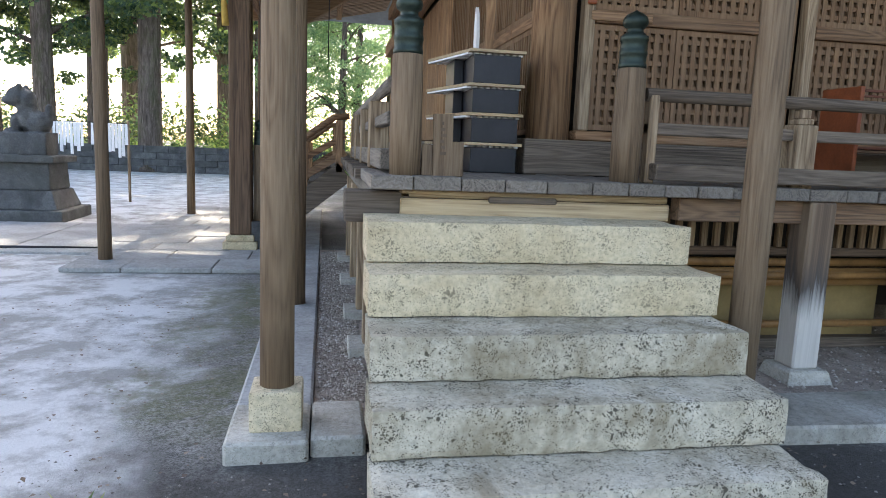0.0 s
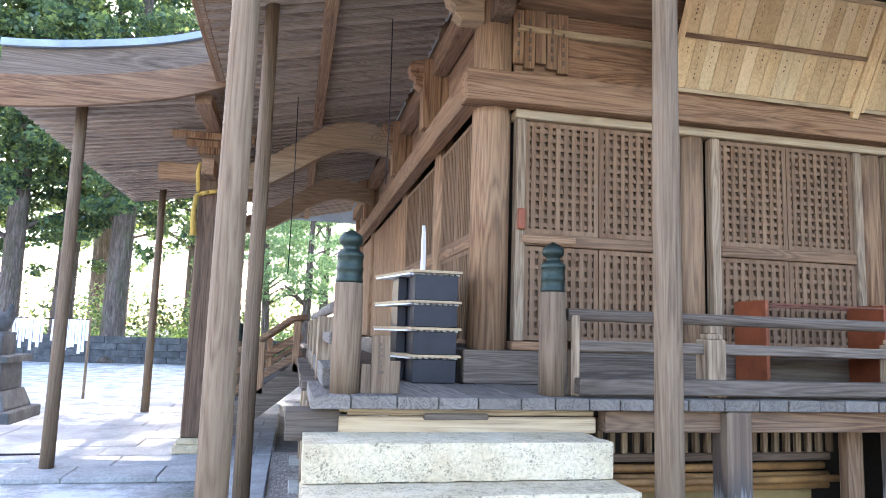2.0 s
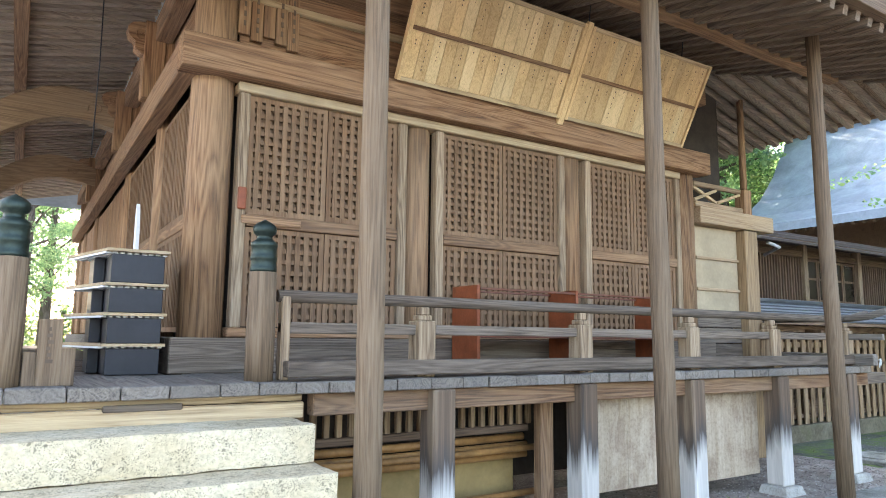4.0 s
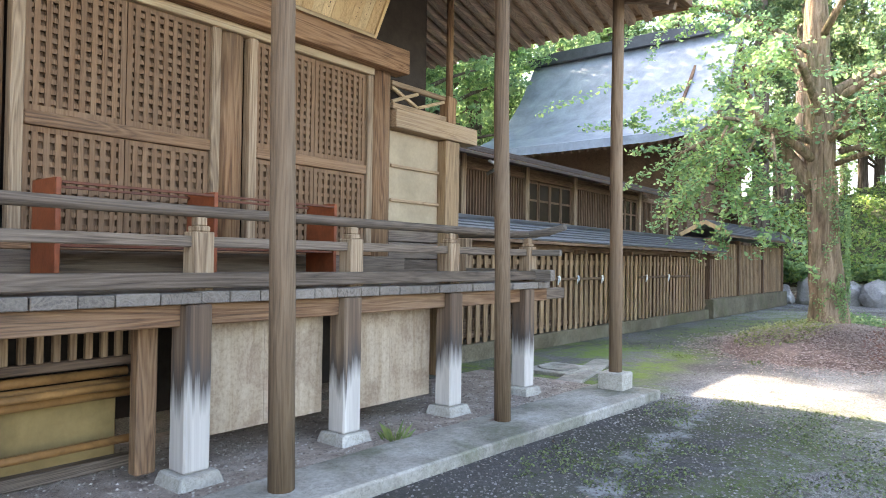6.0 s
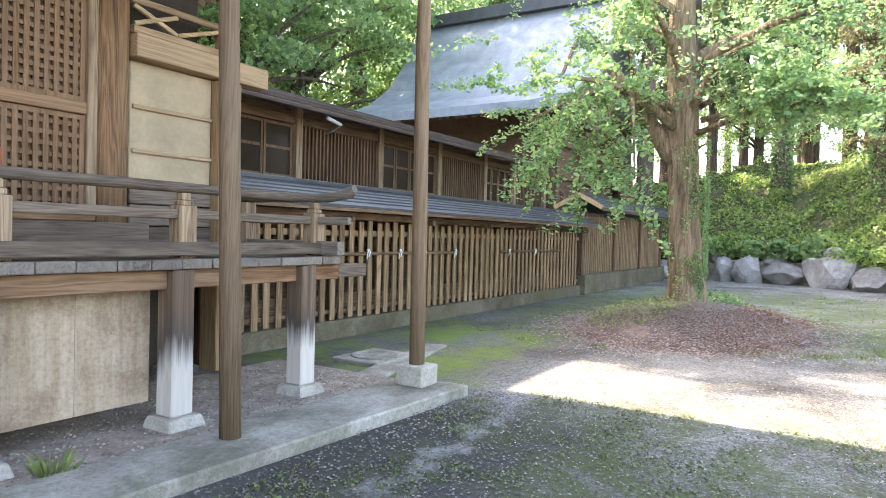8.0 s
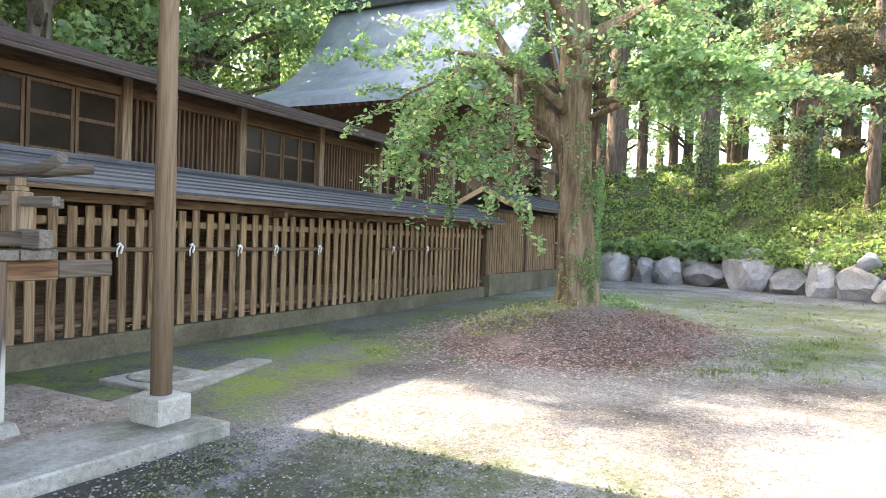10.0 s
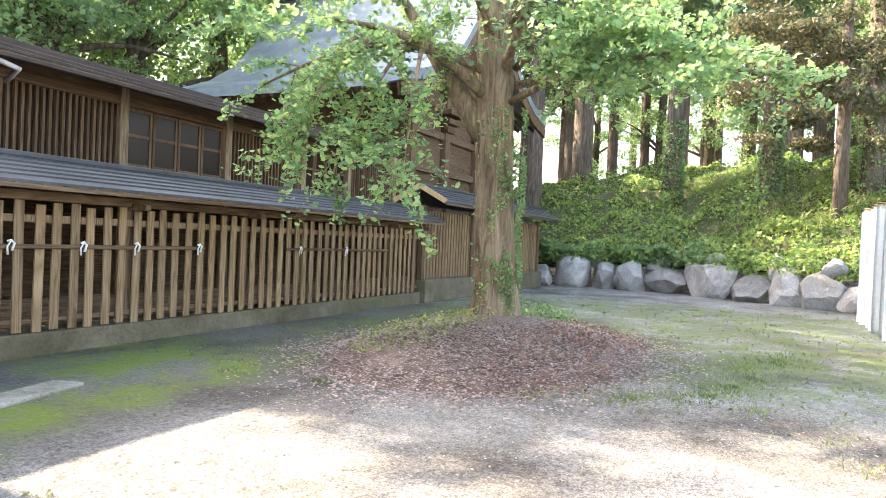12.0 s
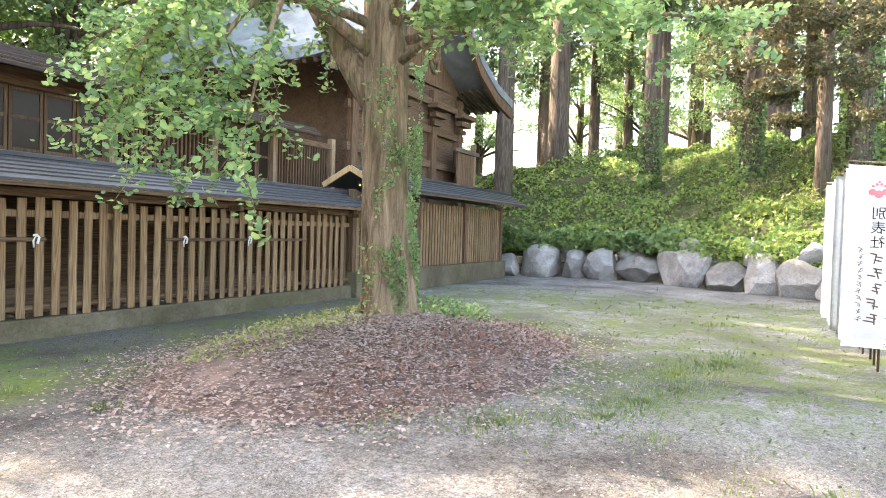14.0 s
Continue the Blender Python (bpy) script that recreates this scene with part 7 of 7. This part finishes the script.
def pebbles(name, x0, x1, y0, y1, n, size, z, seed, mat, label):
    rs = np.random.RandomState(seed)
    base = np.array([(1, 0, 0), (-1, 0, 0), (0, 1, 0), (0, -1, 0), (0, 0, 0.6), (0, 0, -0.4)])
    fc = np.array([(0, 2, 4), (2, 1, 4), (1, 3, 4), (3, 0, 4), (2, 0, 5), (1, 2, 5), (3, 1, 5), (0, 3, 5)])
    ctr = np.stack([rs.uniform(x0, x1, n), rs.uniform(y0, y1, n), np.full(n, z)], 1)
    v = (base[None] * (size * rs.uniform(0.4, 1.4, (n, 1, 1))) * rs.uniform(0.7, 1.2, (n, 6, 1)) + ctr[:, None]).reshape(-1, 3)
    f = (fc[None] + np.arange(n)[:, None, None] * 6).reshape(-1, 3)
    me = bpy.data.meshes.new(name)
    me.from_pydata(v.tolist(), [], f.tolist())
    me.materials.append(mat)
    return tagged(part(name, me, None), label, "gravel", "", "stuff")


def pebble_mat(c1=(0.08, 0.07, 0.06), c2=(0.18, 0.165, 0.145), c3=(0.3, 0.285, 0.26)):
    m, nt, b = base_mat("pebble", 0.9)
    g = nt.nodes.new("ShaderNodeNewGeometry")
    nt.links.new(ramp(nt, g.outputs["Random Per Island"], [(0.0, c1), (0.7, c2), (1.0, c3)]), b.inputs["Base Color"])
    return m


M_PEB = pebble_mat()
M_PEB2 = pebble_mat((0.15, 0.12, 0.095), (0.36, 0.31, 0.25), (0.54, 0.49, 0.42))
pebbles("gravel_stones", 0.0, 9.6, 3.5, 5.0, 7000, 0.012, 0.058, 41, M_PEB2, "small gravel stones under the veranda")
pebbles("gravel_stones", 0.0, 0.3, 3.6, 9.0, 3500, 0.012, 0.058, 42, M_PEB2, "small gravel stones beside the edging")
pebbles("gravel_stones", 8.5, 15.5, -3.6, 3.0, 8000, 0.009, 0.006, 44, M_PEB2, "small pale stones in the open yard")
pebbles("gravel_stones", 4.0, 10.0, -2.0, 2.9, 17000, 0.011, 0.006, 45, M_PEB, "small stones in the mossy earth")
pebbles("gravel_stones", -3.5, 10.0, -1.5, 3.2, 9000, 0.007, 0.008, 43, M_PEB, "small stones in the earth yard")
tagged(rod("garden_hose", [(-9.0, 9.05, 0.045), (-6.0, 9.2, 0.045), (-4.2, 9.14, 0.045), (-2.85, 9.22, 0.03)], 0.022, M_IRON, None, "", 8), "black hose lying across the paving", "hose")
